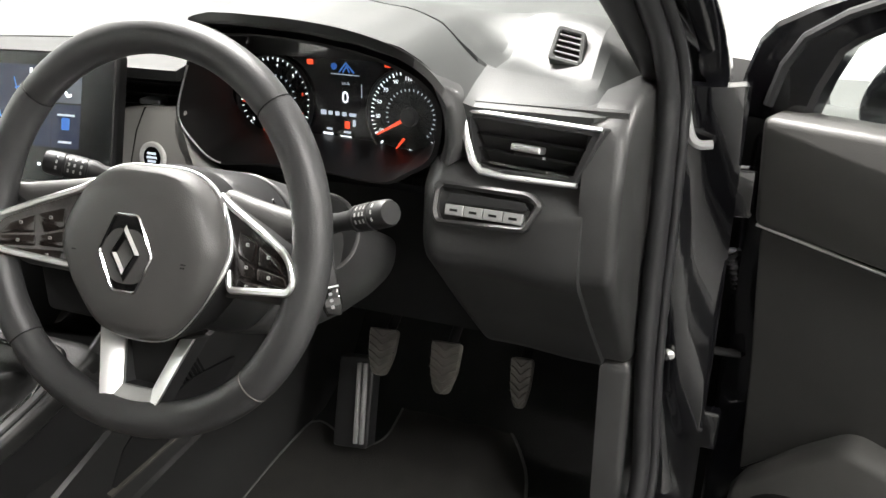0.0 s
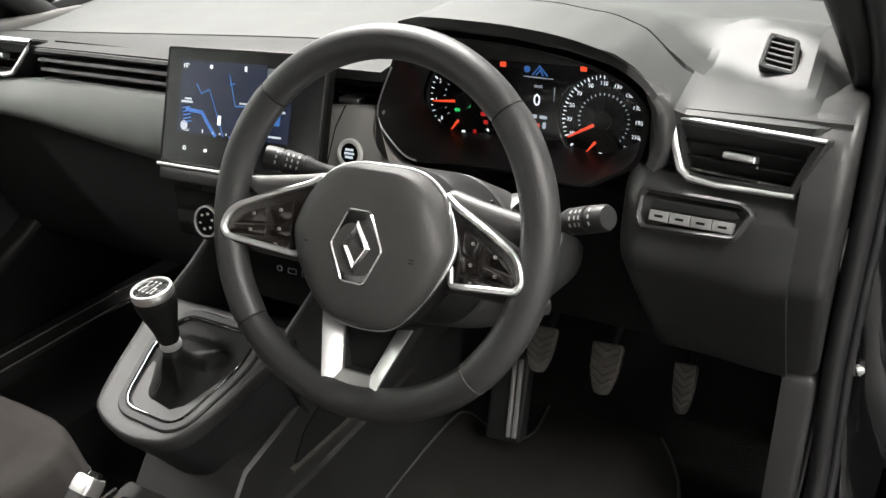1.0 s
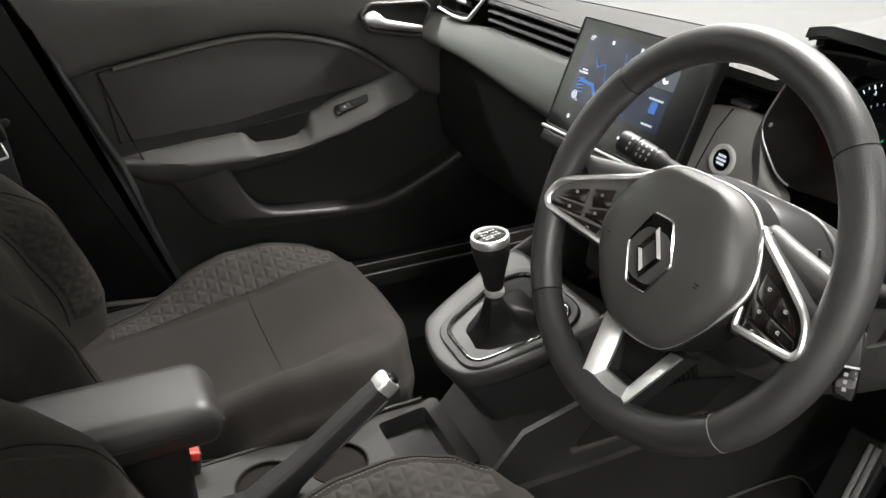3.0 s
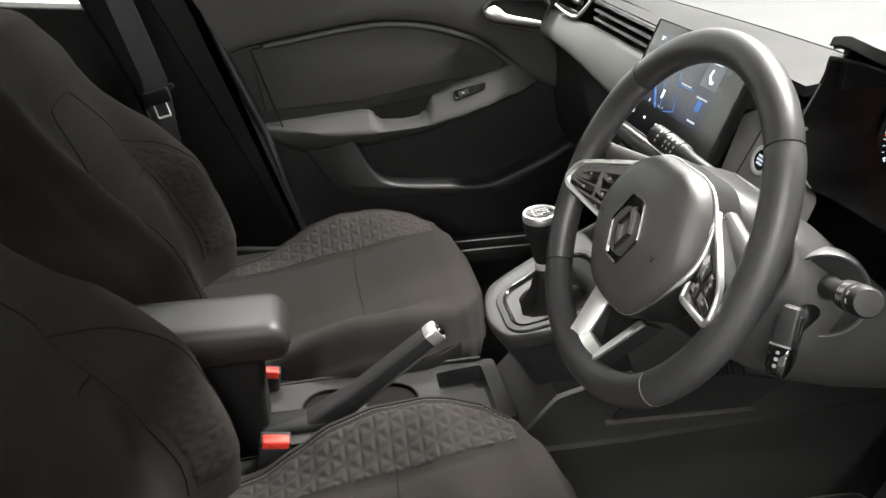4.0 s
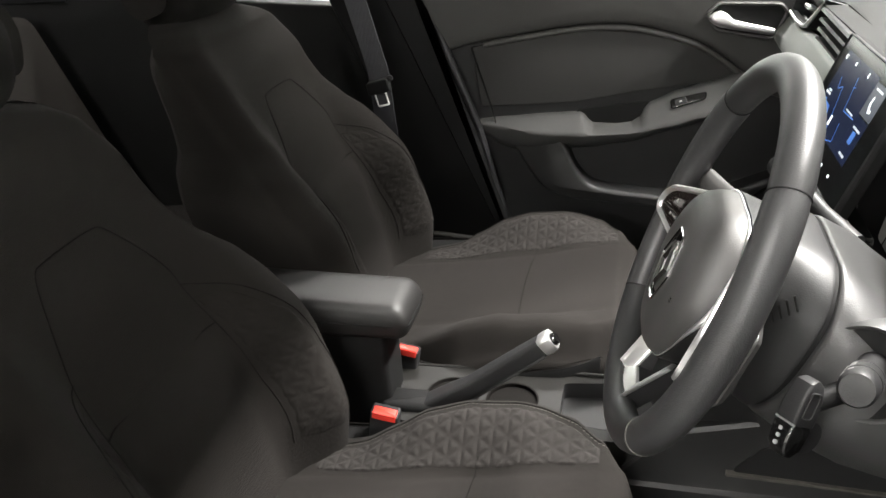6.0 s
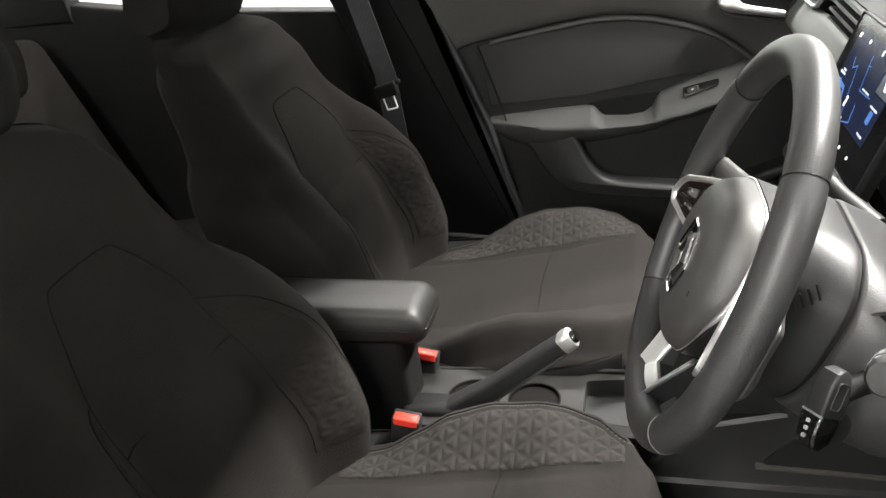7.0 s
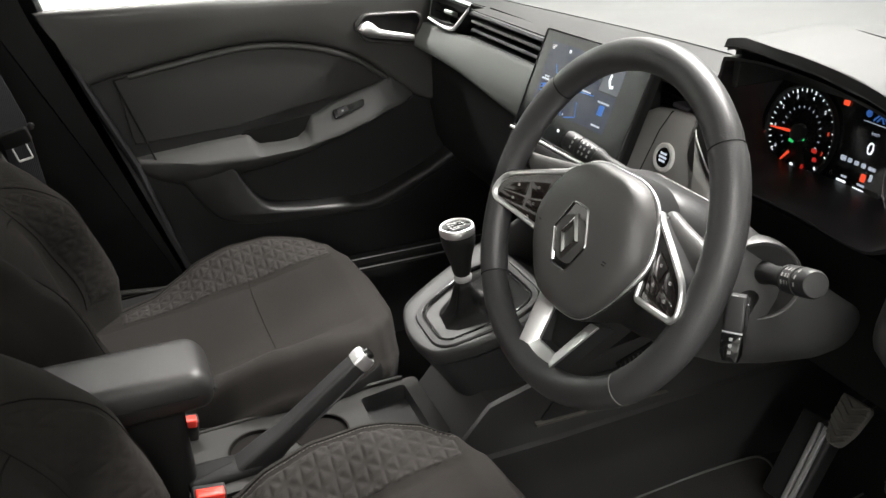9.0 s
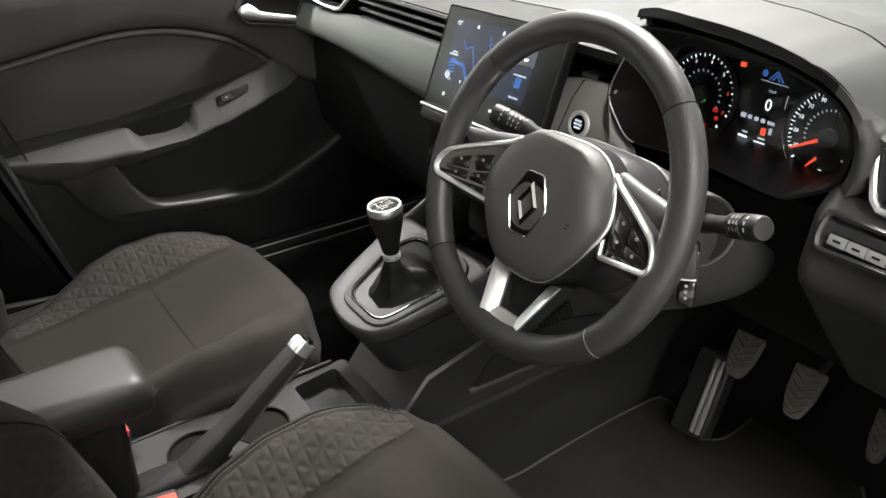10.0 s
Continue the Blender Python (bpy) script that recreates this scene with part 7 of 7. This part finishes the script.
# ---- car shell ----
def shell(name, bm, mat, label, category, **kw):
    return solid(name, bm, mat, label, category, kind="structure", **kw)


bm = BM()
slab(bm, lambda x, y: Vector((x, y, 0.160 + 0.24 * smooth((y - 0.70) / 0.16))), lin(-0.72, 0.72, 5), lin(-1.4, 0.85, 24), (0, 0, -0.03))
shell("car_floor", bm, M_CARPET, "dark carpeted car floor", "car floor")
bm = BM()
slab(bm, lambda x, y: Vector((x, y, 1.43 - 0.05 * (x / 0.6) ** 2 - 0.10 * ((y + 0.45) / 0.85) ** 2)), lin(-0.60, 0.60, 13), lin(-1.35, 0.10, 13), (0, 0, 0.03))
shell("car_roof", bm, M_HEAD, "pale fabric headlining under the roof", "car roof")
bm = BM()
slab(bm, lambda q, t: Vector((q * (0.70 - 0.12 * t), 0.86 - 0.10 * q * q * (1 - t) - 0.76 * t - 0.04 * q * q * t, 0.965 + 0.40 * t - 0.05 * q * q * t)), lin(-1, 1, 13), lin(0, 1, 9), (0, 0.003, 0.004))
ws_ob = shell("windscreen", bm, M_GLASS, "clear raked windscreen", "windscreen")
ws_ob.visible_shadow = False
bm = BM()
slab(bm, lambda x, t: Vector((x, 0.872 + 0.10 * t - 0.10 * (x / 0.7) ** 2, 0.955 + 0.01 * t)), lin(-0.70, 0.70, 13), lin(0, 1, 3), (0, 0, -0.02))
shell("scuttle", bm, M_BLACK, "black scuttle panel under the windscreen", "scuttle")
bm = BM()
slab(bm, lambda x, t: Vector((x * (1 - 0.02 * t), 0.97 + 0.75 * t - 0.10 * (x / 0.8) ** 2, 0.925 - 0.16 * t * t - 0.10 * (x / 0.7) ** 4)), lin(-0.68, 0.68, 13), lin(0, 1, 9), (0, 0, -0.02))
shell("bonnet", bm, M_PAINT, "black painted bonnet", "bonnet")


def pillar(path, w, mat, name, label, category):
    bm = BM()
    tube(bm, path, w, 14, flat=0.7, ref=(1, 0, 0))
    return shell(name, bm, mat, label, category)


for sx in (-1, 1):
    pts = spline([Vector((sx * 0.712, 0.50, 0.90)), Vector((sx * 0.700, 0.44, 0.945)), Vector((sx * 0.676, 0.325, 1.035)), Vector((sx * 0.648, 0.20, 1.13)), Vector((sx * 0.612, 0.02, 1.26)), Vector((sx * 0.59, -0.12, 1.33))], 5, False)
    pillar(pts, 0.026, M_PANEL, "a_pillar", "dark plastic windscreen pillar trim", "pillar")
    # filler between pillar and windscreen
    bm = BM()
    rings(bm, [[Vector((sx * 0.712, 0.78, 0.93)), Vector((sx * 0.70, 0.45, 0.93)), Vector((sx * 0.67, 0.78, 0.93))], [Vector((sx * 0.712, 0.70, 0.98)), Vector((sx * 0.70, 0.45, 0.955)), Vector((sx * 0.68, 0.70, 0.98))]])
    shell("pillar_foot", bm, M_PANEL, "dark pillar foot trim", "trim")
# left B-pillar and rear side
BL = Frame3((-0.675, 0, 0), (0, 1, 0), (0, 0, 1), (1, 0, 0))
bm = BM()
prism(bm, rounded([(-0.497, 0.96), (-0.452, 0.825), (-0.384, 0.652), (-0.325, 0.465), (-0.255, 0.22), (-0.52, 0.22), (-0.56, 0.465), (-0.60, 0.70), (-0.70, 0.95), (-0.77, 1.40), (-0.61, 1.40)], 0.01), BL, -0.06, 0.0, 0.012)
shell("b_pillar", bm, M_BLACK, "dark plastic pillar trim behind the front door", "pillar")
bm = BM()
tube(bm, [BL.at(y, z, -0.012) for y, z in ((-0.56, 1.30), (-0.487, 0.96), (-0.442, 0.825), (-0.377, 0.652), (-0.332, 0.465), (-0.29, 0.25))], 0.008, 8)
shell("door_seal", bm, M_SEAL, "black rubber door seal", "door seal")
bm = BM()
prism(bm, [(-1.62, 0.22), (-0.53, 0.22), (-0.565, 0.465), (-0.61, 0.70), (-0.645, 0.915), (-1.15, 0.952), (-1.62, 1.02)], Frame3((-0.69, 0, 0), (0, 1, 0), (0, 0, 1), (1, 0, 0)), -0.05, 0.0, 0.01)
shell("rear_door_trim", bm, M_BLACK, "dark rear door trim", "door trim")
bm = BM()
prism(bm, [(-1.66, 0.94), (-1.34, 0.94), (-1.36, 1.15), (-1.40, 1.40), (-1.66, 1.40)], Frame3((-0.68, 0, 0), (0, 1, 0), (0, 0, 1), (1, 0, 0)), -0.05, 0.0, 0.01)
shell("c_pillar", bm, M_BLACK, "dark rear pillar trim", "pillar")
bm = BM()
prism(bm, [(-1.45, 0.22), (-0.62, 0.22), (-0.66, 0.945), (-1.45, 0.945)], Frame3((0.72, 0, 0), (0, 1, 0), (0, 0, 1), (1, 0, 0)), -0.03, 0.02, 0.01)
shell("rear_door_trim", bm, M_BLACK, "dark rear door trim", "door trim")
bm = BM()
prism(bm, rounded([(-0.46, 0.22), (-0.60, 0.22), (-0.66, 0.95), (-0.74, 1.40), (-0.62, 1.40), (-0.53, 0.95)], 0.01), Frame3((0.68, 0, 0), (0, 1, 0), (0, 0, 1), (1, 0, 0)), -0.02, 0.05, 0.012)
shell("b_pillar", bm, M_PANEL, "dark plastic pillar trim behind the front door", "pillar")
bm = BM()
prism(bm, [(-0.72, 0.22), (0.72, 0.22), (0.66, 0.98), (-0.66, 0.98)], back(-1.55), 0.0, 0.05)
shell("tailgate_trim", bm, M_BLACK, "dark tailgate trim", "tailgate")
# driver's door opening: body side, sill and seal
bm = BM()
slab(bm, lambda x, z: Vector((x, 0.418 + 0.35 * (x - 0.735) + 0.012 * math.sin(z * 17 + (x - 0.735) * 40) * smooth((x - 0.73) / 0.03), z)), lin(0.728, 0.800, 12), lin(0.22, 0.93, 60), (0, 0.02, 0))
shell("door_jamb", bm, M_PAINT, "gloss black painted door jamb", "door jamb", sharp=80)
bm = BM()
prism(bm, rounded([(0.728, 0.22), (0.90, 0.22), (0.90, 0.85), (0.80, 0.872), (0.728, 0.88)], 0.02), back(0.56), -0.25, 0.0, 0.012)
shell("hinge_recess", bm, M_BLACK, "black recess behind the door hinges", "hinge recess")
bm = BM()
tube(bm, spline([Vector((0.705, 0.39, 1.005)), Vector((0.728, 0.41, 0.945)), Vector((0.741, 0.415, 0.885)), Vector((0.752, 0.415, 0.867)), Vector((0.768, 0.42, 0.866))], 6, False), 0.0055, 8)
shell("seam_strip", bm, M_GREY, "pale sealing strip on the pillar", "trim")
bm = BM()
tube(bm, spline([Vector((0.756, 0.50, 0.90)), Vector((0.752, 0.46, 0.955)), Vector((0.735, 0.36, 1.045)), Vector((0.70, 0.20, 1.16)), Vector((0.65, -0.05, 1.32))], 6, False), 0.032, 12, flat=0.7, ref=(1, 0, 0))
shell("pillar_skin", bm, M_PAINT, "black painted outer windscreen pillar", "pillar")
bm = BM()
prism(bm, rounded([(0.66, 0.13), (0.86, 0.13), (0.86, 0.27), (0.82, 0.315), (0.74, 0.325), (0.70, 0.30)], 0.02), back(-0.6), -1.06, 0.0)
shell("door_sill", bm, M_PAINT, "black painted door sill", "door sill")
bm = BM()
prism(bm, rounded([(0.63, 0.15), (0.705, 0.15), (0.708, 0.34), (0.69, 0.355)], 0.015), back(-0.6), -0.98, 0.0)
shell("sill_trim", bm, M_PLASTIC, "dark plastic sill cover", "sill trim")
bm = BM()
sl = spline([Vector((0.640, 0.02, 1.27)), Vector((0.672, 0.19, 1.14)), Vector((0.700, 0.32, 1.035)), Vector((0.716, 0.392, 0.95)), Vector((0.7215, 0.400, 0.86)), Vector((0.7215, 0.400, 0.60)), Vector((0.730, 0.398, 0.40)), Vector((0.722, 0.33, 0.335)), Vector((0.712, 0.1, 0.335)), Vector((0.712, -0.6, 0.335))], 8, False)
tube(bm, sl, 0.0155, 12, flat=0.8, ref=(1, 0, 0))
shell("door_seal", bm, M_SEAL, "black rubber seal round the door opening", "door seal", sharp=80)
bm = BM()
tube(bm, [p + Vector((0.016, 0.004, 0)) for p in sl], 0.007, 8)
shell("door_seal", bm, M_SEAL, "black rubber seal lip of the door opening", "door seal", sharp=80)
# kick panel under the dashboard's end
bm = BM()
prism(bm, rounded([(0.38, 0.16), (0.83, 0.16), (0.83, 0.60), (0.41, 0.585), (0.388, 0.575)], 0.012), Frame3((0.668, 0, 0), (0, 1, 0), (0, 0, 1), (1, 0, 0)), 0, 0.040, 0.01)
shell("kick_panel", bm, M_PLASTIC, "grey plastic kick panel beside the footwell", "kick panel")
bm = BM()
prism(bm, [(0.26, 0.16), (0.83, 0.16), (0.83, 0.93), (0.26, 0.93)], Frame3((-0.735, 0, 0), (0, 1, 0), (0, 0, 1), (1, 0, 0)), 0, 0.020)
shell("kick_panel", bm, M_PANEL, "dark plastic kick panel beside the footwell", "kick panel")

# ---- passenger seat belt ----
sb2 = thing("seat_belt", "dark grey seat belt hanging on the pillar", "seat belt", place=(-0.6, -0.58, 0.75))
bm = BM()
rings(bm, [[Vector((x - 0.001, y + w, z)), Vector((x + 0.001, y + w, z)), Vector((x + 0.001, y - w, z)), Vector((x - 0.001, y - w, z))] for x, y, z, w in ((-0.64, -0.70, 1.30, 0.023), (-0.612, -0.62, 1.0, 0.023), (-0.590, -0.565, 0.80, 0.023), (-0.588, -0.555, 0.60, 0.023), (-0.592, -0.54, 0.40, 0.023))])
part("webbing", bm, M_BELT, sb2, "dark woven webbing")
fr = Frame3((-0.578, -0.560, 0.750), (0, 0.97, 0.22), (0, -0.22, 0.97), (1, 0, 0))
bm = BM()
prism(bm, rounded([(-0.024, 0.006), (0.024, 0.006), (0.024, 0.034), (-0.024, 0.034)], 0.006), fr, -0.010, 0.006, 0.003)
part("tongue_grip", bm, M_BLACK, sb2)
# the steel's bright reflection is put into a pale colour
bm = BM()
to = rounded([(-0.013, -0.022), (0.013, -0.022), (0.013, 0.008), (-0.013, 0.008)], 0.004)
band(bm, [(p.x, p.y) for p in to], [(p.x, p.y) for p in rounded([(-0.0105, -0.0185), (0.0105, -0.0185), (0.0105, 0.012), (-0.0105, 0.012)], 0.002)], fr, -0.001, 0.002, 0.0006)
part("tongue", bm, M_PALE, sb2, "steel tongue, its shine put in as pale colour")
bm = BM()
lathe(bm, [(0.006, 0), (0.006, 0.006), (0.001, 0.007)], Frame3((-0.574, -0.535, 0.790), (0, 1, 0), (0, 0, 1), (1, 0, 0)), 14)
part("belt_stop", bm, M_PANEL, sb2)
# light sill cover glimpsed beside the passenger seat
bm = BM()
tube(bm, [(-0.600, -0.50, 0.425), (-0.588, -0.44, 0.428), (-0.585, -0.36, 0.420), (-0.59, -0.28, 0.40)], 0.008, 10, flat=0.6)
solid("seat_side_rail", bm, M_TRAY, "pale grey plastic strip beside the passenger seat", "seat trim")
bm = BM()
box(bm, Frame3((-0.69, 0, 0), (1, 0, 0), (0, 1, 0)), 0.0, 0.06, -0.35, 0.60, 0.15, 0.36, 0.004, 0.004)
shell("sill_trim", bm, M_PLASTIC, "dark plastic sill cover", "sill trim")
sp_ob = thing("sill_plate", "dark passenger sill plate with two pale metal lines", "sill plate", place=(-0.63, 0.0, 0.35))
bm = BM()
box(bm, Frame3((0, 0, 0), (1, 0, 0), (0, 1, 0)), -0.664, -0.598, -0.30, 0.52, 0.335, 0.362, 0.004, 0.004)
part("plate", bm, M_PLASTIC, sp_ob)
for lx in (-0.655, -0.608):
    bm = BM()
    tube(bm, [(lx, -0.29, 0.3625), (lx, 0.20, 0.3625), (lx, 0.50, 0.3625)], 0.0022, 8)
    part("metal_line", bm, M_SATIN, sp_ob, "pale metal line")
